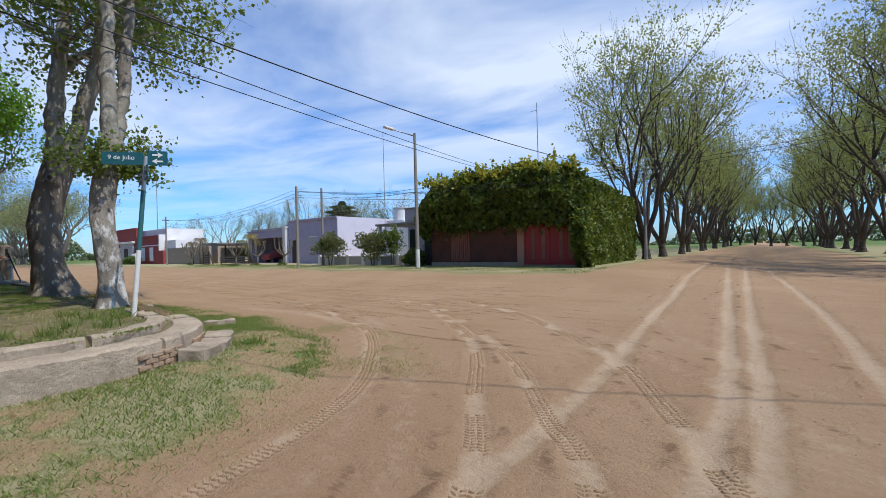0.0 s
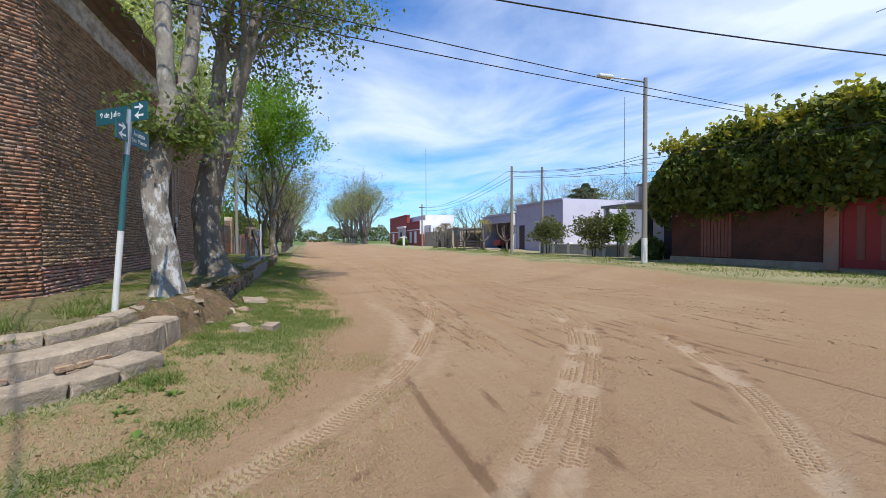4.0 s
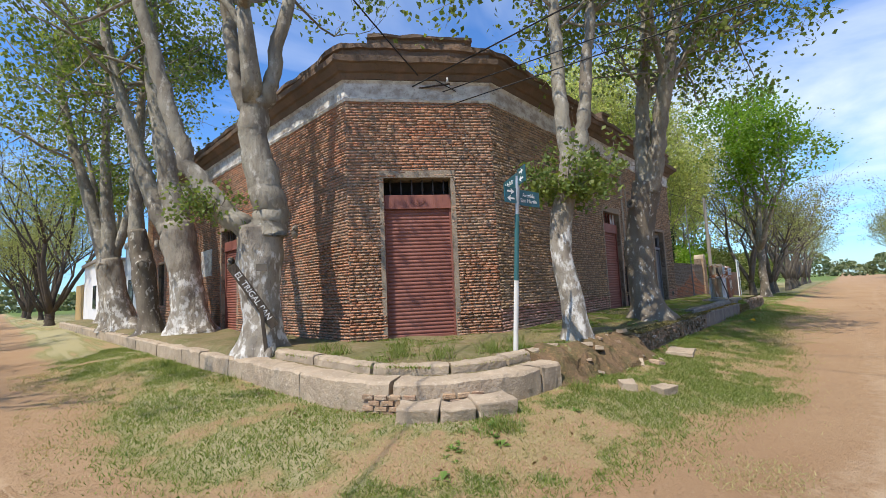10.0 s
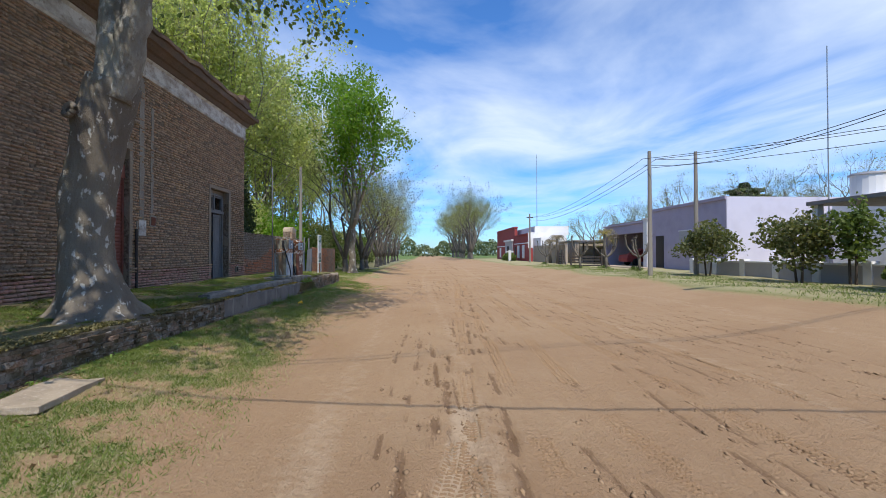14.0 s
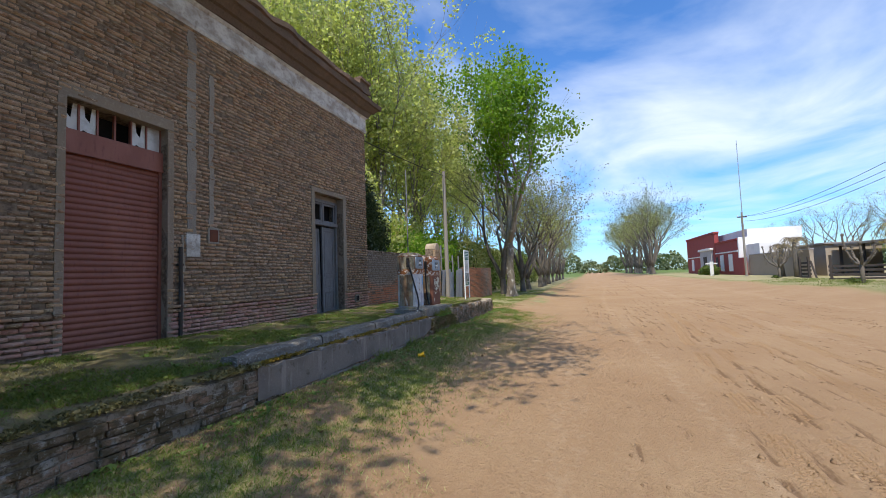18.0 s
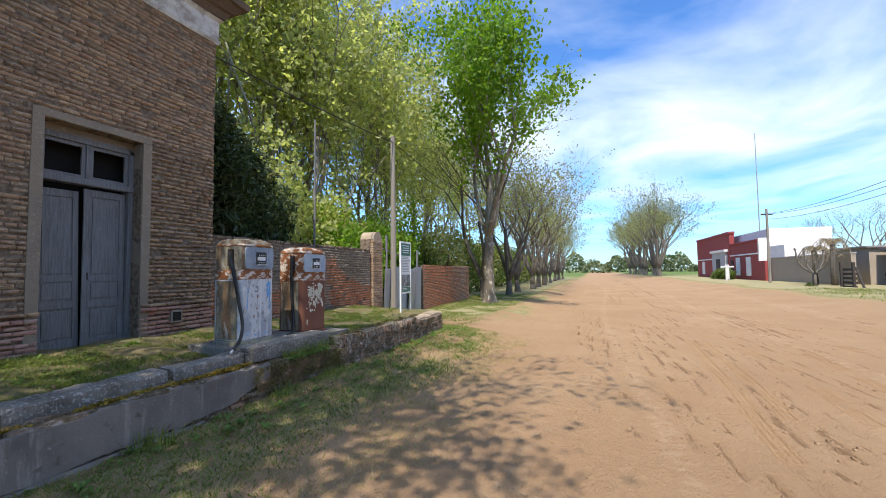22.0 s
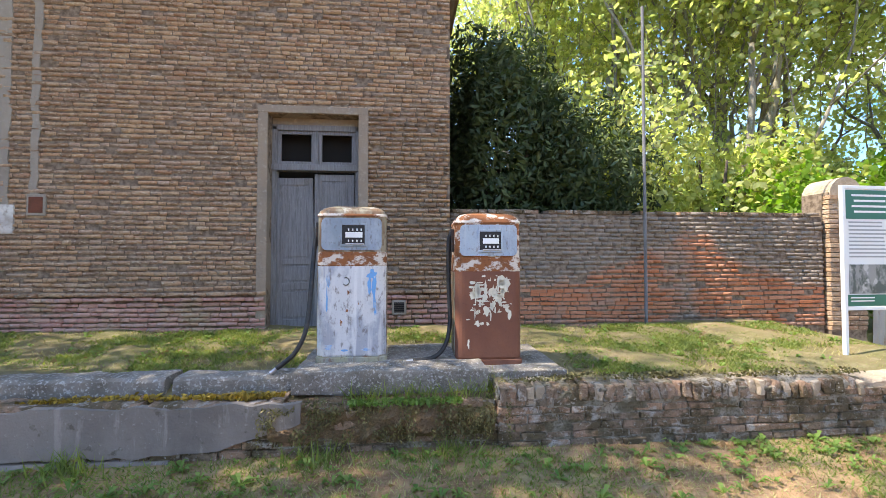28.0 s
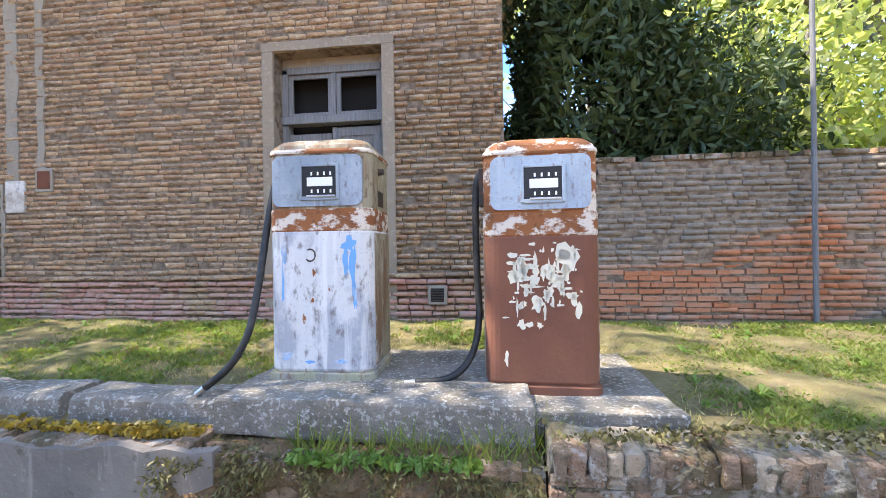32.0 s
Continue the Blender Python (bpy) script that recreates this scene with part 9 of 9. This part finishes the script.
    for gx, gy, n, rz in ((25.4, -20.9, 5, 0), (20.0, -22.6, 4, 62)):
        gate = thing("plank_gate", (gx, gy, 0.3), rz, "low dark wooden plank gate with slanting braces", "gate", "plank gates")
        for i in range(n):
            part("board", box(0, 1.5 if n == 5 else 2.8, -0.03, 0.03, 0.15 + 0.26 * i, 0.29 + 0.26 * i, 0.005), M_DARKGATE, gate)
        for x in (0.0, 1.3 if n == 5 else 2.6):
            part("post", box(x, x + 0.14, 0.03, 0.15, -0.2, 1.7, 0.01), M_DARKGATE, gate)
        part("brace", cyl((0.1, -0.05, 1.4), (-0.7, -0.05, 0.0), 0.06, 0.06, 6), M_DARKGATE, gate)


red_house()

# clipped trees and shrubs on the verge
M_LEAF_GARDEN = leaf_material("garden_leaf", (0.065, 0.085, 0.026), (0.165, 0.155, 0.06), 0.35)


def clipped_tree(x, y, h, w, seed, n=3200, mat=None):
    bush("clipped_tree", (x, y, 0.42), (w, w, h), n, 0.14, mat or M_LEAF_GARDEN, "small round clipped tree on the grass verge", "clipped trees", "tree", seed, 2, 0.15, 0.75, M_DARKBARK, 0.3, 0.38)


clipped_tree(3.4, -20.6, 1.9, 1.35, 51)
clipped_tree(-1.3, -20.9, 2.0, 1.25, 52)
clipped_tree(-2.6, -21.6, 2.4, 0.75, 53, 1700, M_LEAF_DARK)
bush("shrub", (-4.6, -21.6, 0.4), (1.2, 0.7, 1.2), 2200, 0.14, M_LEAF_VINE, "low garden shrub by the wall", "garden shrubs", seed=54, stem_h=0.0)
bush("shrub", (50, -20.5, 0.3), (2.2, 1.0, 1.5), 1800, 0.2, M_LEAF_DARK, "low shrub before the red house", "garden shrubs", seed=55, stem_h=0.0)


def pollard(x, y, seed, h=1.0):
    rng = np.random.RandomState(seed)
    ob = thing("pollarded_tree", (x, y, 0.4), 0, "small bare pollarded tree with knobbly limbs", "tree", "pollarded trees")
    part("trunk", tube_mesh("trunk", [(0, 0, -0.1), (0.03, 0, h * 0.5), (0, 0.03, h)], [0.11, 0.085, 0.10], M_GREYTWIG, 9), None, ob)
    for k in range(5):
        a = k * 1.26 + rng.uniform(-0.3, 0.3)
        w, top = rng.uniform(0.55, 0.95), h + rng.uniform(0.9, 1.5)
        e = Vector((w * math.cos(a), w * math.sin(a), top))
        q = curve_pts([(0, 0, h - 0.08), (e.x * 0.55, e.y * 0.55, h + 0.25), (e.x * 0.9, e.y * 0.9, h + (top - h) * 0.55), e], 12)
        q = [p + Vector(rng.normal(0, 0.018, 3)) for p in q]
        lm = part("limb", tube_mesh("limb", q, list(np.linspace(0.062, 0.036, 13) * rng.uniform(0.9, 1.25, 13)), M_GREYTWIG, 7), None, ob)
        for p in (q[12], q[8]):
            bm = bmesh.new()
            bmesh.ops.create_icosphere(bm, subdivisions=2, radius=0.075, matrix=Matrix.Translation(p))
            me = bpy.data.meshes.new("knob"); bm.to_mesh(me); bm.free(); me.materials.append(M_GREYTWIG)
            part("knob", ragged(me, 0.03, 14.0), None, lm, "knobbly pollarded head")
            for _ in range(4):
                d = Vector(rng.normal(0, 1, 3)); d.z = abs(d.z) + 0.4
                part("twig", tube_mesh("twig", [p, p + d.normalized() * rng.uniform(0.1, 0.25)], [0.012, 0.005], M_GREYTWIG, 4), None, lm)
    bush("shrub", (x + 0.3, y + 0.1, 0.4), (0.5, 0.35, 0.35), 260, 0.1, M_LEAF_DARK, "low green plants round the foot of a pollarded tree", "garden shrubs", seed=80 + seed, stem_h=0.0, stems=2)


for x, y, sd in ((14.7, -18.6, 1), (14.0, -20.3, 2), (10.4, -20.9, 3), (27.5, -19.8, 4)):
    pollard(x, y, sd)


def ragged_palm(at, h, seed, mat):
    rng = np.random.RandomState(seed)
    palm = thing("palm_tree", at, 0, "ragged palm with hanging dry fronds", "tree", "palms")
    part("trunk", tube_mesh("trunk", [(0, 0, -0.1), (0, 0.05, h * 0.5), (0, 0, h)], [0.2, 0.15, 0.15], M_GREYTWIG, 10), None, palm)
    for k in range(18):
        a, dr = k * 2.4, rng.uniform(0.2, 1.9)
        q = curve_pts([(0, 0, h), (0.55 * math.cos(a), 0.55 * math.sin(a), h + 0.45 - 0.2 * dr), (1.15 * math.cos(a), 1.15 * math.sin(a), h - 0.75 * dr)], 9)
        vs, fs = [], []
        for p, p2 in zip(q[1:-1], q[2:]):
            d = (p2 - p).normalized()
            sd = d.cross(Vector((0, 0, 1))).normalized() if abs(d.z) < 0.98 else Vector((1, 0, 0))
            for sg in (-1, 1):
                for _ in range(2):
                    tip = p + sd * sg * rng.uniform(0.15, 0.3) + d * 0.12 + Vector((0, 0, rng.uniform(-0.25, -0.05)))
                    n0 = len(vs)
                    vs += [p - d * 0.02, p + d * 0.03, tip]
                    fs.append((n0, n0 + 1, n0 + 2))
        fr = part("frond", tube_mesh("frond", q, list(np.linspace(0.03, 0.008, 10)), M_GREYTWIG, 5), None, palm)
        part("leaflets", mesh_from("leaflets", vs, fs, mat), None, fr)["kind"] = "stuff"


M_DRYPALM = leaf_material("dry_palm_leaf", (0.20, 0.155, 0.09), (0.33, 0.26, 0.16), 0.2)
M_YELLOWPALM = leaf_material("yellow_palm_leaf", (0.30, 0.24, 0.05), (0.42, 0.34, 0.09), 0.3)
ragged_palm((29.4, -21.6, 0.3), 3.0, 61, M_DRYPALM)
ragged_palm((31.4, -21.4, 0.3), 2.6, 62, M_DRYPALM)
ragged_palm((20.2, -22.9, 0.3), 3.1, 63, M_YELLOWPALM)
con = thing("conifer_tree", (32.0, -45.0, 0.9), 0, "dark conifer rising behind the lilac house", "tree")
part("trunk", cyl((0, 0, 0), (0, 0, 8.6), 0.25, 0.08, 8), M_DARKBARK, con)
rng_ = np.random.RandomState(3)
_a, _z = rng_.uniform(0, 6.28, 7000), rng_.uniform(0, 1, 7000)
_rr = (0.4 + 2.5 * np.sin(np.clip(_z * 1.05, 0, 1) * math.pi) ** 0.8) * rng_.uniform(0.4, 1, 7000) * (0.8 + 0.3 * np.sin(_z * 34))
part("crown", leaf_cards(np.stack([_rr * np.cos(_a), _rr * np.sin(_a), 4.6 + 4.4 * _z], 1), rng_, 0.3, M_LEAF_LAUREL, "crown"), None, con)

# ---- lamp, poles, masts and wires ----
def street_lamp():
    ob = thing("street_lamp", (-7.75, -18.55, 0.42), 0, "tall concrete street lamp with one arm and white foot", "street lamp")
    part("pole", cyl((0, 0, -0.3), (0, 0, 8.2), 0.125, 0.08, 14), M_CONCPOLE, ob)
    part("painted_foot", cyl((0, 0, -0.1), (0, 0, 1.2), 0.132, 0.124, 14), M_POST_WHITE, ob, "white painted foot")
    d = Vector((0.12, 0.99, 0)).normalized()
    part("arm", tube_mesh("arm", [(0, 0, 8.02), tuple(d * 0.8 + Vector((0, 0, 8.07))), tuple(d * 1.7 + Vector((0, 0, 8.11)))], [0.04, 0.035, 0.03], M_GALV, 8), None, ob)
    bm = box(-0.13, 0.13, -0.34, 0.34, -0.06, 0.07, 0.05)
    h = part("lamp_head", bm, M_BOARD_WHITE, ob, "pale lamp head")
    h.matrix_basis = Matrix.Translation(d * 1.95 + Vector((0, 0, 8.14))) @ pose(0, 0, 0, 4, 0, math.degrees(math.atan2(-d.x, d.y)))


street_lamp()


def utility_pole(x, y, z, h, label, cross=True, r=0.12):
    ob = thing("utility_pole", (x, y, z), 0, label, "utility pole", "utility poles")
    part("pole", cyl((0, 0, -0.3), (0, 0, h), r, r * 0.7, 10), M_CONCPOLE, ob)
    if cross:
        part("crossarm", box(-0.06, 0.06, -0.4, 0.4, h - 0.5, h - 0.4, 0.01), M_IRON, ob)
        for yy in (-0.35, 0.35):
            part("insulator", cyl((0, yy, h - 0.4), (0, yy, h - 0.26), 0.04, 0.03, 8), M_WHITE, ob)
    return ob


utility_pole(4.02, -18.1, 0.35, 6.33, "grey wooden utility pole on the grass verge", False)
utility_pole(5.05, -21.15, 0.4, 6.55, "grey concrete utility pole beside the lilac house", False)
utility_pole(36.0, -20.2, 0.3, 6.3, "thin utility pole near the red house")
utility_pole(-17.7, -31.2, 0.45, 6.4, "dark utility pole beside the ivy house")
utility_pole(-30.8, -24.0, 0.35, 6.6, "pale utility pole across the side street")
for x, y, h, nm in ((68.7, -30.0, 21.7, "tall thin radio mast behind the red house"), (-10.4, -30.0, 12.6, "thin rooftop radio mast above the ivy house")):
    m = thing("radio_mast", (x, y, 0.2), 0, nm, "mast")
    part("mast", cyl((0, 0, 0), (0, 0, h), 0.09 if h > 15 else 0.04, 0.05 if h > 15 else 0.03, 6), M_GALV, m)
    part("stay", cyl((0, 0, h - 0.6), (0.5, 0, h - 0.6), 0.02, 0.02, 5), M_GALV, m)


def wire(a, b, sag, r=0.012, label="black overhead cable strung between street poles"):
    a, b = Vector(a), Vector(b)
    n = 18
    pts = [a.lerp(b, i / n) - Vector((0, 0, sag * 4 * (i / n) * (1 - i / n))) for i in range(n + 1)]
    ob = new("overhead_cable", tube_mesh("overhead_cable", pts, [r] * (n + 1), M_CABLE, 5))
    tagged(ob, label, "cable", "overhead cables")


BR = (-15.1, 0.55, 6.35)
wire(BR, (-17.7, -31.2, 6.6), 0.7, 0.016, "thick black cable crossing the avenue")
wire(BR, (-17.0, 34.0, 7.4), 0.6, 0.016, "black cable along the side street")
wire((-15.0, 0.5, 6.3), (7.2, -0.1, 6.2), 0.5, 0.014, "black cable running past the street wall")
wire((7.2, -0.1, 6.2), (40, -1.5, 5.6), 0.9, 0.012)
wire((-15.3, 0.75, 6.4), (-31.0, -6.0, 7.6), 0.3, 0.014, "black cable crossing the side street")
wire((-15.0, 0.3, 5.95), (-10.2, -24.2, 6.75), 0.15, 0.012, "thin black cable crossing the avenue to the ivy house")
wire((-15.0, 0.3, 5.6), (-10.2, -24.2, 6.6), 0.15, 0.012, "thin black cable crossing the avenue to the ivy house")
for dy, dz in ((-0.35, 0.0), (0.35, 0.0), (0.0, -0.45)):
    wire((4.02, -18.1 + dy, 6.3 + dz), (36.0, -20.2 + dy, 6.2 + dz), 0.8)
    wire((4.02, -18.1 + dy, 6.3 + dz), (-17.7, -31.2 + dy, 6.4 + dz), 0.6)
for dy, dz in ((-0.3, 0.0), (0.3, -0.3)):
    wire((5.05, -21.15 + dy, 6.6 + dz), (4.02, -18.1 + dy, 6.3 + dz), 0.05)
    wire((5.05, -21.15 + dy, 6.6 + dz), (-7.75, -18.3 + dy, 5.3 + dz), 0.25)
    wire((-7.75, -18.3 + dy, 5.3 + dz), (-30.8, -24.0 + dy, 6.6 + dz), 0.6)

# ---- side street to the north: next houses and a parked car ----
def north_side():
    ob = thing("blue_house", (0, 0, 0), 0, "pale blue rendered house next along the side street", "house")
    M_PALEBLUE = material("pale_blue_render", (0.42, 0.46, 0.50), 0.88, layers=[("noise", 1.0, ONE, 0.5, 0.7, (0.30, 0.31, 0.32), 0.7)], coord="Position")
    part("wall", mesh_from("wall", *box_data(-16.3, -8.0, 19.75, 25.5, 0.0, 4.9), M_PALEBLUE), None, ob)
    part("parapet", box(-16.38, -8.0, 19.7, 25.55, 4.9, 5.25, 0.03), M_WHITEWASH, ob)
    part("door", box(-16.34, -16.28, 21.0, 22.1, 0.6, 2.8), M_SHUTTER, ob)
    part("window", box(-16.34, -16.28, 23.2, 24.4, 1.6, 3.0), M_WINDOW, ob)
    ob = thing("white_house", (0, 0, 0), 0, "small white and ochre house down the side street", "house")
    part("wall", mesh_from("wall", *box_data(-16.8, -8.0, 30.0, 38.0, 0.0, 4.6), M_WHITE), None, ob)
    part("roof", box(-17.0, -7.8, 29.8, 38.2, 4.6, 4.8, 0.02), M_ROOF, ob)
    part("window", box(-16.85, -16.78, 32.0, 33.2, 1.4, 3.0), M_WINDOW, ob)
    part("ochre_wing", box(-16.6, -9.0, 38.0, 45.0, 0.0, 3.4), material("ochre_paint", (0.40, 0.27, 0.12), 0.9), ob)
    car = thing("parked_car", (-27.8, 62.0, 0.02), 90, "pale grey saloon car parked down the side street", "car")
    prof = [(-2.1, 0.32), (-2.15, 0.82), (-1.5, 0.95), (-0.9, 1.40), (0.55, 1.42), (1.25, 0.98), (2.05, 0.88), (2.15, 0.6), (2.1, 0.3)]
    bm = bmesh.new()
    a = [bm.verts.new((x, -0.82, z)) for x, z in prof]; b = [bm.verts.new((x, 0.82, z)) for x, z in prof]
    bm.faces.new(a[::-1]); bm.faces.new(b)
    for i in range(len(prof)):
        bm.faces.new((a[i], a[(i + 1) % len(prof)], b[(i + 1) % len(prof)], b[i]))
    part("body", bm, M_WHITE, car)
    part("windscreen", box(-1.45, -1.0, -0.66, 0.66, 1.0, 1.3, 0.02), M_WINDOW, car)
    part("rear_window", box(0.65, 1.1, -0.66, 0.66, 1.02, 1.3, 0.02), M_WINDOW, car)
    for x in (-1.35, 1.35):
        for y in (-0.82, 0.82):
            w_ = part("wheel", cyl((x, y - 0.1, 0.31), (x, y + 0.1, 0.31), 0.31, 0.31, 20), M_RUBBER, car)
            part("rim", cyl((x, y - 0.11, 0.31), (x, y + 0.11, 0.31), 0.18, 0.18, 16), M_CHROME, w_)
    # the corner across the side street
    ob = thing("brick_house", (0, 0, 0), 0, "low plain house across the side street", "house")
    part("wall", mesh_from("wall", *box_data(-48.0, -36.0, -34.0, -26.0, 0.2, 3.6), M_BEIGE), None, ob)
    part("roof", box(-48.4, -35.6, -34.4, -25.6, 3.6, 3.8, 0.02), M_ROOF, ob)
    part("window", box(-40.0, -38.6, -26.02, -25.94, 1.3, 2.6), M_WINDOW, ob)


north_side()

# ---- brickwork, the nearest bricks each by itself ----
_rng = np.random.RandomState(11)


def lay_bricks(wall, rows, p, q, near, foot=0.0, mat_all=M_BRICK, mat_piece=M_BRICK_PIECE):
    """near(u, z) picks the bricks that are built one by one; the rest is joined."""
    one = [r for r in rows if near((r[0] + r[1]) / 2, (r[2] + r[3]) / 2)][:300]
    keep = set(id(r) for r in one)
    rest = [r for r in rows if id(r) not in keep]
    for nm, mat, pick in (("brickwork", mat_all, [r for r in rest if r[2] > foot]), ("plinth_brickwork", M_BRICK_PINK, [r for r in rest if r[2] <= foot])):
        if pick:
            b = part(nm, brick_mesh(nm, pick, p, q, mat), None, wall)
            b["kind"] = "stuff"
    base = brick_mesh("brick", [(-0.5, 0.5, -0.5, 0.5, 0.012)], (0, 0), (1, 0), mat_piece)
    co = np.array([(-0.48, -0.012, -0.43), (0.48, -0.012, -0.43), (0.48, -0.012, 0.43), (-0.48, -0.012, 0.43), (-0.5, 0.01, -0.5), (0.5, 0.01, -0.5), (0.5, 0.01, 0.5), (-0.5, 0.01, 0.5)], np.float32)
    base.vertices.foreach_set("co", co.ravel())
    base.update()
    for a, c, z0, z1, pr in one:
        k = part("brick", base, None, wall)
        k.matrix_basis = face_frame(p, q, (a + c) / 2, (z0 + z1) / 2, pr - 0.012) @ Matrix.Diagonal((c - a, 1, z1 - z0, 1))


lay_bricks(wall_r, brick_courses(R_LEN, 0.62, WALL_TOP, [DOOR_R, SHUT_R], _rng, 1.25), CH_R, (0, 0), lambda u, z: 12.45 < u and 1.3 < z < 3.8, 1.17)
lay_bricks(wall_c, even_courses(brick_courses(CH_LEN, 0.55, WALL_TOP, [DOOR_C], _rng, 1.12)), CH_L, CH_R, lambda u, z: 0.75 < z < 3.4, 0.0, M_BRICK_CORNER, M_BRICK_CORNER_PIECE)
lay_bricks(wall_l, even_courses(brick_courses(L_LEN, 0.55, WALL_TOP, L_HOLES, _rng, 1.12)), (CH_L[0], L_END), CH_L, lambda u, z: u > L_LEN - 1.8 and 0.8 < z < 3.6, 0.0, M_BRICK_CORNER, M_BRICK_CORNER_PIECE)
